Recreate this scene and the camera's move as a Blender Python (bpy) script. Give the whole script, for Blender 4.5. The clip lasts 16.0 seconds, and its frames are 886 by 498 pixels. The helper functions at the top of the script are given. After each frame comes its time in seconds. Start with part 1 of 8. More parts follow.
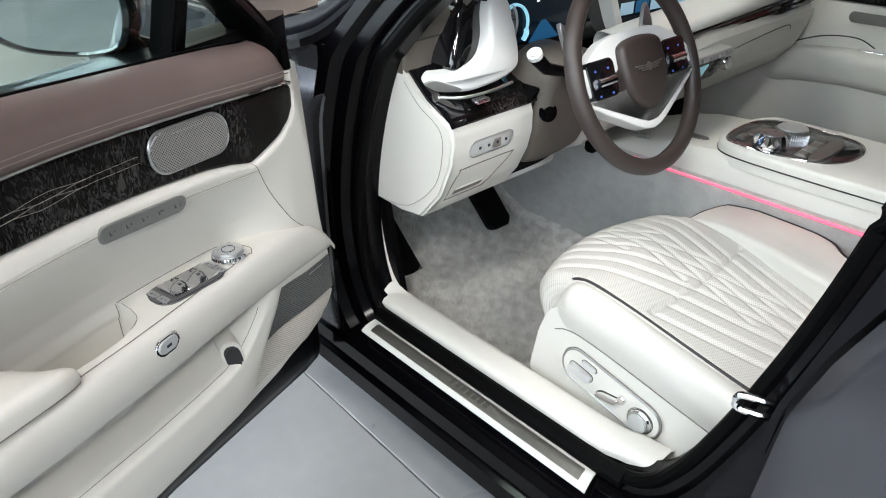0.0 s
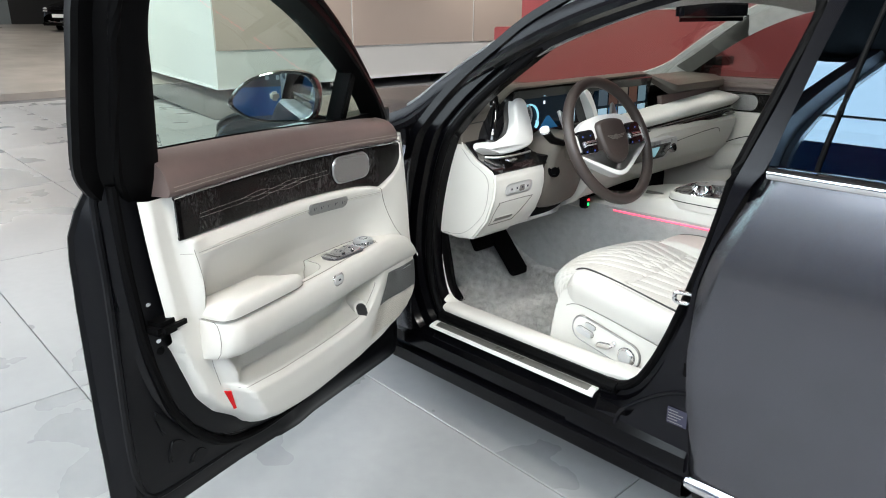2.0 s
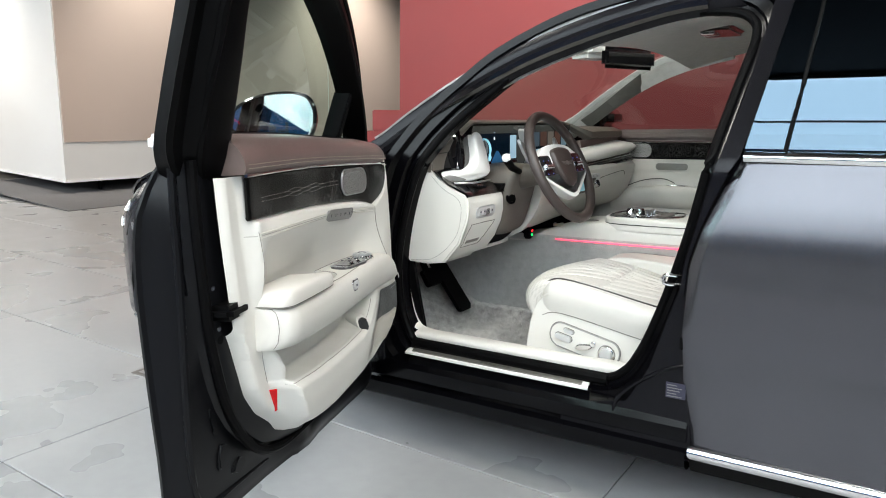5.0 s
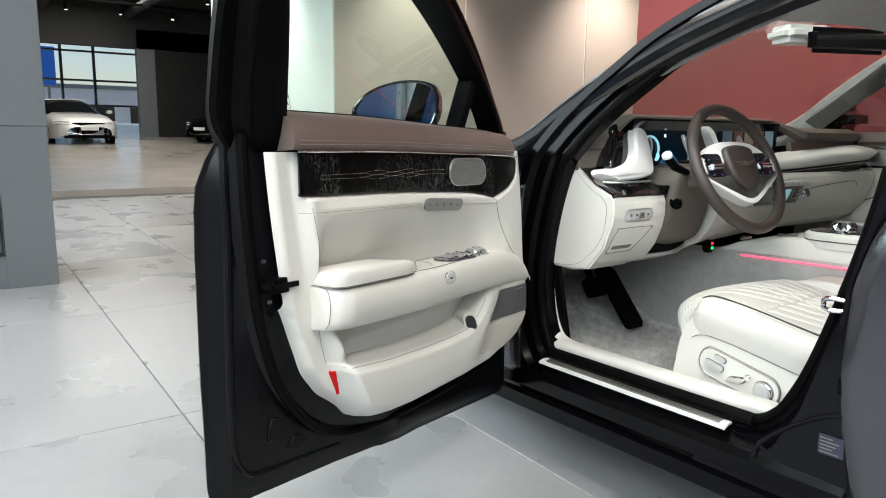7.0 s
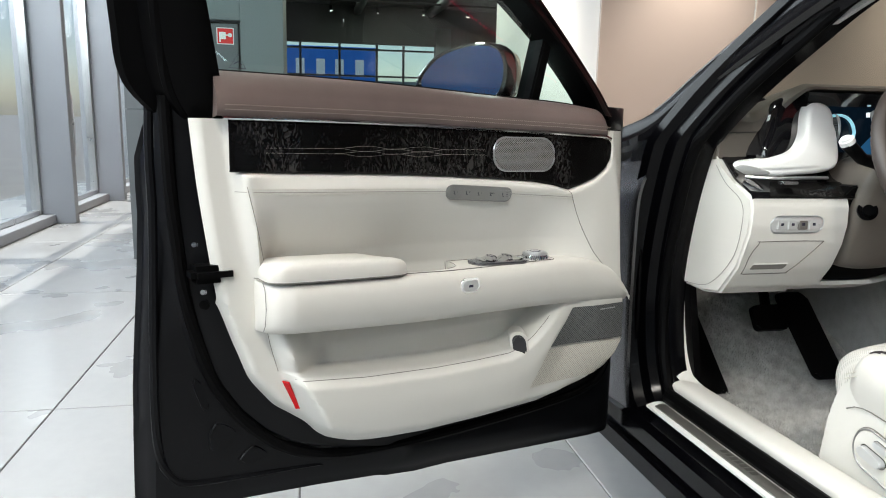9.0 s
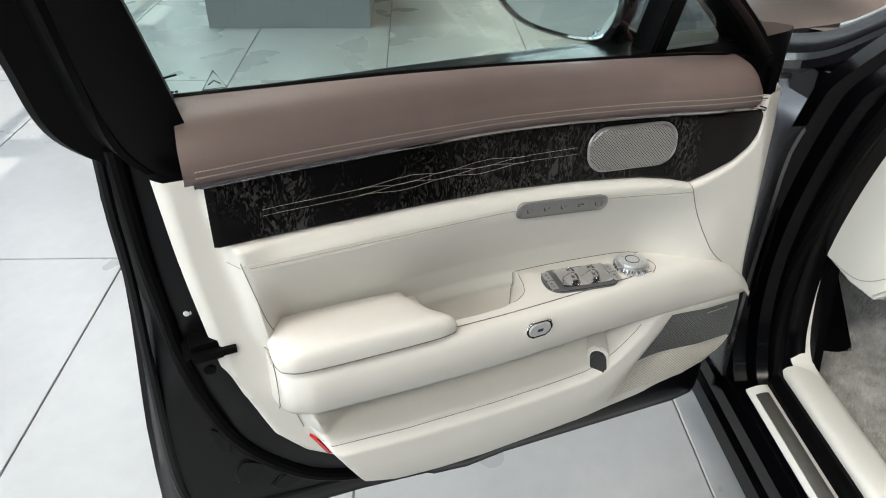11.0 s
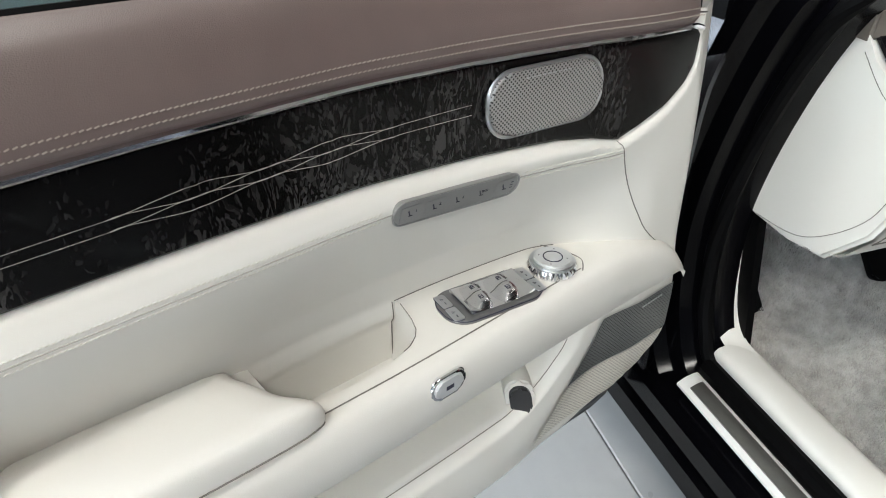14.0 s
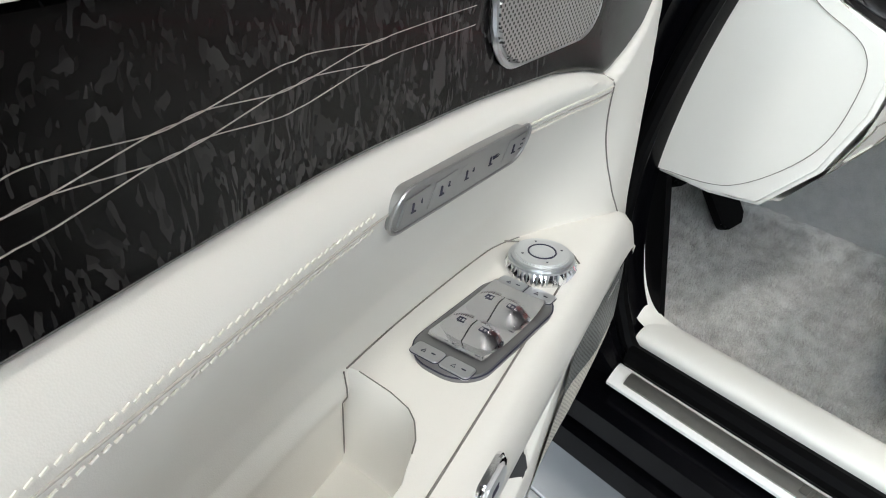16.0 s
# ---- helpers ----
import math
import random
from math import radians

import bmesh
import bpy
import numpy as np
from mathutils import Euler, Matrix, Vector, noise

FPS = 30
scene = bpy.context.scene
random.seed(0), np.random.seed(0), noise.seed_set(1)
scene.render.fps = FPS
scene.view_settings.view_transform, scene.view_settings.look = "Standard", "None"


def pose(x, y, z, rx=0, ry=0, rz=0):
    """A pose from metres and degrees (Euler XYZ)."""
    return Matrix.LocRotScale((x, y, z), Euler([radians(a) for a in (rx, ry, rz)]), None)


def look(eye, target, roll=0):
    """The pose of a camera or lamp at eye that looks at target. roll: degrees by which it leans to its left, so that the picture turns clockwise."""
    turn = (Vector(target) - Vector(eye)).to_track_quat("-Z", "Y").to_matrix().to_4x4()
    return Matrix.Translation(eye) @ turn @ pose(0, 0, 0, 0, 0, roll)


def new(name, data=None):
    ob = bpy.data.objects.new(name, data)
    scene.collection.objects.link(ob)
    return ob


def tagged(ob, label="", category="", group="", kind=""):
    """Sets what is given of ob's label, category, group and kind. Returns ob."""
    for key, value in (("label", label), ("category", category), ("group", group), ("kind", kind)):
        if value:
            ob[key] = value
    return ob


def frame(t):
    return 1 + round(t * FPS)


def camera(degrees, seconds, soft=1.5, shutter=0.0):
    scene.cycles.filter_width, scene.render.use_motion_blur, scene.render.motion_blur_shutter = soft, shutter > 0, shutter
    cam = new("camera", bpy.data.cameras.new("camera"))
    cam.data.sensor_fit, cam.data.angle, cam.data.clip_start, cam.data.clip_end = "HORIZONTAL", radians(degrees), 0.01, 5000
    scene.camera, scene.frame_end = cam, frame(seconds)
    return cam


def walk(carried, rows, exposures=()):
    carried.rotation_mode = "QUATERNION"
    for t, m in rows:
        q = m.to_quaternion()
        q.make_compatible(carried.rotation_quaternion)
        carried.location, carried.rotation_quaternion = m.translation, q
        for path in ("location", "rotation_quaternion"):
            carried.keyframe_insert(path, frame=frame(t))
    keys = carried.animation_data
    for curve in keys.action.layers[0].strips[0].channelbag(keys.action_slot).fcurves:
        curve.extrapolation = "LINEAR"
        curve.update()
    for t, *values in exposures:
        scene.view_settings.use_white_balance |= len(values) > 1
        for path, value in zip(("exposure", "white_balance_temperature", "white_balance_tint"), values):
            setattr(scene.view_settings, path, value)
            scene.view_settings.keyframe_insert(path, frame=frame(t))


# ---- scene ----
cam = camera(64.6, 16.0, soft=1.0)
PATH = [
    (0, (1.069, -0.778, 1.414), (-0.169, 0.386, 0.359), 1.61),
    (0.5, (1.131, -0.875, 1.426), (-0.148, 0.266, 0.394), 1.14),
    (1, (1.276, -1.052, 1.453), (-0.035, 0.118, 0.500), 0.92),
    (1.5, (1.402, -1.282, 1.458), (0.046, -0.048, 0.659), 0.81),
    (2, (1.581, -1.455, 1.392), (0.204, -0.165, 0.729), 0.65),
    (2.5, (1.697, -1.559, 1.332), (0.340, -0.202, 0.770), 0.54),
    (3, (1.630, -1.682, 1.276), (0.360, -0.213, 0.797), 0.61),
    (3.5, (1.464, -1.794, 1.258), (0.301, -0.223, 0.835), 0.73),
    (4, (1.311, -1.860, 1.214), (0.245, -0.211, 0.832), 0.84),
    (6.3, (1.538, -1.774, 1.134), (0.223, -0.306, 0.795), 0.63),
    (6.5, (1.567, -1.703, 1.125), (0.150, -0.333, 0.786), 0.77),
    (7, (1.568, -1.488, 1.088), (-0.055, -0.369, 0.748), 0.88),
    (7.5, (1.557, -1.306, 1.067), (-0.196, -0.405, 0.723), 0.82),
    (8, (1.543, -1.136, 1.052), (-0.291, -0.416, 0.706), 1.01),
    (8.5, (1.533, -0.951, 1.054), (-0.359, -0.410, 0.698), 1.25),
    (9, (1.491, -0.824, 1.048), (-0.439, -0.453, 0.679), 1.22),
    (9.5, (1.439, -0.744, 1.146), (-0.495, -0.516, 0.692), 1.18),
    (9.7, (1.390, -0.739, 1.187), (-0.522, -0.546, 0.635), 1.13),
    (11.8, (0.910, -0.644, 1.515), (-0.594, -0.618, 0.196), 0.79),
    (12, (0.922, -0.627, 1.519), (-0.558, -0.607, 0.173), 0.87),
    (12.5, (0.945, -0.625, 1.491), (-0.523, -0.594, 0.133), 0.87),
    (13, (0.885, -0.634, 1.421), (-0.638, -0.512, 0.130), 0.82),
    (13.5, (0.785, -0.649, 1.330), (-0.782, -0.331, 0.129), 1.17),
    (14, (0.671, -0.692, 1.254), (-0.873, -0.163, 0.099), 1.69),
    (14.5, (0.574, -0.727, 1.187), (-0.916, -0.012, 0.062), 2.27),
    (15, (0.500, -0.742, 1.140), (-0.912, 0.153, 0.041), 2.82),
    (15.5, (0.435, -0.746, 1.109), (-0.879, 0.301, 0.023), 3.71),
    (16, (0.375, -0.741, 1.077), (-0.856, 0.407, -0.003), 4.62),
]
BALANCE = [(0, 0.10, 6380, 9), (2, 0.24, 6420, 8), (4, 0.16, 6500, 8), (6.5, 0.14, 6600, 7), (9.5, 0.12, 6650, 8), (12.5, 0.08, 6750, 8), (14, 0.20, 6450, 8), (16, 0.22, 6350, 8)]
walk(cam, [(t, look(eye, target, roll)) for t, eye, target, roll in PATH], BALANCE)

# ---- light ----
world = bpy.data.worlds.new("sky")
scene.world = world
world.use_nodes = True
wn = world.node_tree
sky = wn.nodes.new("ShaderNodeTexSky")
sky.sky_type = "NISHITA"
sky.sun_disc = False
sky.sun_elevation = radians(75)
sky.sun_rotation = radians(180)
wn.nodes["Background"].inputs["Strength"].default_value = 0.12
wn.links.new(sky.outputs["Color"], wn.nodes["Background"].inputs["Color"])


def area_lamp(name, at, target, wide, high, power, colour=(1, 1, 1)):
    data = bpy.data.lights.new(name, "AREA")
    data.shape, data.size, data.size_y, data.energy, data.color = "RECTANGLE", wide, high, power, colour
    ob = new(name, data)
    ob.matrix_world = look(at, target)
    return ob


area_lamp("window_daylight", (-1.0, -3.75, 3.2), (-1.0, 0, 1.6), 18.0, 2.5, 1220, (0.90, 0.95, 1.0))


def spot_lamp(name, at, target, power, wide=100, colour=(1.0, 0.957, 0.905), radius=0.3):
    data = bpy.data.lights.new(name, "SPOT")
    data.energy, data.spot_size, data.spot_blend, data.shadow_soft_size, data.color = power, radians(wide), 0.9, radius, colour
    ob = new(name, data)
    ob.matrix_world = look(at, target)
    return ob


spot_lamp("ceiling_spot_side", (1.6, -2.2, 4.4), (0.6, -0.2, 0.6), 375)
# fill lamp without a fixture, added to brighten the open door's inner face
spot_lamp("ceiling_spot_rear", (3.6, -1.0, 4.4), (0.2, -0.5, 0.7), 430, 80)
spot_lamp("ceiling_spot_front", (-1.6, -1.6, 4.4), (-0.6, -0.4, 0.4), 265)
spot_lamp("ceiling_spot_roof", (-0.8, 1.9, 4.4), (-0.9, 3.4, 1.0), 600, 120)
spot_lamp("ceiling_spot_wall", (-6.9, 4.45, 4.5), (-8.1, 4.6, 1.3), 520, 80, (1.0, 0.93, 0.86))
spot_lamp("ceiling_spot_wall_far", (-6.6, 8.6, 4.5), (-8.1, 8.8, 1.3), 640, 100, (1.0, 0.93, 0.86))
spot_lamp("ceiling_spot_hall", (-6.2, 1.2, 4.4), (-6.6, 1.2, 0), 360, 130, (1.0, 0.78, 0.60))
spot_lamp("ceiling_spot_partition", (-10.2, 1.7, 4.4), (-10.6, 3.3, 1.3), 560, 95, (1.0, 0.93, 0.86))
# added fill for the far hall; its ceiling holds only small spots
area_lamp("ceiling_panel_far", (-17, 1.5, 4.5), (-17, 1.5, 0), 8.0, 3.0, 300, (1.0, 0.95, 0.88))
sun = bpy.data.lights.new("sun", "SUN")
sun.energy, sun.angle, sun.color = 3.2, radians(0.6), (1.0, 0.96, 0.9)
new("sun", sun).matrix_world = look((-2, -8, 28), (-1.6, -1.0, 0))


# ---- materials ----
def material(name, colour, rough=0.5, metal=0.0, coat=0.0, noise_amount=0.06, noise_scale=30.0, bump=0.0, bump_scale=200.0, sheen=0.0, spec=0.5):
    m = bpy.data.materials.new(name)
    m.use_nodes = True
    nt = m.node_tree
    p = nt.nodes["Principled BSDF"]
    p.inputs["Roughness"].default_value = rough
    p.inputs["Metallic"].default_value = metal
    p.inputs["Coat Weight"].default_value = coat
    p.inputs["Coat Roughness"].default_value = 0.04
    p.inputs["Sheen Weight"].default_value = sheen
    p.inputs["Specular IOR Level"].default_value = spec
    tc = nt.nodes.new("ShaderNodeTexCoord")
    n1 = nt.nodes.new("ShaderNodeTexNoise")
    n1.inputs["Scale"].default_value = noise_scale
    n1.inputs["Detail"].default_value = 6
    n2 = nt.nodes.new("ShaderNodeTexNoise")
    n2.inputs["Scale"].default_value = noise_scale * 0.12
    n2.inputs["Detail"].default_value = 3
    for n in (n1, n2):
        nt.links.new(tc.outputs["Object"], n.inputs["Vector"])
    mix = nt.nodes.new("ShaderNodeMath")
    mix.operation = "ADD"
    nt.links.new(n1.outputs["Fac"], mix.inputs[0])
    nt.links.new(n2.outputs["Fac"], mix.inputs[1])
    ramp = nt.nodes.new("ShaderNodeMapRange")
    ramp.inputs["From Min"].default_value, ramp.inputs["From Max"].default_value = 0.6, 1.4
    ramp.inputs["To Min"].default_value, ramp.inputs["To Max"].default_value = 1 - noise_amount, 1 + noise_amount
    nt.links.new(mix.outputs[0], ramp.inputs["Value"])
    hue = nt.nodes.new("ShaderNodeHueSaturation")
    hue.inputs["Color"].default_value = (*colour, 1)
    nt.links.new(ramp.outputs[0], hue.inputs["Value"])
    nt.links.new(hue.outputs[0], p.inputs["Base Color"])
    rr = nt.nodes.new("ShaderNodeMapRange")
    rr.inputs["From Min"].default_value, rr.inputs["From Max"].default_value = 0.3, 0.7
    rr.inputs["To Min"].default_value, rr.inputs["To Max"].default_value = max(0.0, rough * 0.9), min(1.0, rough * 1.1)
    nt.links.new(n2.outputs["Fac"], rr.inputs["Value"])
    nt.links.new(rr.outputs[0], p.inputs["Roughness"])
    if bump:
        n3 = nt.nodes.new("ShaderNodeTexVoronoi")
        n3.inputs["Scale"].default_value = bump_scale
        nt.links.new(tc.outputs["Object"], n3.inputs["Vector"])
        b = nt.nodes.new("ShaderNodeBump")
        b.inputs["Strength"].default_value = bump
        b.inputs["Distance"].default_value = 0.0006
        nt.links.new(n3.outputs["Distance"], b.inputs["Height"])
        nt.links.new(b.outputs[0], p.inputs["Normal"])
    return m


def glow(name, colour, strength):
    m = bpy.data.materials.new(name)
    m.use_nodes = True
    p = m.node_tree.nodes["Principled BSDF"]
    p.inputs["Base Color"].default_value = (*colour, 1)
    p.inputs["Emission Color"].default_value = (*colour, 1)
    p.inputs["Emission Strength"].default_value = strength
    return m


def glass(name, colour, rough=0.0, ior=1.45, shine_colour=(1, 1, 1)):
    """A thin pane: clear, tinted by its colour, with the gloss of its surface."""
    m = bpy.data.materials.new(name)
    m.use_nodes = True
    nt = m.node_tree
    nt.nodes.remove(nt.nodes["Principled BSDF"])
    out = nt.nodes["Material Output"]
    clear = nt.nodes.new("ShaderNodeBsdfTransparent")
    clear.inputs["Color"].default_value = (*colour, 1)
    shine = nt.nodes.new("ShaderNodeBsdfGlossy")
    shine.inputs["Roughness"].default_value = rough
    shine.inputs["Color"].default_value = (*shine_colour, 1)
    fres = nt.nodes.new("ShaderNodeLayerWeight")
    fres.inputs["Blend"].default_value = 0.5
    power = nt.nodes.new("ShaderNodeMath")
    power.operation = "POWER"
    power.inputs[1].default_value = 5
    nt.links.new(fres.outputs["Facing"], power.inputs[0])
    gain = nt.nodes.new("ShaderNodeMath")
    gain.operation = "MULTIPLY_ADD"
    f0 = ((ior - 1) / (ior + 1)) ** 2 * 1.6
    gain.inputs[1].default_value, gain.inputs[2].default_value = 1 - f0, f0
    nt.links.new(power.outputs[0], gain.inputs[0])
    mixs = nt.nodes.new("ShaderNodeMixShader")
    nt.links.new(gain.outputs[0], mixs.inputs[0])
    nt.links.new(clear.outputs[0], mixs.inputs[1])
    nt.links.new(shine.outputs[0], mixs.inputs[2])
    nt.links.new(mixs.outputs[0], out.inputs["Surface"])
    return m


SEAM_PALE = material("pale_fold_line", (0.36, 0.345, 0.31), 0.8)
BUTTON_DARK = material("dark_grey_button", (0.022, 0.022, 0.023), 0.35, noise_amount=0.05)
STRIP = material("memory_button_metal", (0.30, 0.30, 0.295), 0.38, metal=0.6, noise_amount=0.05, noise_scale=60)
PLATE = material("dark_switch_plate_metal", (0.19, 0.19, 0.188), 0.33, metal=0.7, noise_amount=0.05, noise_scale=60)
DECK = material("dark_silver_deck", (0.085, 0.085, 0.088), 0.25, metal=0.5, coat=0.3, noise_amount=0.05)
CREAM = material("cream_leather", (0.60, 0.583, 0.54), 0.45, noise_amount=0.03, noise_scale=14, bump=0.12, bump_scale=900)
CREAM_HARD = material("cream_soft_touch_plastic", (0.61, 0.597, 0.555), 0.5, noise_amount=0.02, noise_scale=10, bump=0.08, bump_scale=1200)
WHITE_TRIM = material("white_satin_trim", (0.72, 0.72, 0.70), 0.32, noise_amount=0.02)
WHEEL_BROWN = material("dark_brown_wheel_leather", (0.036, 0.028, 0.025), 0.45, noise_amount=0.1, noise_scale=20, bump=0.2, bump_scale=900)
BROWN = material("brown_leather", (0.125, 0.094, 0.086), 0.42, noise_amount=0.12, noise_scale=20, bump=0.25, bump_scale=900)
TAUPE = material("taupe_dash_leather", (0.105, 0.092, 0.078), 0.5, noise_amount=0.1, noise_scale=20, bump=0.2, bump_scale=800)
PAINT = material("dark_grey_satin_paint", (0.090, 0.091, 0.102), 0.23, metal=0.8, coat=0.1, noise_amount=0.03, noise_scale=4)
# body paint in the openings: their shade is put into a near-black colour
PAINT_SHADED = material("shaded_inner_paint", (0.0045, 0.0045, 0.006), 0.22, metal=0.2, spec=0.20, noise_amount=0.04, noise_scale=6)
JAMB = material("shaded_jamb_paint", (0.0012, 0.0012, 0.0017), 0.19, metal=0.0, spec=0.15, noise_amount=0.04, noise_scale=6)
# door shell: body paint with the shade on its inner side painted in
SHELL = material("shaded_satin_door_paint", (0.0035, 0.0037, 0.0045), 0.32, spec=0.20, noise_amount=0.05, noise_scale=6)
RUBBER = material("black_rubber", (0.002, 0.002, 0.0022), 0.5, spec=0.05, noise_amount=0.15, noise_scale=40)
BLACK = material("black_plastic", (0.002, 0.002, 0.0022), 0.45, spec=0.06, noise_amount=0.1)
GLOSS_BLACK = material("gloss_black", (0.005, 0.005, 0.006), 0.06, coat=0.6, noise_amount=0.05)
CHROME = material("chrome", (0.78, 0.78, 0.79), 0.1, metal=1.0, noise_amount=0.03)
SATIN_METAL = material("satin_metal", (0.52, 0.53, 0.54), 0.3, metal=0.9, noise_amount=0.05, noise_scale=60)
GREY_METAL = material("brushed_grey_metal", (0.24, 0.235, 0.22), 0.42, metal=0.8, noise_amount=0.1, noise_scale=60)
STITCH = material("stitching_thread", (0.30, 0.26, 0.22), 0.7)
STITCH_PALE = material("pale_stitching_thread", (0.57, 0.55, 0.49), 0.8)
SEAM = material("seam_shadow_gap", (0.03, 0.028, 0.025), 0.8)
SEAM_SOFT = material("soft_seam", (0.16, 0.15, 0.135), 0.8)
PIPING = material("dark_piping", (0.02, 0.018, 0.018), 0.6)
RED_LENS = material("red_reflector", (0.50, 0.004, 0.006), 0.25, coat=0.05, spec=0.2)
SILVER_PLASTIC = material("silver_plastic", (0.55, 0.56, 0.56), 0.35, metal=0.5, noise_amount=0.03)
SWITCH_METAL = material("silvered_switch_metal", (0.72, 0.72, 0.73), 0.2, metal=1.0, noise_amount=0.04, noise_scale=60)
INK = material("dark_printed_ink", (0.02, 0.02, 0.04), 0.6)
INLAY = material("pale_metal_inlay", (0.40, 0.37, 0.33), 0.38, metal=0.4)
MIRROR = material("mirror_glass", (0.85, 0.87, 0.88), 0.0, metal=1.0, noise_amount=0.0)
GLASS = glass("door_glass", (0.70, 0.88, 0.82))
WINDSCREEN = glass("windscreen_glass", (0.60, 0.62, 0.58))
# the blue of the reflected sky is put into this pane's shine colour
DARK_GLASS = glass("dark_rear_glass", (0.02, 0.02, 0.025), ior=1.65, shine_colour=(0.55, 0.78, 1.0))
FAR_GLASS = glass("far_tinted_glass", (0.30, 0.30, 0.29))
CLEAR = glass("shop_window_glass", (0.96, 0.98, 0.98))
PINK_LIGHT = glow("pink_ambient_light", (1.0, 0.09, 0.17), 1.5)
GREY_WALL = material("grey_painted_panel", (0.16, 0.18, 0.19), 0.5, noise_amount=0.03, noise_scale=3)
WHITE_WALL = material("white_painted_wall", (0.76, 0.75, 0.73), 0.6, noise_amount=0.02, noise_scale=2)
BEIGE_WALL = material("beige_painted_wall", (0.55, 0.45, 0.39), 0.6, noise_amount=0.02, noise_scale=2)
RED_WALL = material("red_painted_wall", (0.215, 0.028, 0.027), 0.5, noise_amount=0.05, noise_scale=2)
ALU = material("grey_aluminium_frame", (0.22, 0.23, 0.245), 0.4, metal=0.5, noise_amount=0.03)
CEILING_BLACK = material("black_ceiling", (0.012, 0.012, 0.013), 0.8)
SIGN_RED = material("red_sign", (0.7, 0.02, 0.02), 0.5)
SIGN_WHITE = material("white_sign", (0.8, 0.8, 0.8), 0.5)
DARK_PANE = material("dark_pane", (0.008, 0.009, 0.011), 0.08, noise_amount=0.05)
WHITE_PAINT = material("white_car_paint", (0.75, 0.75, 0.74), 0.2, coat=0.8)
LAMP_ON = glow("lamp_lit", (1.0, 0.97, 0.92), 12.0)


def wood_material():
    m = material("black_forged_burl_veneer", (0.012, 0.011, 0.011), 0.24, spec=0.12, coat=0.03, noise_amount=0.5, noise_scale=30)
    nt = m.node_tree
    p = nt.nodes["Principled BSDF"]
    tc = nt.nodes.new("ShaderNodeTexCoord")
    mp = nt.nodes.new("ShaderNodeMapping")
    mp.inputs["Scale"].default_value = (1.0, 1.0, 0.45)
    nt.links.new(tc.outputs["Object"], mp.inputs["Vector"])
    warp = nt.nodes.new("ShaderNodeTexNoise")
    warp.inputs["Scale"].default_value = 24
    warp.inputs["Detail"].default_value = 4
    nt.links.new(mp.outputs[0], warp.inputs["Vector"])
    addv = nt.nodes.new("ShaderNodeVectorMath")
    addv.operation = "MULTIPLY_ADD"
    addv.inputs[1].default_value = (0.06, 0.06, 0.06)
    nt.links.new(warp.outputs["Color"], addv.inputs[0])
    nt.links.new(mp.outputs[0], addv.inputs[2])
    vor = nt.nodes.new("ShaderNodeTexVoronoi")
    vor.inputs["Scale"].default_value = 380
    vor.inputs["Randomness"].default_value = 1.0
    nt.links.new(addv.outputs[0], vor.inputs["Vector"])
    ramp = nt.nodes.new("ShaderNodeValToRGB")
    ramp.color_ramp.elements[0].position, ramp.color_ramp.elements[0].color = 0.46, (0.0022, 0.0021, 0.0021, 1)
    ramp.color_ramp.elements[1].position, ramp.color_ramp.elements[1].color = 0.95, (0.040, 0.038, 0.037, 1)
    sep = nt.nodes.new("ShaderNodeSeparateColor")
    nt.links.new(vor.outputs["Color"], sep.inputs[0])
    big = nt.nodes.new("ShaderNodeTexNoise")
    big.inputs["Scale"].default_value = 9
    nt.links.new(mp.outputs[0], big.inputs["Vector"])
    mul = nt.nodes.new("ShaderNodeMath")
    mul.operation = "MULTIPLY"
    nt.links.new(sep.outputs[0], mul.inputs[0])
    patches = nt.nodes.new("ShaderNodeMapRange")
    patches.inputs["From Min"].default_value, patches.inputs["From Max"].default_value = 0.40, 0.66
    patches.inputs["To Min"].default_value, patches.inputs["To Max"].default_value = 0.22, 0.78
    nt.links.new(big.outputs["Fac"], patches.inputs["Value"])
    nt.links.new(patches.outputs[0], mul.inputs[1])
    mul2 = nt.nodes.new("ShaderNodeMath")
    mul2.operation = "MULTIPLY"
    mul2.inputs[1].default_value = 1.45
    nt.links.new(mul.outputs[0], mul2.inputs[0])
    nt.links.new(mul2.outputs[0], ramp.inputs["Fac"])
    nt.links.new(ramp.outputs[0], p.inputs["Base Color"])
    return m


WOOD = wood_material()


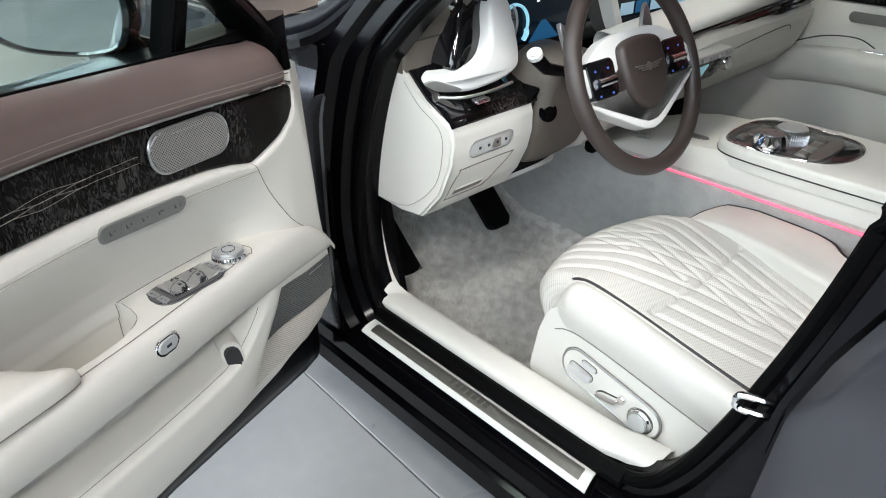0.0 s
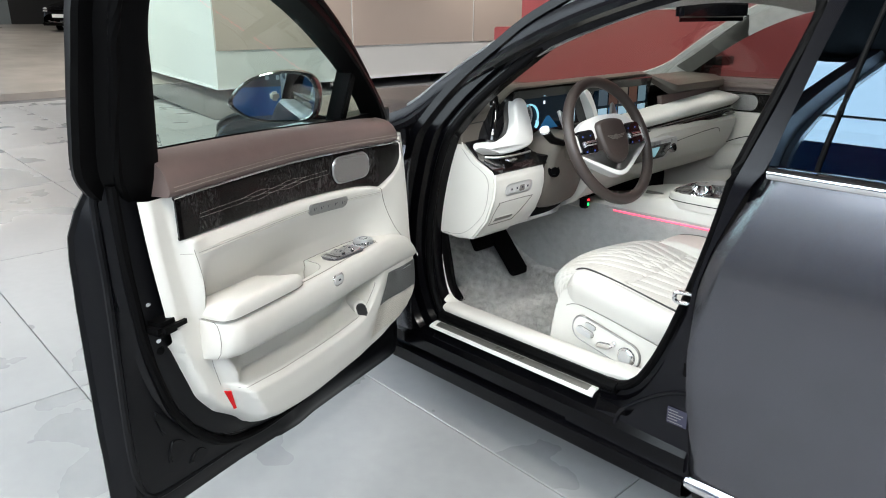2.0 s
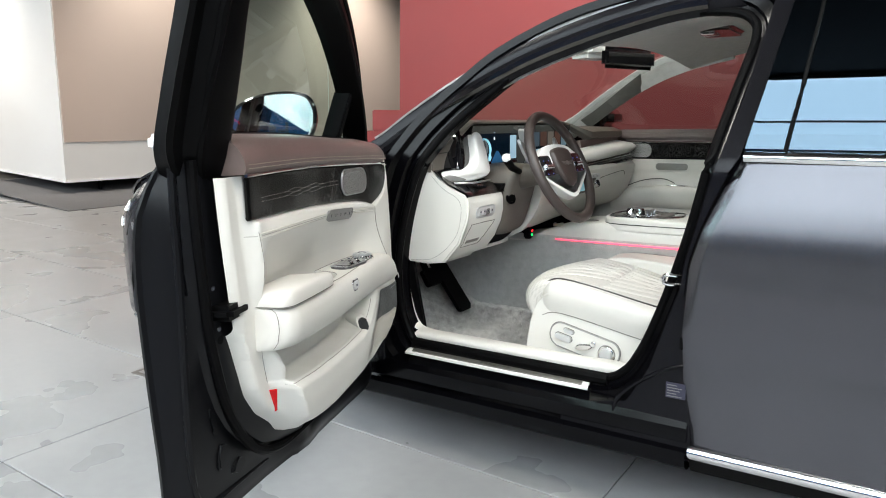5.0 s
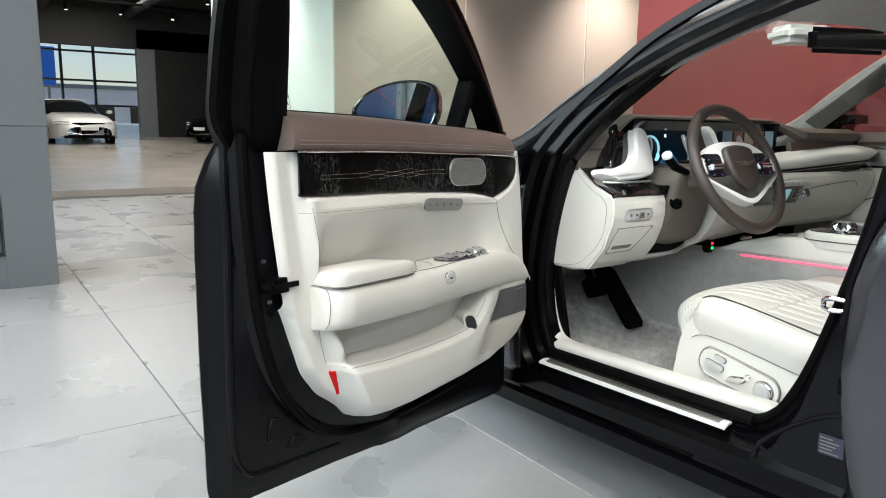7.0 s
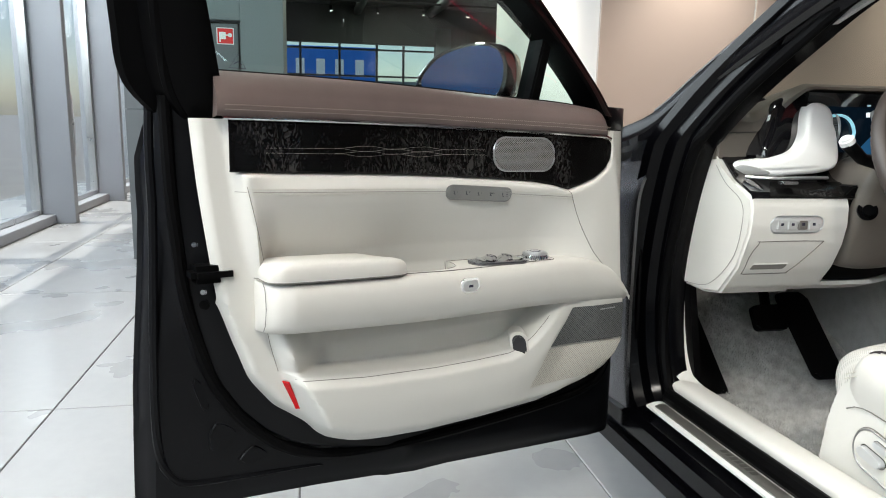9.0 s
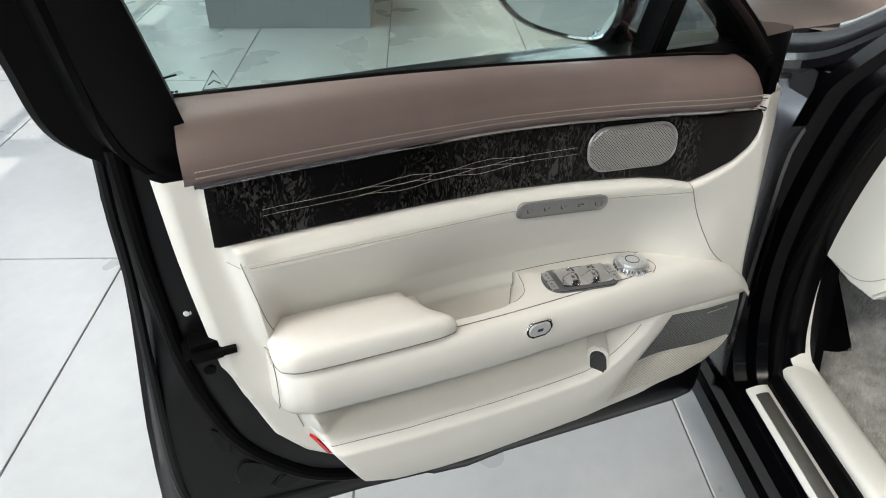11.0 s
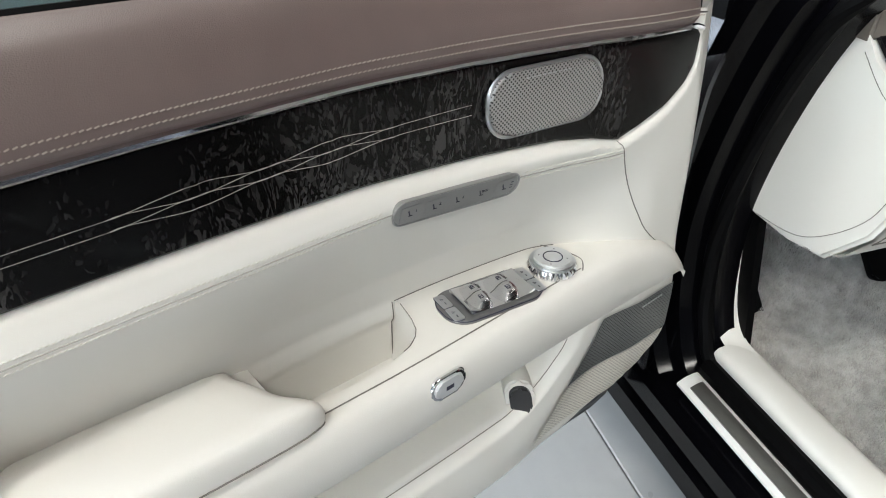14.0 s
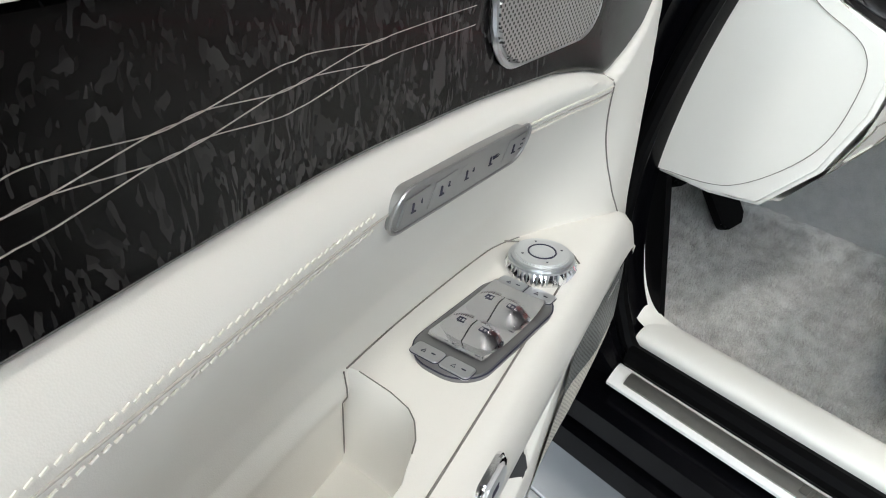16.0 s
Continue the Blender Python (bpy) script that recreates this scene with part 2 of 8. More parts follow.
def mesh_material(name, colour, hole, scale, metal=0.8):
    """Perforated grille: round holes in a regular pattern."""
    m = material(name, colour, 0.4, metal=metal)
    nt = m.node_tree
    p = nt.nodes["Principled BSDF"]
    tc = nt.nodes.new("ShaderNodeTexCoord")
    mp = nt.nodes.new("ShaderNodeMapping")
    mp.inputs["Rotation"].default_value = (0, radians(45), 0)
    mp.inputs["Scale"].default_value = (scale, 0, scale)
    nt.links.new(tc.outputs["Object"], mp.inputs["Vector"])
    vor = nt.nodes.new("ShaderNodeTexVoronoi")
    vor.inputs["Scale"].default_value = 1.0
    vor.inputs["Randomness"].default_value = 0.0
    nt.links.new(mp.outputs[0], vor.inputs["Vector"])
    step = nt.nodes.new("ShaderNodeMapRange")
    step.inputs["From Min"].default_value, step.inputs["From Max"].default_value = 0.24, 0.34
    nt.links.new(vor.outputs["Distance"], step.inputs["Value"])
    mixc = nt.nodes.new("ShaderNodeMix")
    mixc.data_type = "RGBA"
    mixc.inputs["A"].default_value = (*hole, 1)
    mixc.inputs["B"].default_value = (*colour, 1)
    nt.links.new(step.outputs[0], mixc.inputs["Factor"])
    nt.links.new(mixc.outputs["Result"], p.inputs["Base Color"])
    b = nt.nodes.new("ShaderNodeBump")
    b.inputs["Strength"].default_value = 0.6
    b.inputs["Distance"].default_value = 0.001
    nt.links.new(step.outputs[0], b.inputs["Height"])
    nt.links.new(b.outputs[0], p.inputs["Normal"])
    return m


GRILLE = mesh_material("perforated_silver_grille", (0.42, 0.42, 0.41), (0.05, 0.05, 0.05), 300)
GRILLE_DARK = mesh_material("perforated_grey_grille", (0.17, 0.18, 0.18), (0.03, 0.03, 0.03), 260, 0.6)
GRILLE_CREAM = mesh_material("perforated_cream_grille", (0.60, 0.57, 0.50), (0.30, 0.28, 0.25), 260, 0.0)


def floor_material():
    m = material("polished_concrete_tile", (0.30, 0.31, 0.315), 0.3, noise_amount=0.0)
    nt = m.node_tree
    p = nt.nodes["Principled BSDF"]
    geo = nt.nodes.new("ShaderNodeNewGeometry")
    info = nt.nodes.new("ShaderNodeObjectInfo")
    off = nt.nodes.new("ShaderNodeVectorMath")
    off.operation = "MULTIPLY_ADD"
    off.inputs[1].default_value = (37.0, 91.0, 13.0)
    comb = nt.nodes.new("ShaderNodeCombineXYZ")
    for i in range(3):
        nt.links.new(info.outputs["Random"], comb.inputs[i])
    nt.links.new(comb.outputs[0], off.inputs[0])
    nt.links.new(geo.outputs["Position"], off.inputs[2])
    big = nt.nodes.new("ShaderNodeTexNoise")
    big.inputs["Scale"].default_value, big.inputs["Detail"].default_value, big.inputs["Roughness"].default_value = 2.2, 4, 0.45
    fine = nt.nodes.new("ShaderNodeTexNoise")
    fine.inputs["Scale"].default_value, fine.inputs["Detail"].default_value = 22, 5
    for n in (big, fine):
        nt.links.new(off.outputs[0], n.inputs["Vector"])
    ramp = nt.nodes.new("ShaderNodeValToRGB")
    ramp.color_ramp.elements[0].position, ramp.color_ramp.elements[0].color = 0.15, (0.245, 0.252, 0.257, 1)
    ramp.color_ramp.elements[1].position, ramp.color_ramp.elements[1].color = 0.90, (0.365, 0.372, 0.373, 1)
    addm = nt.nodes.new("ShaderNodeMath")
    addm.operation = "MULTIPLY_ADD"
    addm.inputs[1].default_value = 0.26
    nt.links.new(fine.outputs["Fac"], addm.inputs[0])
    sc = nt.nodes.new("ShaderNodeMath")
    sc.operation = "MULTIPLY_ADD"
    sc.inputs[1].default_value, sc.inputs[2].default_value = 0.85, -0.08
    nt.links.new(big.outputs["Fac"], sc.inputs[0])
    nt.links.new(sc.outputs[0], addm.inputs[2])
    nt.links.new(addm.outputs[0], ramp.inputs["Fac"])
    nt.links.new(ramp.outputs[0], p.inputs["Base Color"])
    rr = nt.nodes.new("ShaderNodeMapRange")
    rr.inputs["From Min"].default_value, rr.inputs["From Max"].default_value = 0.3, 0.7
    rr.inputs["To Min"].default_value, rr.inputs["To Max"].default_value = 0.22, 0.42
    nt.links.new(big.outputs["Fac"], rr.inputs["Value"])
    nt.links.new(rr.outputs[0], p.inputs["Roughness"])
    return m


FLOOR = floor_material()
FLOOR_FAR = material("polished_hall_floor", (0.40, 0.365, 0.33), 0.2, noise_amount=0.25, noise_scale=1.5)
GRILLE_BIN = mesh_material("perforated_bin", (0.30, 0.31, 0.33), (0.03, 0.03, 0.03), 22, 0.4)


def carpet_material(name, a, b):
    m = material(name, a, 0.95, sheen=0.4, noise_amount=0.0, spec=0.1)
    nt = m.node_tree
    p = nt.nodes["Principled BSDF"]
    tc = nt.nodes.new("ShaderNodeTexCoord")
    fine = nt.nodes.new("ShaderNodeTexNoise")
    fine.inputs["Scale"].default_value, fine.inputs["Detail"].default_value = 420, 2
    big = nt.nodes.new("ShaderNodeTexNoise")
    big.inputs["Scale"].default_value, big.inputs["Detail"].default_value = 34, 6
    for n in (fine, big):
        nt.links.new(tc.outputs["Object"], n.inputs["Vector"])
    addm = nt.nodes.new("ShaderNodeMath")
    addm.operation = "ADD"
    nt.links.new(fine.outputs["Fac"], addm.inputs[0])
    nt.links.new(big.outputs["Fac"], addm.inputs[1])
    ramp = nt.nodes.new("ShaderNodeMapRange")
    ramp.inputs["From Min"].default_value, ramp.inputs["From Max"].default_value = 0.70, 1.24
    nt.links.new(addm.outputs[0], ramp.inputs["Value"])
    mixc = nt.nodes.new("ShaderNodeMix")
    mixc.data_type = "RGBA"
    mixc.inputs["A"].default_value, mixc.inputs["B"].default_value = (*b, 1), (*a, 1)
    nt.links.new(ramp.outputs[0], mixc.inputs["Factor"])
    nt.links.new(mixc.outputs["Result"], p.inputs["Base Color"])
    bmp = nt.nodes.new("ShaderNodeBump")
    bmp.inputs["Strength"].default_value, bmp.inputs["Distance"].default_value = 0.9, 0.004
    nt.links.new(fine.outputs["Fac"], bmp.inputs["Height"])
    nt.links.new(bmp.outputs[0], p.inputs["Normal"])
    return m


def quilt_material():
    """Cream leather with rows of fine pin-holes."""
    m = mesh_material("perforated_cream_leather", (0.60, 0.585, 0.545), (0.38, 0.365, 0.335), 300, 0.0)
    m.node_tree.nodes["Mapping"].inputs["Scale"].default_value = (300, 300, 0)
    m.node_tree.nodes["Mapping"].inputs["Rotation"].default_value = (0, 0, radians(45))
    m.node_tree.nodes["Bump"].inputs["Strength"].default_value = 0.15
    return m


CREAM_QUILT = quilt_material()
CARPET = carpet_material("grey_beige_pile_carpet", (0.76, 0.75, 0.715), (0.34, 0.33, 0.31))
CARPET_FLAT = carpet_material("pale_grey_felt_lining", (0.52, 0.52, 0.50), (0.40, 0.40, 0.385))


# ---- shapes ----
def clamp(v, a=0.0, b=1.0):
    return max(a, min(b, v))


def smooth(a, b, v):
    t = clamp((v - a) / (b - a))
    return t * t * (3 - 2 * t)


def lerp(table, v):
    """Straight-line reading of a table of (x, y) rows in growing x."""
    if v <= table[0][0]:
        return table[0][1]
    for (a, fa), (b, fb) in zip(table, table[1:]):
        if v <= b:
            return fa + (fb - fa) * (v - a) / (b - a)
    return table[-1][1]


def curve_through(points, steps=8, closed=False):
    """Smooth line (Catmull-Rom) through points of any dimension."""
    n, out = len(points), []
    for i in range(n if closed else n - 1):
        if closed:
            a, b, c, d = (points[(i + k) % n] for k in (-1, 0, 1, 2))
        else:
            a, b, c, d = points[max(i - 1, 0)], points[i], points[i + 1], points[min(i + 2, n - 1)]
        for k in range(steps):
            t = k / steps
            out.append(tuple(0.5 * (2 * q + (r - p) * t + (2 * p - 5 * q + 4 * r - s) * t * t + (3 * q - p - 3 * r + s) * t ** 3) for p, q, r, s in zip(a, b, c, d)))
    if not closed:
        out.append(tuple(points[-1]))
    return out


def smoothed(points, steps=6):
    return curve_through(points, steps, True)


def part(name, bm, mat, parent=None, label="", m=None, angle=35, kind=""):
    me = bpy.data.meshes.new(name)
    bmesh.ops.recalc_face_normals(bm, faces=bm.faces)
    bm.to_mesh(me)
    bm.free()
    me.shade_smooth()
    me.set_sharp_from_angle(angle=radians(angle))
    me.materials.append(mat)
    ob = new(name, me)
    if parent is not None:
        ob.parent = parent
    if m is not None:
        ob.matrix_basis = m
    return tagged(ob, label=label, kind=kind)


def box(bm, lo, hi, bevel=0.0, seg=2):
    r = bmesh.ops.create_cube(bm, size=1.0)
    vs = r["verts"]
    for v in vs:
        v.co = Vector([lo[i] + (v.co[i] + 0.5) * (hi[i] - lo[i]) for i in range(3)])
    if bevel:
        es = list({e for v in vs for e in v.link_edges})
        bmesh.ops.bevel(bm, geom=es, offset=bevel, segments=seg, affect="EDGES", clamp_overlap=True)
    return bm


def rbox(lo, hi, bevel=0.0, seg=3):
    return box(bmesh.new(), lo, hi, bevel, seg)


def prism(outline, place, a, b, bevel=0.0, seg=3):
    """Outline of (p, q) pairs, pushed from depth a to b; place(p, q, depth) gives the point."""
    bm = bmesh.new()
    va = [bm.verts.new(place(p, q, a)) for p, q in outline]
    vb = [bm.verts.new(place(p, q, b)) for p, q in outline]
    n = len(outline)
    fa, fb = bm.faces.new(va), bm.faces.new(vb[::-1])
    for i in range(n):
        bm.faces.new((va[i], vb[i], vb[(i + 1) % n], va[(i + 1) % n]))
    if bevel:
        es = list(fb.edges)
        bmesh.ops.bevel(bm, geom=es, offset=bevel, segments=seg, affect="EDGES", clamp_overlap=True)
    return bm


def pillow(outline, place, a, b, r, n=4):
    """As prism, with a rounded front rim of radius r."""
    m = len(outline)
    area = sum(outline[i - 1][0] * outline[i][1] - outline[i][0] * outline[i - 1][1] for i in range(m))
    turn = 1.0 if area > 0 else -1.0
    inward = []
    for i in range(m):
        p, q = outline[i - 1], outline[(i + 1) % m]
        t = Vector((q[0] - p[0], q[1] - p[1])).normalized()
        inward.append((-t[1] * turn, t[0] * turn))
    bm = bmesh.new()
    rows = [[bm.verts.new(place(p, q, a)) for p, q in outline]]
    for k in range(n + 1):
        w = k / n * math.pi / 2
        d = r * (1 - math.cos(w))
        rows.append([bm.verts.new(place(p + v[0] * d, q + v[1] * d, b - r * (1 - math.sin(w)))) for (p, q), v in zip(outline, inward)])
    for u, v in zip(rows, rows[1:]):
        for i in range(m):
            bm.faces.new((u[i], u[(i + 1) % m], v[(i + 1) % m], v[i]))
    bm.faces.new(rows[0][::-1])
    bm.faces.new(rows[-1])
    return bm


def sheet(f, nu, nv, thick=None, close_u=False):
    """Surface f(s, t), s and t from 0 to 1; thick: a vector or number function giving the back."""
    bm = bmesh.new()
    g = [[bm.verts.new(f(i / nu, j / nv)) for j in range(nv + 1)] for i in range(nu if close_u else nu + 1)]
    m = len(g)
    for i in range(nu):
        for j in range(nv):
            bm.faces.new((g[i][j], g[(i + 1) % m][j], g[(i + 1) % m][j + 1], g[i][j + 1]))
    if thick:
        bmesh.ops.recalc_face_normals(bm, faces=bm.faces)
        bmesh.ops.solidify(bm, geom=list(bm.faces), thickness=thick)
    return bm


def tube(path, r, sides=8, closed=False, flat=1.0, bm=None):
    """Round bar along a path; r a number or a function of 0..1."""
    bm = bm or bmesh.new()
    pts = [Vector(p) for p in path]
    n = len(pts)
    rings, up = [], Vector((0.13, 0.27, 0.95)).normalized()
    for i, p in enumerate(pts):
        a = pts[(i - 1) % n] if closed or i else pts[0]
        b = pts[(i + 1) % n] if closed or i < n - 1 else pts[-1]
        d = (b - a).normalized()
        x = d.cross(up)
        if x.length < 0.05:
            x = d.cross(Vector((1, 0, 0)))
        x.normalize()
        y = x.cross(d)
        rad = r(i / max(1, n - 1)) if callable(r) else r
        rings.append([bm.verts.new(p + rad * (math.cos(k * math.tau / sides) * x + flat * math.sin(k * math.tau / sides) * y)) for k in range(sides)])
    for i in range(n if closed else n - 1):
        a, b = rings[i], rings[(i + 1) % n]
        for k in range(sides):
            bm.faces.new((a[k], b[k], b[(k + 1) % sides], a[(k + 1) % sides]))
    if not closed:
        bm.faces.new(rings[0][::-1])
        bm.faces.new(rings[-1])
    return bm


def disc(bm, c, axis, r, h, n=24, bevel=0.0):
    """Cylinder of height h from c along axis."""
    axis = Vector(axis).normalized()
    q = axis.to_track_quat("Z", "Y").to_matrix().to_4x4()
    res = bmesh.ops.create_cone(bm, cap_ends=True, segments=n, radius1=r, radius2=r, depth=h, matrix=Matrix.Translation(Vector(c) + axis * h / 2) @ q)
    if bevel:
        es = [e for e in {e for v in res["verts"] for e in v.link_edges} if len(e.link_faces) == 2 and any(len(f.verts) > 4 for f in e.link_faces)]
        bmesh.ops.bevel(bm, geom=es, offset=bevel, segments=2, affect="EDGES")
    return bm


def pill(w, h, n=8, r=None):
    """Rounded rectangle outline round the origin."""
    r = min(w, h) / 2 if r is None else r
    out = []
    for cx, cy, a in ((w / 2 - r, h / 2 - r, 0), (-w / 2 + r, h / 2 - r, 90), (-w / 2 + r, -h / 2 + r, 180), (w / 2 - r, -h / 2 + r, 270)):
        out += [(cx + r * math.cos(radians(a + 90 * k / n)), cy + r * math.sin(radians(a + 90 * k / n))) for k in range(n + 1)]
    return out


def thing(name, m, label, category, group="", kind=""):
    ob = new(name)
    ob.matrix_world = m
    return tagged(ob, label, category, group, kind)


# ---- the room ----
def slope(x):
    """The hall floor rises gently away from the car."""
    return 0.045 * max(0.0, -10.1 - x)


GROUT = material("floor_joint_grout", (0.10, 0.10, 0.105), 0.7)
floor_ob = part("floor", rbox((-10.1, -3.6, -0.12), (8, 16, -0.005)), GROUT, None, "grey concrete-look tiled showroom floor with dark joints", kind="structure")
floor_ob["category"] = "floor"
hall_floor = part("hall_floor", sheet(lambda s, t: (-10.1 - 21.9 * s, -3.6 + 19.6 * t, slope(-10.1 - 21.9 * s) - 0.004), 2, 2, 0.1), FLOOR_FAR, floor_ob, "polished brownish grey floor of the far hall", kind="structure")
street = part("ground", rbox((-140, -120, -0.3), (60, 90, -0.21)), material("pale_paving", (0.26, 0.26, 0.255), 0.8, noise_amount=0.2, noise_scale=2), None, "pale paved forecourt outside the windows", kind="structure")
street["category"] = "ground"


def wall(name, lo, hi, mat, label, bevel=0.004):
    ob = part(name, rbox(lo, hi, bevel, 1), mat, None, label, kind="structure")
    ob["category"] = "wall"
    return ob


CHARCOAL = material("charcoal_wall_paint", (0.012, 0.012, 0.013), 0.55, noise_amount=0.1, noise_scale=2)
wall("wall_red", (-2.66, 3.42, 0), (8, 3.66, 4.6), RED_WALL, "dark red painted showroom wall with a free edge")
wall("wall_north", (-11.5, 15.4, 0), (8, 15.7, 4.6), WHITE_WALL, "plain white closing wall far behind the red wall")
# added wall out of view, grey to keep pale reflections off the car
wall("wall_east", (7.7, -3.6, 0), (8.0, 15.4, 4.6), GREY_WALL, "plain grey closing wall, added out of view")
wall("wall_hall", (-31, 12, 0), (-15.5, 12.3, 4.6), CHARCOAL, "charcoal side wall of the far hall")
wall("wall_return", (-15.5, 11.9, 0), (-15.3, 15.7, 4.6), CHARCOAL, "charcoal return wall")
ceil = part("ceiling", rbox((-31, -3.6, 4.6), (8, 16, 4.8)), CEILING_BLACK, None, "black painted open ceiling", kind="structure")
ceil["category"] = "ceiling"

# red stepped bench against the wall
bench = thing("stepped_bench", pose(-3.05, 3.62, 0), "dark red stepped bench block beside the wall", "bench")
part("seat", rbox((-0.12, -0.16, 0), (0.36, 0.3, 0.99), 0.012), RED_WALL, bench)
part("upper_step", rbox((0.0, -0.13, 0.99), (0.36, 0.3, 1.19), 0.012), RED_WALL, bench)

# white display partition on short legs
partition = thing("display_partition", pose(0, 0, 0), "white display partition raised on thin dark legs", "partition")
panel_line = [(-8.0, 3.12), (-15.3, 3.58), (-15.3, 13.0), (-8.0, 13.0)]
foot_z = lambda x: 0.20 + 0.018 * (-8.0 - x)
part("panel", prism(panel_line, lambda x, y, z: (x, y, z if z > 1 else foot_z(x)), 0.2, 4.4, 0.01), WHITE_WALL, partition, "white panel face lit by spots")
edge_line = [(-7.985, 3.105), (-15.31, 3.565), (-15.31, 13.01), (-7.985, 13.01)]
part("lower_edge", prism(edge_line, lambda x, y, z: (x, y, foot_z(x) + z), -0.012, 0.02, 0.004), SIGN_WHITE, partition)
for k, (y0, y1) in enumerate(((3.14, 5.46), (5.49, 8.2), (8.23, 10.6), (10.63, 12.98))):
    part("beige_sheet", rbox((-8.002, y0, 0.72), (-7.988, y1, 4.38), 0.003, 1), BEIGE_WALL, partition, "warm beige facing sheet")
for lx, ly in ((-8.22, 3.72), (-8.22, 5.2), (-8.22, 7.4), (-8.22, 9.8), (-10.9, 3.8), (-13.0, 3.9), (-15.0, 4.0)):
    part("leg", disc(bmesh.new(), (lx, ly, slope(lx)), (0, 0, 1), 0.025, foot_z(lx) - slope(lx), 12), BLACK, partition)
mat_ob = thing("floor_mat", pose(0, 0, 0), "flat dark grey mat under the white partition", "mat")
part("mat", prism([(-6.65, 2.40), (-13.4, 2.95), (-13.4, 12.6), (-6.9, 12.6)], lambda x, y, z: (x, y, z + slope(x)), -0.004, 0.008, 0.002), material("grey_carpet_mat", (0.13, 0.13, 0.135), 0.9, noise_amount=0.15), mat_ob)

stand = thing("information_stand", pose(-9.15, 2.46, 0) @ Matrix.Scale(1.30, 4), "slim black information stand with a tilted tablet", "stand")
part("base", disc(bmesh.new(), (0, 0, 0), (0, 0, 1), 0.19, 0.012, 40, 0.004), BLACK, stand)
pole = part("pole", tube([(0, 0, 0.01), (0.0, -0.05, 0.5), (0.0, -0.10, 0.98)], 0.021, 12), BLACK, stand)
part("clamp", disc(bmesh.new(), (0.02, -0.03, 0.42), (1, 0, 0), 0.012, 0.03, 12), BLACK, pole)
part("tablet", rbox((-0.08, -0.13, -0.008), (0.08, 0.13, 0.008), 0.005), BLACK, stand, "", Matrix.Translation((0.0, -0.13, 1.02)) @ Matrix.Rotation(radians(32), 4, "X") @ Matrix.Rotation(radians(12), 4, "Y"))
part("cable", tube(curve_through([(0.0, 0.15, 0.008), (0.05, 0.45, 0.006), (-0.05, 0.8, 0.006)], 6), 0.006, 6), BLACK, stand)

sock = thing("floor_socket", pose(-1.40, -0.09, 0, 0, 0, 4), "small dull metal floor socket plate set in the tiles", "socket")
part("plate", rbox((-0.06, -0.05, 0.0), (0.06, 0.05, 0.004), 0.0015, 1), GREY_METAL, sock)
part("flap", rbox((-0.035, -0.03, 0.004), (0.035, 0.03, 0.006), 0.001, 1), SATIN_METAL, sock)

# grey service pillar with a recessed niche that holds two cabinets
PX = -3.76
Y0, YN0, YN1, Y1 = -2.07, -1.885, -1.283, -0.992
pillar = wall("pillar", (-4.56, Y0, 0), (PX - 0.06, Y1, 4.6), GREY_WALL, "grey panelled pillar with a recessed cabinet niche")
for lo, hi in (((PX - 0.062, Y0, 0.0), (PX, YN0, 1.058)), ((PX - 0.062, Y0, 1.062), (PX, YN0, 4.6)), ((PX - 0.062, YN1, 0.0), (PX, Y1, 1.058)), ((PX - 0.062, YN1, 1.062), (PX, Y1, 4.6)), ((PX - 0.062, YN0, 0.0), (PX, YN1, 0.215)), ((PX - 0.062, YN0, 1.68), (PX, YN1, 4.6))):
    part("panel", rbox(lo, hi, 0.002, 1), GREY_WALL, pillar)
part("niche_frame", rbox((PX - 0.055, YN0, 0.916), (PX - 0.02, YN1, 0.964), 0.002, 1), GREY_WALL, pillar)
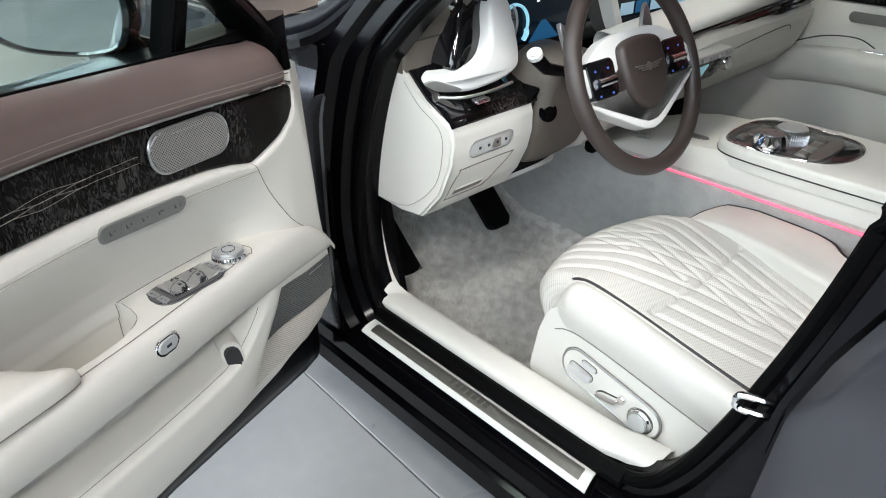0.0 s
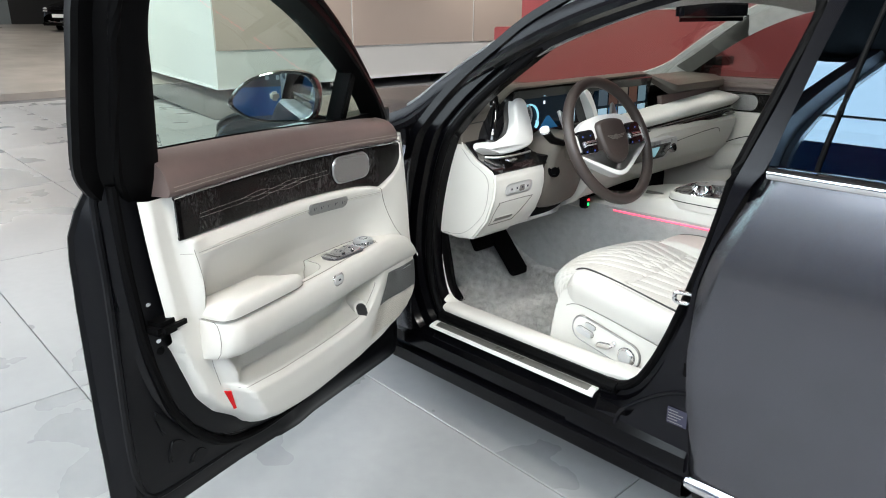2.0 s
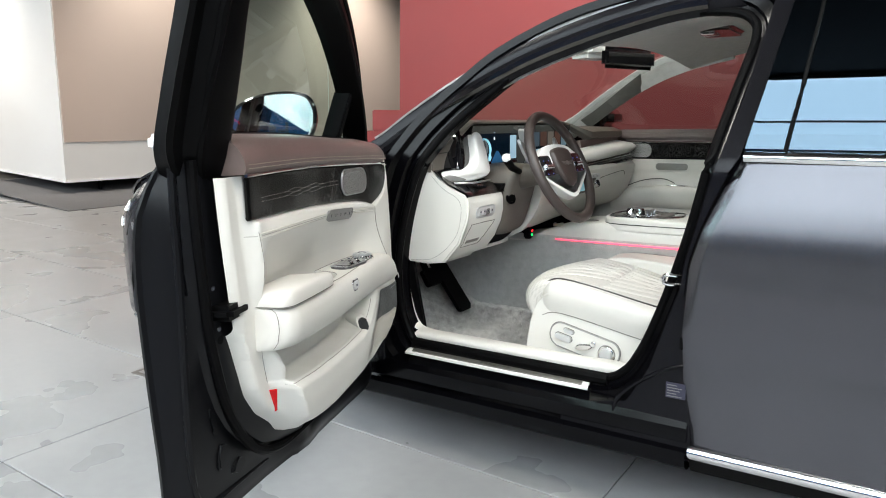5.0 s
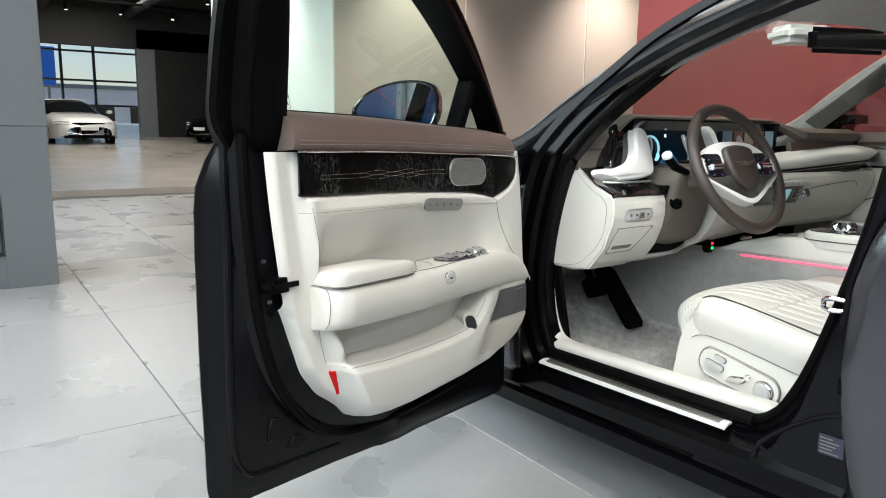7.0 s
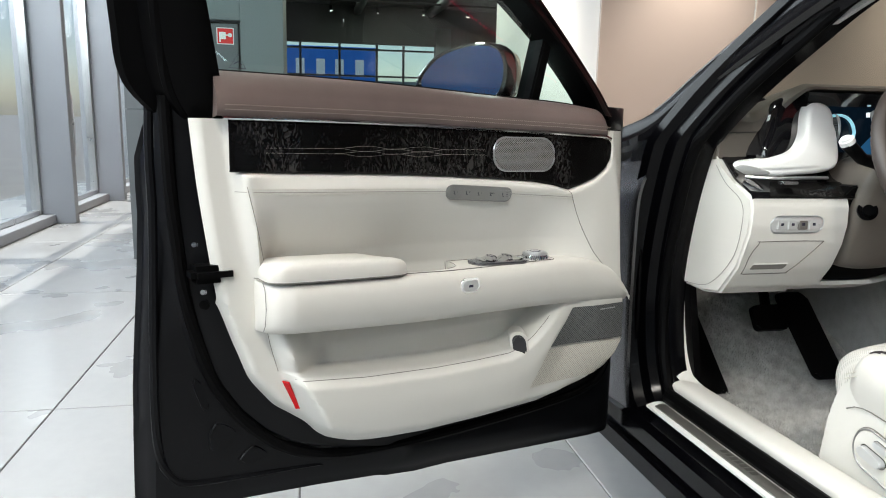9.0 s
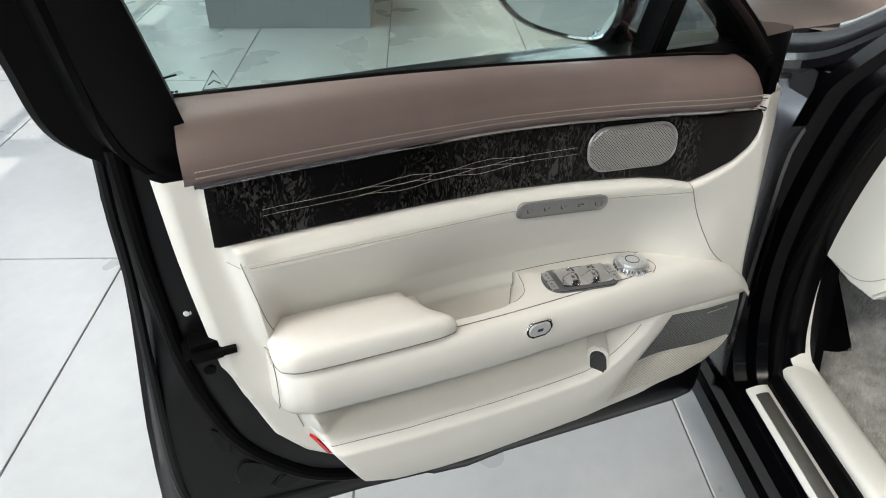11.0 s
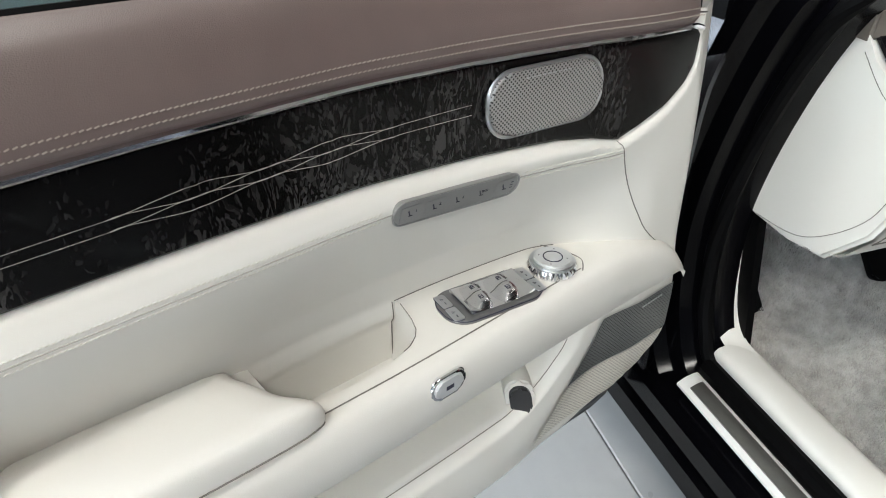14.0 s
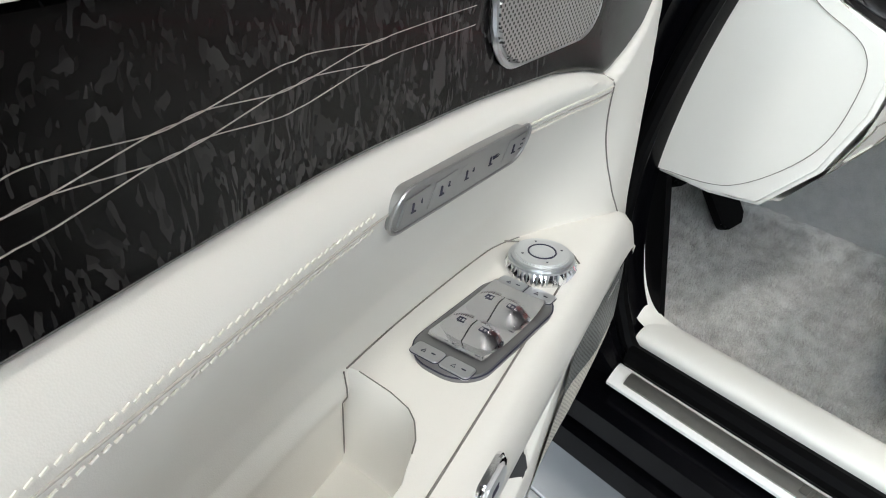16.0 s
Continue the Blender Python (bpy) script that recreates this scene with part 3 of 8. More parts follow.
for z0, z1, s0, s1 in ((0.966, 1.665, 1.517, 1.630), (0.228, 0.912, 0.776, 0.888)):
    cab = thing("hydrant_cabinet", pose(0, 0, 0), "grey flush metal cabinet with a red fire sign", "cabinet", "hydrant cabinets")
    part("body", rbox((PX - 0.058, -1.872, z0), (PX - 0.035, -1.296, z1), 0.001, 1), SEAM, cab)
    d = part("door", rbox((PX - 0.04, -1.866, z0 + 0.008), (PX - 0.018, -1.302, z1 - 0.008), 0.004), material("cabinet_grey", (0.115, 0.125, 0.138), 0.4, noise_amount=0.04, noise_scale=8), cab, "grey sheet-metal cabinet door")
    part("glass_port", disc(bmesh.new(), (PX - 0.018, -1.775, z1 - 0.105), (1, 0, 0), 0.045, 0.004, 32, 0.001), GREY_METAL, d)
    part("key", disc(bmesh.new(), (PX - 0.014, -1.770, z1 - 0.105), (1, 0, 0), 0.018, 0.02, 16, 0.003), SATIN_METAL, d)
    part("latch", disc(bmesh.new(), (PX - 0.018, -1.822, z1 - 0.30), (1, 0, 0), 0.012, 0.02, 16, 0.002), SATIN_METAL, d)
    part("lock", disc(bmesh.new(), (PX - 0.018, -1.818, z1 - 0.345), (1, 0, 0), 0.010, 0.012, 16, 0.002), SATIN_METAL, d)
    sign = part("sign", rbox((PX - 0.018, -1.446, s0), (PX - 0.015, -1.330, s1), 0.001, 1), SIGN_WHITE, d, "red square fire safety sign with a white edge")
    part("sign_field", rbox((PX - 0.0155, -1.440, s0 + 0.006), (PX - 0.0135, -1.336, s1 - 0.006)), SIGN_RED, sign)
    cz = (s0 + s1) / 2
    if z0 > 0.5:
        part("pictogram", rbox((PX - 0.014, -1.429, cz - 0.022), (PX - 0.012, -1.384, cz + 0.026)), SIGN_WHITE, sign)
        part("pictogram", rbox((PX - 0.014, -1.429, cz - 0.042), (PX - 0.012, -1.419, cz - 0.022)), SIGN_WHITE, sign)
        part("pictogram", rbox((PX - 0.014, -1.384, cz + 0.002), (PX - 0.012, -1.361, cz + 0.010)), SIGN_WHITE, sign)
        part("pictogram", disc(bmesh.new(), (PX - 0.014, -1.356, cz + 0.006), (1, 0, 0), 0.014, 0.002, 20), SIGN_WHITE, sign)
    else:
        part("pictogram", rbox((PX - 0.014, -1.400, cz - 0.038), (PX - 0.012, -1.376, cz + 0.018), 0.003), SIGN_WHITE, sign)
        part("pictogram", rbox((PX - 0.014, -1.396, cz + 0.018), (PX - 0.012, -1.366, cz + 0.028)), SIGN_WHITE, sign)

# glazed front: deep fins, slim frames, low sill
FIN = material("grey_fin_cladding", (0.30, 0.315, 0.34), 0.45, noise_amount=0.03, noise_scale=4)
for i in range(13):
    x = -12.79 + i * 1.80
    fin = wall("window_fin_%d" % (i + 1), (x - 0.05, -3.40, 0), (x + 0.05, -2.98, 4.6), FIN, "deep grey window fin")
    for dx in (-0.075, 0.075):
        part("frame", rbox((x + dx - 0.02, -3.34, 0.0), (x + dx + 0.02, -3.26, 4.6), 0.003, 1), SATIN_METAL, fin)
    if i < 12:
        sill = wall("window_sill_%d" % (i + 1), (x + 0.055, -3.42, 0), (x + 1.74, -3.15, 0.085), FIN, "low grey window sill")
        part("rail", rbox((x + 0.1, -3.33, 0.085), (x + 1.70, -3.27, 0.13), 0.003, 1), SATIN_METAL, sill)
        part("rail", rbox((x + 0.1, -3.33, 2.55), (x + 1.70, -3.27, 2.61), 0.003, 1), SATIN_METAL, sill)
        pane = part("pane", rbox((x + 0.1, -3.305, 0.13), (x + 1.70, -3.295, 4.6)), CLEAR, sill, "clear shop window pane")
        pane.visible_shadow = False
handle = part("pull_handle", tube(curve_through([(-6.35, -3.25, 0.62), (-6.35, -3.20, 0.62), (-6.35, -3.20, 1.18), (-6.35, -3.25, 1.18)], 6), 0.018, 10), SATIN_METAL, bpy.data.objects["window_sill_4"])
wall("wall_front_far", (-31, -3.7, 0), (-13.1, -3.5, 4.6), CHARCOAL, "charcoal wall beside the far hall")

# far end: bulkhead wall with a wide opening, lighter room behind it, glazing
BX = -23.0
fz = slope(BX)
wall("bulkhead", (BX, -3.5, 3.40), (BX + 0.3, 12, 4.6), CHARCOAL, "charcoal bulkhead over the wide hall opening")
wall("bulkhead_post_1", (BX, -2.2, 0), (BX + 0.3, -1.72, 4.0), CHARCOAL, "charcoal post of the hall opening")
wall("bulkhead_post_2", (BX, 3.42, 0), (BX + 0.3, 3.95, 4.0), GREY_WALL, "grey pier of the hall opening")
wall("bulkhead_wall", (BX, 3.95, 0), (BX + 0.3, 12, 4.0), CHARCOAL, "charcoal wall beside the hall opening")
wall("far_ceiling", (-31, -3.5, 4.35), (BX, 12, 4.5), material("far_grey_ceiling", (0.25, 0.255, 0.26), 0.7), "grey ceiling of the room behind the opening")
for i, y in enumerate((-3.4, -1.15, 0.55, 2.2, 3.4, 5.2, 7.4)):
    wall("far_mullion_%d" % (i + 1), (-31.0, y - 0.05, 0), (-30.85, y + 0.05, 4.4), ALU, "dark far window mullion")
for i, z in enumerate((0.5, 1.75, 2.75, 3.9)):
    wall("far_transom_%d" % (i + 1), (-30.98, -3.5, z), (-30.87, 12, z + 0.08), ALU, "dark far window transom")
vs = thing("hanging_sign", pose(BX + 0.3, -1.95, 3.2), "dark red hanging banner sign by the opening", "sign")
part("banner", rbox((0, -0.16, -0.2), (0.02, 0.16, 0.7), 0.003, 1), SIGN_RED, vs)

# track spots under the black ceiling
for k, (x, y) in enumerate([(-21.5, -0.1 + 1.45 * j) for j in range(6)] + [(-18.0, 0.4 + 1.3 * j) for j in range(5)] + [(-14.5, 0.0 + 1.6 * j) for j in range(3)] + [(-26.5, 0.2), (-26.5, 1.6), (-26.5, 2.8)]):
    sp_ob = thing("track_spot", pose(x, y, 0), "small black track spotlight, lit", "spotlight", "track spots")
    top = 4.6 if x > BX else 4.35
    part("stem", disc(bmesh.new(), (0, 0, top - 0.22), (0, 0, 1), 0.012, 0.22, 8), BLACK, sp_ob)
    head = part("head", disc(bmesh.new(), (0.0, 0, top - 0.36), (0.35, 0, 1), 0.05, 0.16, 16), BLACK, sp_ob)
    part("lamp", disc(bmesh.new(), (0.004, 0, top - 0.373), (0.35, 0, 1), 0.038, 0.012, 16), LAMP_ON, head)
for k, x in enumerate((-20.0, -17.0, -14.0, -11.0)):
    tr = thing("ceiling_track", pose(x, 4.0, 0), "black lighting track below the ceiling", "track", "ceiling tracks")
    part("rail", rbox((-0.03, -6, 4.30), (0.03, 7.5, 4.36), 0.004, 1), BLACK, tr)
    for j in range(4):
        part("hanger", disc(bmesh.new(), (0, -5 + j * 3.6, 4.36), (0, 0, 1), 0.01, 0.24, 8), BLACK, tr)
for y in (0.8, 3.2):
    duct = thing("ventilation_duct", pose(0, y, 0), "long dark round duct under the ceiling", "duct", "ducts")
    part("pipe", tube([(-22.5, 0, 4.42), (-9.0, 0, 4.42)], 0.14, 16), material("dark_duct_metal_%d" % round(y * 10), (0.05, 0.05, 0.052), 0.45, metal=0.5), duct)


def saloon(m, paint, label):
    """A parked saloon; its nose points along +x."""
    ob = thing("parked_car", m, label, "car", "parked cars")

    def hull(s, t):
        x = 2.15 - 4.3 * s
        half = lerp([(-2.15, 0.66), (-1.9, 0.80), (-1.0, 0.86), (1.2, 0.86), (1.8, 0.80), (2.05, 0.68), (2.15, 0.55)], x)
        top = lerp([(-2.15, 0.80), (-1.9, 0.92), (-1.2, 0.94), (0.8, 0.90), (1.5, 0.84), (1.95, 0.74), (2.1, 0.64), (2.15, 0.5)], x)
        low = lerp([(-2.15, 0.42), (-1.9, 0.25), (1.9, 0.22), (2.15, 0.30)], x)
        a = math.pi * t
        y = -half * (1 if a < 0 else math.copysign(abs(math.cos(a)) ** 0.35, math.cos(a)))
        return (x, y, low + (top - low) * (math.sin(a) ** 0.45 if 0 < t < 1 else 0) + 0.03 * math.sin(a) ** 6)

    part("body", sheet(hull, 40, 24), paint, ob, angle=60)

    def cabin(s, t):
        x = 0.95 - 2.55 * s
        top = lerp([(-1.6, 0.93), (-1.1, 1.18), (-0.5, 1.30), (0.0, 1.31), (0.35, 1.22), (0.95, 0.88)], x)
        a = math.pi * t
        return (x, -0.72 * math.copysign(abs(math.cos(a)) ** 0.55, math.cos(a)) * (1 - 0.22 * math.sin(a)), 0.85 + (top - 0.85) * math.sin(a) ** 0.5 if 0 < t < 1 else 0.85)

    part("glasshouse", sheet(cabin, 30, 20), DARK_PANE, ob, "black tinted glass", angle=60)
    part("roof", sheet(lambda s, t: (0.2 - 1.15 * s, -0.55 + 1.1 * t, 1.288 + 0.03 * math.sin(math.pi * t) - 0.07 * (s - 0.4) ** 2 * 4 * 0.5), 10, 10, 0.02), paint, ob)
    shield = smoothed([(-0.42, 0.60), (-0.30, 0.64), (0.30, 0.64), (0.42, 0.60), (0.30, 0.46), (0.0, 0.36), (-0.30, 0.46)], 4)
    gr = part("grille", prism(shield, lambda y, z, x: (x - 0.18 * abs(y), y, z), 2.05, 2.17, 0.01), BLACK, ob, "black mesh shield grille")
    part("plate", rbox((2.17, -0.22, 0.44), (2.18, 0.22, 0.53), 0.004, 1), SIGN_WHITE, gr)
    part("intake", rbox((2.02, -0.62, 0.23), (2.15, 0.62, 0.32), 0.02), BLACK, ob)
    part("chrome_wing", tube(curve_through([(2.08, -0.62, 0.40), (2.17, -0.3, 0.345), (2.19, 0.0, 0.33), (2.17, 0.3, 0.345), (2.08, 0.62, 0.40)], 6), 0.012, 8), CHROME, ob)
    for sy in (-1, 1):
        for z in (0.60, 0.66):
            part("headlight", tube(curve_through([(2.10, sy * 0.46, z), (2.03, sy * 0.64, z + 0.005), (1.80, sy * 0.79, z + 0.015)], 5), 0.016, 8), SIGN_WHITE, ob)
        part("door_mirror", rbox((0.62, sy * 0.98 - 0.08, 0.90), (0.72, sy * 0.98 + 0.08, 1.0), 0.03), paint, ob)
        for x in (1.28, -1.35):
            w = part("wheel", tube([(x + 0.25 * math.cos(a * math.tau / 24), sy * 0.76, 0.31 + 0.25 * math.sin(a * math.tau / 24)) for a in range(24)], 0.075, 8, True), RUBBER, ob)
            part("rim", disc(bmesh.new(), (x, sy * 0.74, 0.31), (0, sy, 0), 0.2, 0.07, 20, 0.01), SATIN_METAL, w)
    return ob


saloon(pose(-21.4, 1.15, slope(-20.0), 0, 0, 8), WHITE_PAINT, "white saloon facing the hall with a dark grille")
saloon(pose(-20.6, 6.3, slope(-20.6), 0, 0, -62), GLOSS_BLACK, "black saloon parked in the dark hall")

# outside the windows
bin_ob = thing("litter_bin", pose(-5.4, -5.9, -0.21), "grey perforated metal litter bin", "bin")
part("body", disc(bmesh.new(), (0, 0, 0.08), (0, 0, 1), 0.24, 0.75, 32, 0.01), GRILLE_BIN, bin_ob)
part("base", disc(bmesh.new(), (0, 0, 0), (0, 0, 1), 0.20, 0.08, 32, 0.01), GREY_METAL, bin_ob)
part("rim", tube([(0.24 * math.cos(a), 0.24 * math.sin(a), 0.84) for a in np.linspace(0, math.tau, 32)[:-1]], 0.02, 8, True), GREY_METAL, bin_ob)
hoard = thing("hoarding", pose(0, 0, -0.21), "pink, purple and blue printed hoarding across the forecourt", "hoarding")
for x0, x1, c in ((-44, -30, (0.55, 0.22, 0.55)), (-30, -22, (0.32, 0.20, 0.62)), (-22, -8, (0.08, 0.17, 0.55)), (-8, 14, (0.05, 0.30, 0.62))):
    part("panel", rbox((x0 + 0.03, -19.2, 0.1), (x1 - 0.03, -19.0, 2.3), 0.01, 1), material("hoarding_%d" % -x0, c, 0.6, noise_amount=0.4, noise_scale=1.2), hoard)


def building(m, wide, deep, tall, colour, label):
    ob = thing("far_building", m, label, "building", "buildings across the street")
    part("wall", rbox((-wide / 2, -deep, 0), (wide / 2, 0, tall), 0.02, 1), material("facade_%d" % round(wide * 10 + tall), colour, 0.7, noise_amount=0.12, noise_scale=0.5), ob)
    part("roof", rbox((-wide / 2 - 0.2, -deep - 0.2, tall), (wide / 2 + 0.2, 0.2, tall + 0.3), 0.02, 1), GREY_WALL, ob)
    for r in range(max(1, int(tall // 3.2))):
        for c in range(int(wide // 3)):
            x = -wide / 2 + 1.5 + 3 * c
            part("window", rbox((x - 0.9, -0.02, 1.2 + 3.1 * r), (x + 0.9, 0.03, 2.7 + 3.1 * r), 0.01, 1), DARK_PANE, ob)
    return ob


building(pose(-34, -30, -0.21), 24, 10, 6.6, (0.45, 0.47, 0.5), "pale grey low building with dark windows")
building(pose(-6, -34, -0.21), 26, 10, 9.8, (0.55, 0.53, 0.5), "pale stone building with dark windows")
building(pose(-62, 4, -0.21, 0, 0, -90), 30, 10, 4.0, (0.62, 0.62, 0.62), "pale low building seen through the far windows")
sign_b = thing("billboard", pose(-46, 0, 0), "long blue sign with white blocks across the street", "sign")
part("board", rbox((0, -2.6, 3.2), (0.2, 3.6, 5.4), 0.02, 1), material("billboard_blue", (0.02, 0.16, 0.60), 0.5), sign_b)
for y in (-1.6, -0.3, 0.9, 2.2):
    part("white_block", rbox((0.2, y, 3.6), (0.22, y + 0.55, 4.6), 0.005, 1), SIGN_WHITE, sign_b)
for y in (-2.2, 3.2):
    part("post", disc(bmesh.new(), (0.1, y, -0.21), (0, 0, 1), 0.08, 3.4, 10), ALU, sign_b)
rs = thing("road_sign", pose(-38, -1.0, -0.21), "round red no-entry sign on a post", "sign")
part("disc", disc(bmesh.new(), (0, 0, 2.55), (1, 0, 0), 0.36, 0.03, 32), SIGN_RED, rs)
part("bar", rbox((0.03, -0.25, 2.49), (0.04, 0.25, 2.61)), SIGN_WHITE, rs)
part("post", disc(bmesh.new(), (-0.03, 0, 0), (0, 0, 1), 0.03, 2.5, 10), ALU, rs)

banner = thing("city_banner", pose(4.0, -12.5, -0.21), "large blue printed banner with a city skyline", "banner")
part("board", rbox((-9, -0.1, 0), (13, 0.0, 5.2), 0.01, 1), material("banner_blue", (0.02, 0.16, 0.42), 0.6, noise_amount=0.35, noise_scale=0.6), banner)
rng = random.Random(11)
bm = bmesh.new()
for k in range(260):
    x, w, h = rng.uniform(-8.9, 12.6), rng.uniform(0.08, 0.35), rng.uniform(0.2, 0.9) * rng.uniform(0.5, 1.3)
    box(bm, (x, 0.0, 0.6), (x + w, 0.004 + 0.0001 * k, 0.9 + h))
part("skyline", bm, material("skyline_print", (0.10, 0.10, 0.10), 0.6, noise_amount=0.9, noise_scale=2.0), banner, "dark printed city skyline", kind="stuff")
bm = bmesh.new()
for k in range(180):
    x, z = rng.uniform(-8.9, 12.8), rng.uniform(0.7, 1.5)
    box(bm, (x, 0.03, z), (x + 0.08, 0.036, z + 0.10))
part("lit_windows", bm, SIGN_WHITE, banner, "pale printed window specks", kind="stuff")


# ---- the car ----
CY = 0.86  # the car's middle line
car = thing("car", pose(-0.0156, -0.017, 0.0063, 0, -1.75, 0.76), "dark grey saloon with cream cabin, front door standing wide open", "car")


def lean(z):
    """How far the side leans in above the belt line."""
    return 0.5 * max(0.0, z - 1.0)


APERTURE = curve_through([(0.03, 0.362), (-0.035, 0.43), (-0.062, 0.54), (-0.062, 0.66), (-0.035, 0.80), (0.012, 0.94), (0.075, 1.05), (0.14, 1.125), (0.221, 1.197), (0.324, 1.276), (0.501, 1.357), (0.674, 1.397), (0.837, 1.417), (0.94, 1.413), (0.998, 1.388), (1.016, 1.335), (0.984, 1.183), (0.952, 1.03), (0.925, 0.90), (0.895, 0.78), (0.858, 0.655), (0.818, 0.54), (0.785, 0.465), (0.745, 0.405), (0.68, 0.372), (0.5, 0.362), (0.25, 0.358)], 6, True)


def outward(line, d):
    """The closed line moved outwards by d."""
    n, out = len(line), []
    for i, p in enumerate(line):
        a, b = line[i - 2], line[(i + 2) % n]
        t = Vector((b[0] - a[0], b[1] - a[1])).normalized()
        out.append((p[0] - t[1] * d, p[1] + t[0] * d))
    return out


def rings(steps, mat, name, parent, label=""):
    bm = bmesh.new()
    rows = []
    for d, y in steps:
        rows.append([bm.verts.new((x, y + lean(z), z)) for x, z in outward(APERTURE, d)])
    n = len(APERTURE)
    for a, b in zip(rows, rows[1:]):
        for i in range(n):
            bm.faces.new((a[i], a[(i + 1) % n], b[(i + 1) % n], b[i]))
    return part(name, bm, mat, parent, label)


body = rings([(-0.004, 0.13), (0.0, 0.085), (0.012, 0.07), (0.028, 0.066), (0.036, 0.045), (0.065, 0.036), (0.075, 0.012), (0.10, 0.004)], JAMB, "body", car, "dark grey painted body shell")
part("door_seal", tube([(x, 0.078 + lean(z), z) for x, z in outward(APERTURE, 0.006)], 0.014, 10, True), RUBBER, car, "black rubber door seal")

# rear part of the jamb, up to the rear door
GAP = [(0.20, 0.952), (0.40, 0.930), (0.58, 0.922), (0.75, 0.934), (0.848, 0.961), (0.924, 0.992), (0.99, 1.020), (1.03, 1.043), (1.194, 1.08), (1.353, 1.109), (1.48, 1.126)]


def gap_x(z):
    return lerp(GAP, z)


rear_line = [(0.60, 0.30), (0.80, 0.34), (0.86, 0.45), (0.90, 0.58), (0.94, 0.70), (0.98, 0.82), (1.03, 0.95), (1.08, 1.10), (1.10, 1.25)]
jamb = sheet(lambda s, t: (lambda z: (lambda x0, x1: (x0 + (x1 - x0) * t, 0.002 - 0.004 * t + lean(z), z))(lerp([(b, a) for a, b in rear_line], z) - 0.02, gap_x(z) + 0.015))(0.24 + s * 0.66), 60, 6)
part("rear_jamb", jamb, PAINT_SHADED, car, "dark grey painted rear jamb")
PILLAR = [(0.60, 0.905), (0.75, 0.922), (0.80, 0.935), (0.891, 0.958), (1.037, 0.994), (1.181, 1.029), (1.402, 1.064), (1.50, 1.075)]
part("pillar_strip", sheet(lambda s, t: (lambda z: (lambda x0, x1: (x0 + (x1 - x0) * t, -0.002 + lean(z), z))(lerp(PILLAR, z), gap_x(z) - 0.003))(0.66 + s * 0.82), 40, 10, 0.006), PAINT_SHADED, car, "dark grey painted pillar strip")
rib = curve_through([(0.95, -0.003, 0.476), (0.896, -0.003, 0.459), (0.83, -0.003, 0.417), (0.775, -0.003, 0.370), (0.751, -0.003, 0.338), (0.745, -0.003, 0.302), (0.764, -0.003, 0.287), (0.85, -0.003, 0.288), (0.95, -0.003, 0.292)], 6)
part("jamb_rib", tube(rib, 0.0055, 8), PAINT_SHADED, car, "pressed rib round the jamb panel")
part("jamb_latch", rbox((0.922, -0.012, 0.518), (0.942, 0.0, 0.556), 0.003), BLACK, car)
sticker = part("data_label", rbox((0.890, -0.0055, 0.378), (0.942, -0.002, 0.421)), INK, car, "small black data label with pale print")
for k in range(5):
    part("print_bar", rbox((0.893, -0.0065, 0.382 + k * 0.0078), (0.893 + (0.040, 0.026, 0.034)[k % 3], -0.005, 0.3842 + k * 0.0078)), GREY_METAL, sticker)


def side_y(z):
    return lerp([(0.14, 0.05), (0.2, 0.012), (0.3, 0.0), (0.5, -0.022), (0.7, -0.030), (0.80, -0.029), (0.83, -0.026), (0.90, -0.012), (0.97, 0.004), (1.02, 0.016), (1.04, 0.024)], z)


rear_door = part("rear_door", sheet(lambda s, t: (lambda z: (gap_x(z) + 0.006 + s * (2.15 - gap_x(z)), side_y(z) - 0.01 * math.sin(math.pi * s) + (0.012 * (1 - s / 0.012) if s < 0.012 else 0), z))(0.225 + t * 0.80), 60, 40, 0.012), PAINT, car, "dark grey rear door panel")
part("window_trim", sheet(lambda s, t: (1.05 + s * 1.15, 0.004 + 0.012 * math.sin(t * math.pi) * -1 + 0.016 * t, 1.018 + 0.03 * t - 0.02 * s), 20, 6, 0.004), CHROME, rear_door, "bright chrome belt moulding")
part("sill_trim", sheet(lambda s, t: (0.955 + s * 1.25, 0.0 - 0.012 * math.sin(t * math.pi), 0.211 + 0.038 * t), 20, 6, 0.004), CHROME, rear_door, "chrome lower moulding")
part("rear_window", sheet(lambda s, t: (lambda z: (gap_x(z) + 0.095 - 0.03 * t + s * 1.2, 0.014 + 0.10 * (z - 1.045) + 0.80 * (z - 1.045) ** 2, z))(1.045 + t * 0.43), 8, 12, 0.004), DARK_GLASS, rear_door, "dark tinted rear door glass")
part("pillar_cover", sheet(lambda s, t: (lambda z: (gap_x(z) + 0.003 + s * (0.095 - 0.03 * t), 0.010 + 0.10 * (z - 1.045) + 0.80 * (z - 1.045) ** 2, z))(1.045 + t * 0.43), 6, 12, 0.004), DARK_GLASS, rear_door, "gloss black pillar cover")
part("divider", tube([(gap_x(1.045 + t * 0.43) + 0.095 - 0.03 * t, 0.010 + 0.043 * t + 0.148 * t * t, 1.045 + t * 0.43) for t in np.linspace(0, 1, 12)], 0.005, 6), RUBBER, rear_door)
# added black sheet, stands in for the unlit rear cabin behind the glass
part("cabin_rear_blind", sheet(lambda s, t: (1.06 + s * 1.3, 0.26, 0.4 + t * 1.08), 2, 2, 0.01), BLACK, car)

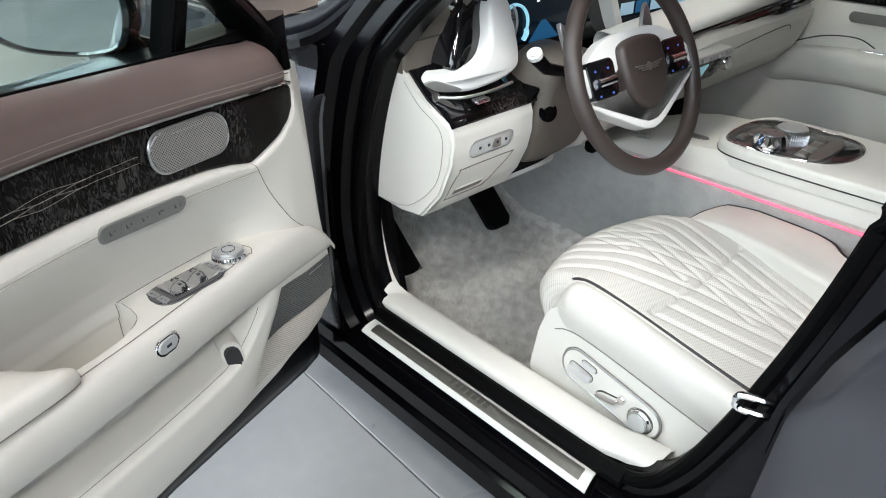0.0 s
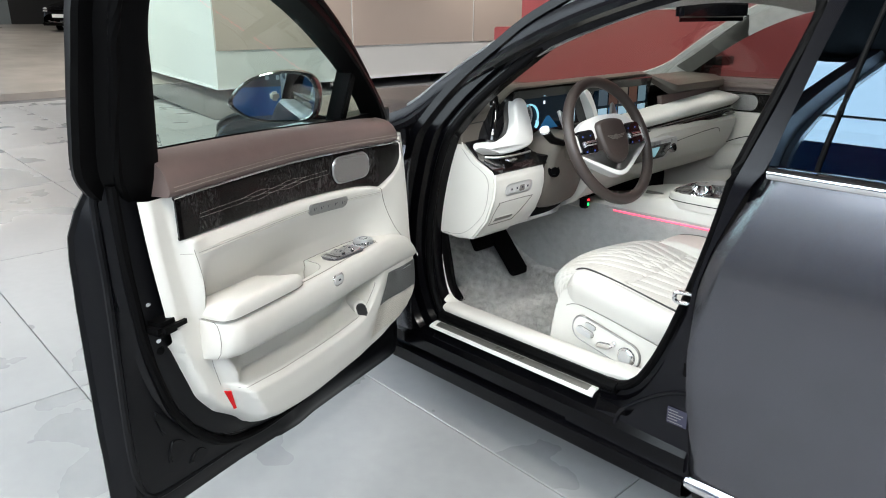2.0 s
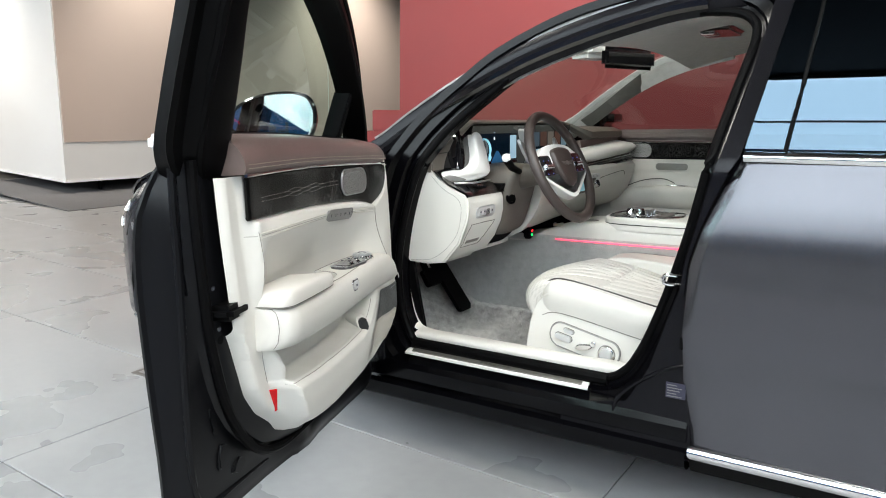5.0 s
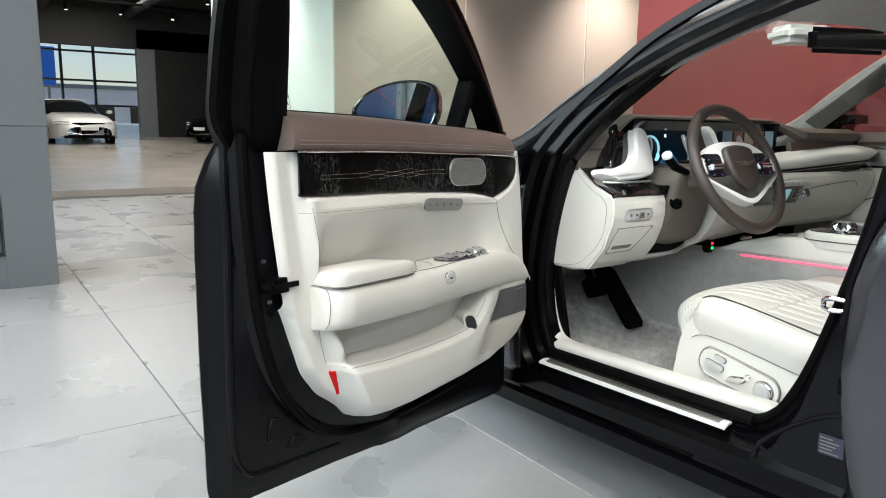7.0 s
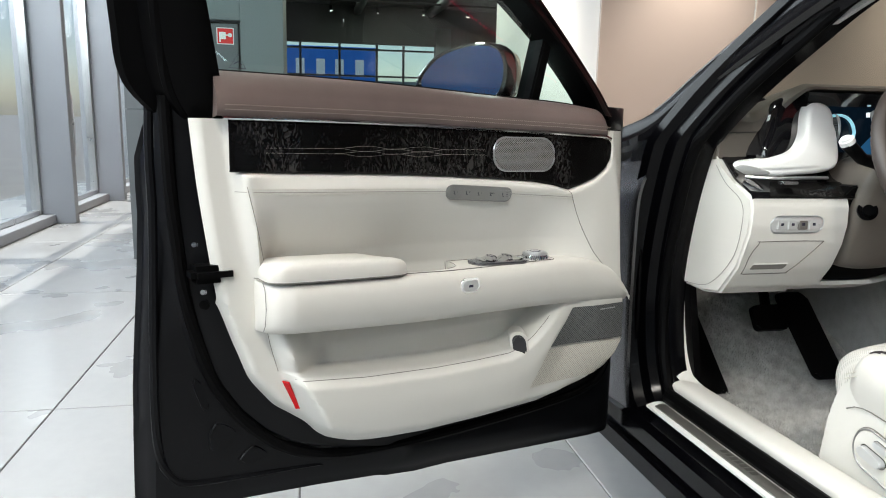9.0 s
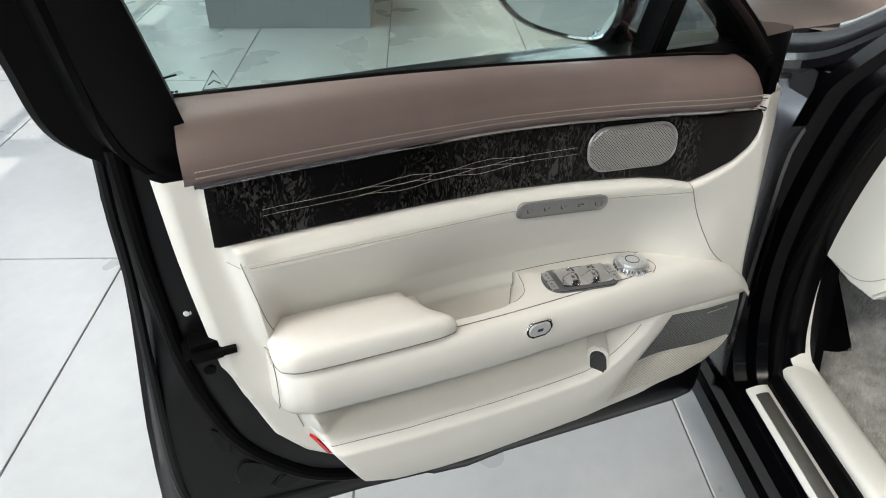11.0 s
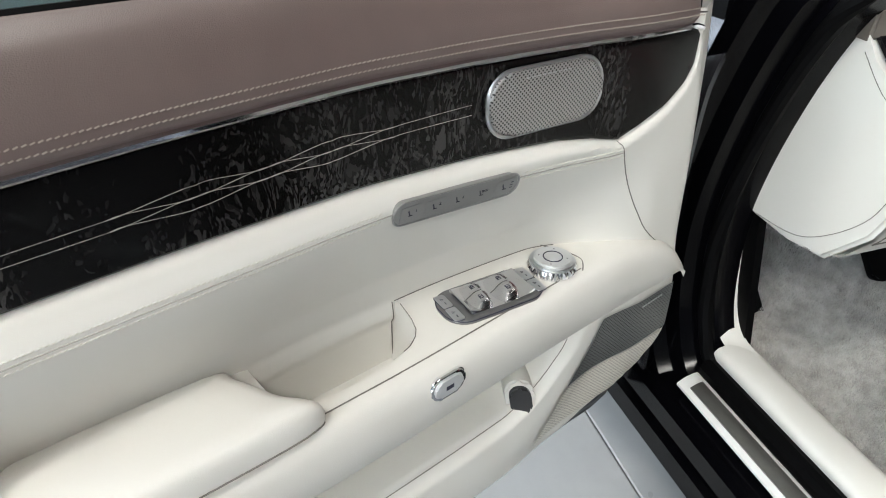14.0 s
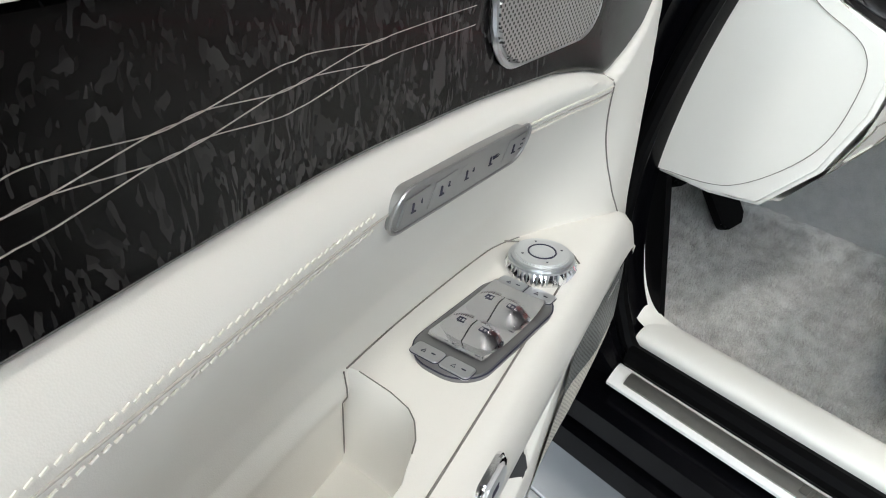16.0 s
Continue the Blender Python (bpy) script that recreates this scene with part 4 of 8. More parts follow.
# roof rail and roof
RAIL = curve_through([(-0.45, -0.02, 0.98), (-0.30, 0.01, 1.02), (-0.146, 0.053, 1.068), (-0.028, 0.097, 1.154), (0.125, 0.147, 1.255), (0.313, 0.196, 1.352), (0.495, 0.229, 1.418), (0.666, 0.252, 1.464), (0.827, 0.269, 1.493), (1.1, 0.28, 1.50), (1.5, 0.29, 1.49), (2.2, 0.30, 1.40)], 5)
INNER = [(x + 0.02, y + 0.015, z - 0.085) for x, y, z in RAIL]
bm = sheet(lambda s, t: (lambda i: tuple(RAIL[i][k] * (1 - t) + INNER[i][k] * t + (-0.018 * math.sin(math.pi * t) if k == 1 else 0) for k in range(3)))(round(s * (len(RAIL) - 1))), len(RAIL) - 1, 6)
part("roof_rail", bm, PAINT_SHADED, car, "dark grey roof rail")
part("roof_moulding", tube([(x, y + 0.012, z + 0.004) for x, y, z in RAIL[10:]], 0.008, 8), SATIN_METAL, car, "satin bright roof moulding")
part("frame_cover", tube([(x + 0.015, y - 0.004, z - 0.05) for x, y, z in RAIL[6:42]], 0.02, 8), GLOSS_BLACK, car)
roof_rail_at = lambda x: (lerp([(p[0], p[1]) for p in RAIL], x), lerp([(p[0], p[2]) for p in RAIL], x))
part("roof", sheet(lambda s, t: (lambda x: (lambda y, z: (x, y + t * 2 * (CY - y), z + 0.035 * math.sin(math.pi * t)))(*roof_rail_at(x)))(0.62 + s * 1.6), 24, 20, 0.01), PAINT, car, "dark grey roof")
part("headliner", sheet(lambda s, t: (lambda x: (lambda y, z: (x, y + 0.03 + t * 2 * (CY - y - 0.03), z - 0.075 + 0.03 * math.sin(math.pi * t)))(*roof_rail_at(x)))(0.55 + s * 1.6), 20, 16, 0.01), CARPET_FLAT, car, "pale grey headliner")
part("windscreen", sheet(lambda s, t: (lambda x: (lambda y, z: (x - 0.16 * math.sin(math.pi * t), y + 0.03 + t * 2 * (CY - y - 0.03), z - 0.015 + 0.02 * math.sin(math.pi * t)))(*roof_rail_at(x)))(-0.36 + s * 1.0), 24, 20), WINDSCREEN, car, "clear curved windscreen")

# front wing, bonnet, bumper and wheels
AXLE, ARCH = -1.17, 0.40
PLAN = curve_through([(-0.08, 0.0), (-0.5, -0.012), (-0.9, -0.012), (-1.25, -0.004), (-1.5, 0.012), (-1.62, 0.046), (-1.71, 0.095), (-1.785, 0.165), (-1.845, 0.27), (-1.905, 0.47), (-1.94, CY)], 14)
BONNET_Z = [(-2.0, 0.66), (-1.88, 0.70), (-1.78, 0.755), (-1.70, 0.81), (-1.61, 0.86), (-1.48, 0.915), (-1.3, 0.958), (-1.0, 0.985), (-0.4, 1.01), (-0.1, 1.04)]
BONNET_S = curve_through(BONNET_Z, 5)
front_z = lambda x: lerp(BONNET_S, x)
PLAN_S = sorted((x, y) for x, y in PLAN)
front_y = lambda x: lerp(PLAN_S, x)


def skin(x, y, z, out=0.0):
    """A place on the wing or bumper over a plan position, rolled in at its top and bottom."""
    k = clamp((z - 0.19) / (front_z(x) - 0.19))
    roll = 0.075 * smooth(0.72, 1.0, k) ** 2 + 0.05 * smooth(0.16, 0.0, k) ** 1.5 - 0.012 * math.sin(math.pi * k) - out
    f = smooth(-1.55, -1.86, x)
    return (x + roll * f, y + roll * (1 - 0.7 * f), z)


def wing_low(x):
    d = abs(x - AXLE)
    return max(0.19, 0.345 + math.sqrt(max(0.0, ARCH ** 2 - d * d)) if d < ARCH else 0.19)


def wing_point(s, t):
    x, y = PLAN[round(s * (len(PLAN) - 1))]
    lo = wing_low(x)
    return skin(x, y, lo + (front_z(x) - lo) * t)


part("front_wing", sheet(wing_point, len(PLAN) - 1, 24, 0.008), PAINT, car, "dark grey front wing and bumper", angle=60)
part("far_wing", sheet(lambda s, t: (lambda q: (q[0], 2 * CY - q[1], q[2]))(wing_point(s, t)), len(PLAN) - 1, 24, 0.008), PAINT, car, "dark grey front wing and bumper", angle=60)
part("bonnet", sheet(lambda s, t: (lambda x: (lambda y, z: (x + 0.04 * smooth(-1.7, -1.93, x), y + t * 2 * (CY - y), z - 0.006 + 0.05 * math.sin(math.pi * t) * smooth(-2.02, -1.6, x) + 0.016 * math.exp(-((t - 0.18) * 14) ** 2) + 0.016 * math.exp(-((t - 0.82) * 14) ** 2)))(front_y(x) + 0.055, front_z(x)))(-1.945 + s * 1.59), 40, 40, 0.01), PAINT, car, "dark grey bonnet", angle=60)
LIT = glow("headlight_lit", (0.92, 0.96, 1.0), 3.2)
for z, back in ((0.770, -1.555), (0.692, -1.645)):
    line = [(x, y) for x, y in PLAN if -1.90 < x < back]
    band_of = lambda half, out: lambda s, t: skin(*line[round(s * (len(line) - 1))], z + half * (2 * t - 1), out)
    lamp = part("headlight", sheet(band_of(0.030, 0.003), len(line) - 1, 3, 0.004), GLOSS_BLACK, car, "slim two-line headlight, lit")
    part("light_strip", sheet(band_of(0.019, 0.006), len(line) - 1, 3, 0.003), LIT, lamp, "bright white light strip")
part("bumper_seam", tube([skin(x, front_y(x), z, 0.0015) for x, z in ((-1.40, 0.90), (-1.45, 0.83), (-1.51, 0.74), (-1.575, 0.64))], 0.0022, 6), SEAM, car)
part("parking_sensor", disc(bmesh.new(), skin(-1.70, front_y(-1.70), 0.545, -0.004), (-0.45, -0.9, 0), 0.013, 0.007, 20, 0.001), GREY_METAL, car)
part("side_intake", sheet(lambda s, t: skin(-1.76 - 0.11 * s, front_y(-1.76 - 0.11 * s), 0.29 + 0.16 * t, 0.003), 8, 6, 0.006), BLACK, car, "black corner air intake")
part("bumper_chrome", tube([skin(x, y, 0.232, 0.003) for x, y in PLAN if -1.86 < x < -1.63], 0.009, 8), CHROME, car, "bright lower bumper trim")
for flip in (False, True):
    side = lambda y: 2 * CY - y if flip else y
    wheel = part("front_wheel", tube([(AXLE + 0.275 * math.cos(a * math.tau / 40), side(0.13), 0.372 + 0.275 * math.sin(a * math.tau / 40)) for a in range(40)], 0.07, 10, True), RUBBER, car, "black front tyre")
    part("rim", disc(bmesh.new(), (AXLE, side(0.17), 0.372), (0, 1 if flip else -1, 0), 0.215, 0.09, 40, 0.01), SATIN_METAL, wheel)
    part("arch_liner", sheet(lambda s, t: (AXLE + (ARCH + 0.004) * math.cos(math.pi * s), side(0.02 + 0.33 * t), 0.345 + (ARCH + 0.004) * math.sin(math.pi * s)), 24, 3, 0.006), BLACK, car)

# rocker below the sill
SILL_PROFILE = [(0.075, 0.338), (0.03, 0.328), (0.0, 0.318), (-0.012, 0.300), (-0.012, 0.262), (0.008, 0.25), (0.004, 0.242), (-0.014, 0.232), (-0.016, 0.19), (0.02, 0.168), (0.08, 0.16)]
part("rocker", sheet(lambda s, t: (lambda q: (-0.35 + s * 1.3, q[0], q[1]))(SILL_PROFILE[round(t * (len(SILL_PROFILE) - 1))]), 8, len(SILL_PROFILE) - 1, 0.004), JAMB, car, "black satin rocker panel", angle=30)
part("rocker_rear", sheet(lambda s, t: (0.95 + s * 1.4, 0.015 + 0.05 * t, 0.225 - 0.075 * t), 4, 2, 0.004), BLACK, car)
part("underbody", rbox((-1.85, 0.36, 0.17), (2.6, 1.36, 0.22), 0.02), BLACK, car)
part("underbody", rbox((-0.72, 0.08, 0.16), (1.95, 1.64, 0.22), 0.02), BLACK, car)
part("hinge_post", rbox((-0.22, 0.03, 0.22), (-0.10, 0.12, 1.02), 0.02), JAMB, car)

# rear quarter, boot and far flank close the body
def tail(s, t):
    x = 2.13 + 0.95 * s
    top = lerp([(2.13, 1.02), (2.6, 1.0), (2.95, 0.98), (3.08, 0.90)], x)
    a = math.pi * t
    half = 0.86 * (1 - 0.10 * s * s)
    y = CY - half * math.copysign(abs(math.cos(a)) ** 0.3, math.cos(a)) - 0.0
    return (x + 0.02 * math.sin(a), y, 0.22 + (top - 0.22) * (math.sin(a) ** 0.35 if 0 < t < 1 else 0))


bm = sheet(tail, 24, 28)
bm.verts.ensure_lookup_table()
bm.faces.new([v for v in bm.verts[24 * 29:25 * 29]])
part("rear_quarter", bm, PAINT, car, "dark grey rear quarter and boot", angle=50)
part("rear_screen", sheet(lambda s, t: (2.16 + 0.52 * s, 0.30 + 1.12 * t, 1.46 - 0.46 * s ** 1.3), 14, 10, 0.01), DARK_PANE, car, "dark rear screen")
part("far_flank", sheet(lambda s, t: (lambda z: (-0.10 + 2.27 * s, 2 * CY - side_y(z), z))(0.2 + t * 0.86), 30, 20, 0.012), PAINT, car, "dark grey far side panel")
part("far_rear_window", sheet(lambda s, t: (1.15 + 1.0 * s, 2 * CY - (0.014 + 0.043 * t + 0.148 * t * t), 1.045 + 0.43 * t), 8, 8, 0.004), DARK_PANE, car)
part("rear_quarter_glass", sheet(lambda s, t: (2.13 + 0.33 * s * (1 - 0.7 * t), 0.02 + 0.043 * t + 0.148 * t * t, 1.03 + 0.44 * t), 8, 8, 0.004), DARK_PANE, car)
for y in (0.13, 2 * CY - 0.13):
    rw = part("rear_wheel", tube([(2.42 + 0.27 * math.cos(a * math.tau / 40), y, 0.266 + 0.275 * math.sin(a * math.tau / 40)) for a in range(40)], 0.07, 10, True), RUBBER, car, "black rear tyre")
    part("rim", disc(bmesh.new(), (2.42, y, 0.266), (0, -1 if y < 1 else 1, 0), 0.215, 0.06, 40, 0.01), SATIN_METAL, rw)


# ---- the open front door; u runs from the hinge, w towards the cabin side, v up ----
DOOR = pose(-0.0099, -0.0169, 0.0038, 0.32, -0.25, -68.02)
OUTLINE_REAR = [(0.392, 0.60), (0.398, 0.70), (0.410, 0.775), (0.440, 0.845), (0.485, 0.905), (0.540, 0.948), (0.600, 0.977), (0.660, 0.995), (0.720, 1.006), (0.772, 1.014), (0.900, 1.031), (1.020, 1.042)]
OUTLINE_FRONT = [(0.392, 0.54), (0.393, 0.40), (0.398, 0.27), (0.415, 0.185), (0.440, 0.127), (0.476, 0.095), (0.529, 0.080), (0.600, 0.077), (0.633, 0.079), (0.720, 0.086), (0.800, 0.092), (0.900, 0.090), (1.020, 0.080)]
BOW = [(0.05, 0.010), (0.11, 0.014), (0.15, 0.015), (0.20, 0.0135), (0.27, 0.006), (0.35, -0.009), (0.45, -0.0225), (0.52, -0.028), (0.60, -0.0315), (0.75, -0.028), (0.90, -0.0235), (0.98, -0.018), (1.05, -0.016)]
VENEER_TOP = [(0.142, 0.982), (0.152, 0.995), (0.17, 0.998), (0.30, 1.003), (0.45, 1.007), (0.60, 1.011), (0.75, 1.013), (1.00, 1.013)]
VENEER_LOW = [(0.142, 0.972), (0.147, 0.953), (0.160, 0.932), (0.19, 0.911), (0.23, 0.896), (0.262, 0.886), (0.30, 0.896), (0.35, 0.904), (0.45, 0.911), (0.60, 0.919), (0.75, 0.924), (0.90, 0.927), (1.00, 0.929)]
REAR_S = [(q[1], q[0]) for q in curve_through([(b, a) for a, b in OUTLINE_REAR], 6)]
FRONT_S = [(q[1], q[0]) for q in curve_through([(b, a) for a, b in OUTLINE_FRONT], 6)]


def rear_u(v):
    return lerp([(a, b) for a, b in REAR_S], v)


def fore_u(v):
    return lerp([(a, b) for a, b in FRONT_S], v)


BOW_S = curve_through(BOW, 5)


def bow(u):
    """The upper half of the trim curves towards the cabin at its front."""
    return lerp(BOW_S, u)


LIP = [(0.16, 0.68), (0.22, 0.664), (0.265, 0.645), (0.300, 0.615), (0.345, 0.577), (0.38, 0.556), (0.412, 0.547), (0.50, 0.545), (0.60, 0.546), (0.75, 0.553), (0.90, 0.569), (1.1, 0.58)]


def trim_w(u, v):
    """Relief of the door trim: rear strip, insert, map pocket and lower bolster."""
    edge = min(rear_u(v) - u, u - fore_u(v))
    bottom = v - lerp([(0.077, 0.55), (0.095, 0.476), (0.127, 0.44), (0.185, 0.415), (0.27, 0.398), (0.40, 0.393), (0.62, 0.392), (0.70, 0.398), (0.775, 0.410), (0.845, 0.44), (0.905, 0.485), (0.948, 0.54), (1.0, 0.68)], u)
    crease = lerp([(0.38, 0.80), (0.48, 0.845), (0.556, 0.885), (0.65, 0.915), (0.80, 0.953), (0.92, 0.972), (1.02, 0.985)], v)
    body_in = smooth(0.012, -0.012, u - crease)
    high = smooth(0.60, 0.72, v)
    level = 0.003 * (1 - high) + (bow(u) + 0.008) * high
    w = -0.043 + (level + 0.043) * body_in
    # insert above the armrest, hollowed towards the grip
    hollow = lerp([(0.60, 0.0), (0.655, 0.02), (0.70, 0.05), (0.74, 0.056), (0.78, 0.046), (0.82, 0.028), (0.85, 0.013), (0.872, 0.003), (0.89, -0.003), (0.90, -0.002), (0.915, 0.006), (0.93, 0.010)], v)
    if v > 0.60:
        w -= hollow * body_in * smooth(0.955, 0.90, u) * smooth(0.17, 0.34, u)
    # front corner stands forward
    w += (0.020 * (1 - high) - 0.006 * high) * smooth(0.32, 0.16, u) * smooth(0.40, 0.55, v)
    w -= 0.37 * high * max(0.0, lerp([(0.66, 0.084), (0.75, 0.098), (0.85, 0.113), (0.95, 0.134), (1.02, 0.156)], v) - u)
    lip = lerp(LIP, u)
    below = lip - v
    if v < 0.73:
        inside = smooth(-0.001, 0.006, -below) * smooth(0.912, 0.892, u) * smooth(0.20, 0.30, u)
        w -= inside * (0.066 * smooth(0.915, 0.80, u) * smooth(0.72, 0.66, v))
        w += smooth(-0.003, 0.003, below) * body_in * smooth(0.20, 0.32, u) * (0.016 * smooth(0.0, 0.018, below) - 0.012 * smooth(0.05, 0.16, below))
        w = max(w, -0.078)
    # hollow behind the veneer band
    under = smooth(-0.008, 0.004, v - lerp(VENEER_LOW, u)) * smooth(0.993, 0.983, u) * smooth(0.138, 0.150, u)
    w += under * min(0.0, bow(u) - 0.014 - w)
    w -= 0.05 * smooth(0.045, 0.0, bottom) ** 1.5
    w -= 0.016 * smooth(0.016, 0.0, edge) ** 2
    return w


TRIM_ROWS = list(np.linspace(0.3925, 0.541, 32)) + [0.5445, 0.547, 0.5488, 0.5502, 0.5514, 0.5526, 0.554, 0.556, 0.5585, 0.562, 0.567] + list(np.linspace(0.5725, 1.015, 96))


def trim_point(s, t):
    """Rows of the mesh bend with the lip of the map pocket."""
    v = TRIM_ROWS[round(t * (len(TRIM_ROWS) - 1))]
    u = fore_u(v) + (rear_u(v) - fore_u(v)) * s
    v += (lerp(LIP, u) - 0.551) * smooth(0.40, 0.53, v) * smooth(0.80, 0.60, v)
    a, b = fore_u(v), rear_u(v)
    u = a + (b - a) * s
    return (u, trim_w(u, v), v)


# steel shell


def shell_loop(v):
    r = 1.0 if v > 0.42 else smooth(0.335, 0.42, v) * 0.35 + 0.65
    bul = lerp(curve_through([(0.30, -0.180), (0.46, -0.186), (0.56, -0.195), (0.66, -0.207), (0.76, -0.218), (0.86, -0.222), (0.96, -0.206), (1.04, -0.175), (1.10, -0.150)], 4), v)
    ru = rear_u(max(0.38, v - 0.0)) if v > 0.38 else 0.62
    seal = min(ru + 0.05, 1.075)
    eu = lerp([(0.33, 1.136), (0.46, 1.132), (0.56, 1.127), (0.66, 1.117), (0.76, 1.107), (0.86, 1.101), (0.94, 1.106), (0.98, 1.100), (1.02, 1.086), (1.045, 1.073), (1.060, 1.060), (1.068, 1.042), (1.074, 1.015)], v)
    pts = [(-0.03, -0.115), (-0.02, bul + 0.012), (0.02, bul), (0.3, bul - 0.006), (0.6, bul - 0.008), (0.9, bul - 0.004), (eu - 0.03, bul + 0.012), (eu - 0.004, bul + 0.022), (eu, bul + 0.03), (eu - 0.008, bul + 0.036), (eu - 0.016, -0.125), (eu - 0.028, -0.112), (max(seal + 0.01, 0.8), -0.105), (seal, -0.092), (seal - 0.012, -0.082), (ru, -0.078), (ru - 0.03, -0.074), (0.5, -0.085), (0.06, -0.085), (0.0, -0.095)]
    return pts


VS = [0.322, 0.328, 0.338, 0.355, 0.38, 0.40, 0.43, 0.46, 0.50, 0.55, 0.60, 0.65, 0.70, 0.75, 0.80, 0.85, 0.90, 0.95, 1.0, 1.03, 1.05, 1.066, 1.074]
bm = bmesh.new()
rows = []
for v in VS:
    k = smooth(0.322, 0.36, v)
    loop = shell_loop(v)
    mid = -0.125
    rows.append([bm.verts.new((u, mid + (w - mid) * (0.72 + 0.28 * k), v - 0.085 * (1 - u / 1.1) * smooth(0.60, 0.36, v))) for u, w in loop])
n = len(rows[0])
for a, b in zip(rows, rows[1:]):
    for i in range(n):
        bm.faces.new((a[i], a[(i + 1) % n], b[(i + 1) % n], b[i]))
bm.faces.new(rows[0])
bm.faces.new(rows[-1][::-1])
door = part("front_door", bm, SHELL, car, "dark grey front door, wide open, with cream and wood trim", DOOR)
part("trim_panel", sheet(trim_point, 150, len(TRIM_ROWS) - 1), CREAM_HARD, door, "cream moulded door trim with a map pocket", angle=60)
# dark edge behind the trim
seal_pts = [(1.072, 1.05), (1.068, 0.9), (1.060, 0.8), (1.052, 0.72), (1.035, 0.64), (1.005, 0.55), (0.955, 0.475), (0.885, 0.41), (0.79, 0.372), (0.66, 0.358), (0.45, 0.356), (0.2, 0.366), (0.08, 0.385), (0.03, 0.43), (0.012, 0.52), (0.008, 0.66), (0.02, 0.9), (0.03, 1.02)]
part("door_seal", tube([(u, -0.083, v) for u, v in curve_through(seal_pts, 6)], 0.011, 10), RUBBER, door, "black rubber seal round the door")


def dp(u, v, w):
    return (u, w, v)


def dw(u, v, w):
    """As dp, on the leaning upper band."""
    return (u, w + 0.002 + bow(u), v)


# veneer, chrome line and inlay
def veneer_point(s, t):
    u = 0.988 - 0.846 * s
    lo, hi = lerp(VENEER_LOW, u), lerp(VENEER_TOP, u)
    rim = 0.003 * smooth(0.04, 0.0, min(t, 1 - t)) + 0.003 * smooth(0.006, 0.0, min(s, 1 - s))
    return dw(u, lo + (hi - lo) * t, -0.002 - rim)


veneer = part("veneer", sheet(veneer_point, 150, 30, 0.008), WOOD, door, "black marbled burl veneer band")
chrome_v = lambda u: lerp(VENEER_TOP, u) + 0.0035
part("chrome_line", tube([dw(u, chrome_v(u), 0.0005) for u in np.linspace(0.998, 0.150, 60)], 0.0036, 8), CHROME, door, "thin chrome line above the veneer")
VM, UNIT = 0.964, 0.0092
COLS = [(0.80, (0.5, -0.5)), (0.735, (1, 0, -1)), (0.675, (0.5, -0.5)), (0.615, (1, 0, -1)), (0.55, (0.5, -0.5))]


def inlay(u0, k0, u1, k1, r):
    pts = curve_through([(u0, VM + k0 * UNIT), (u0 - 0.012, VM + k0 * UNIT + 0.0005), (u1 + 0.012, VM + k1 * UNIT), (u1, VM + k1 * UNIT)], 5)
    part("inlay_strand", tube([dw(u, v, -0.0016) for u, v in pts], r, 6, flat=0.5), INLAY, veneer, "fine pale metal inlay line")


for (ua, ka), (ub, kb) in zip(COLS, COLS[1:]):
    for p in ka:
        for q in kb:
            if abs(p - q) < 0.7:
                inlay(ua, p, ub, q, 0.00034)
for k in (0.5, -0.5):
    inlay(0.925, k * 0.9, 0.80, k, 0.0003)
    inlay(0.55, k, 0.465, k * 1.1, 0.0003)

# speaker grilles
sp = pill(0.142, 0.066, 8, 0.028)
g = part("speaker_grille", prism([(0.3765 + a + 0.06 * b, 0.961 + b) for a, b in sp], dw, -0.01, 0.004, 0.003), GRILLE, door, "oval perforated silver speaker grille")
part("grille_rim", tube([dw(0.3765 + a * 1.01 + 0.06 * b, 0.961 + b * 1.03, 0.001) for a, b in sp], 0.0022, 6, True), SATIN_METAL, g)
for k in range(9):
    part("name_bar", tube([dw(0.4060 - k * 0.0065, 0.986, 0.0045), dw(0.4020 - k * 0.0065, 0.986, 0.0045)], 0.0010, 5), SATIN_METAL, g)


def on_trim(u, v, w=0.0):
    return (u, trim_w(u, v) + w, v)


def patch(corners, nu, nv, lift):
    """Skin over the trim between four (u, v) corners, in order round."""
    a, b, c, d = corners
    return sheet(lambda s, t: on_trim(*[(a[i] * (1 - s) + b[i] * s) * (1 - t) + (d[i] * (1 - s) + c[i] * s) * t for i in (0, 1)], lift), nu, nv)


g = part("woofer_grille", patch(((0.311, 0.544), (0.245, 0.624), (0.094, 0.622), (0.092, 0.540)), 14, 20, 0.004), GRILLE_DARK, door, "grey perforated speaker grille low on the door")
for k in range(8):
    part("name_bar", rbox((0.165 - k * 0.006, trim_w(0.16, 0.61) + 0.005, 0.612), (0.169 - k * 0.006, trim_w(0.16, 0.61) + 0.006, 0.6145)), SATIN_METAL, g)
part("lower_grille", patch(((0.313, 0.539), (0.091, 0.535), (0.128, 0.457), (0.361, 0.457)), 20, 10, 0.003), GRILLE_CREAM, door, "cream perforated lower grille")


def seam(points, r=0.0009, lift=0.0006, mat=SEAM_SOFT, steps=10):
    pts = curve_through(points, steps)
    return part("seam", tube([on_trim(u, v, lift) for u, v in pts], r, 6), mat, door)


seam([(0.262, 0.884), (0.235, 0.83), (0.205, 0.775), (0.178, 0.735), (0.120, 0.685), (0.084, 0.658)], 0.0007)
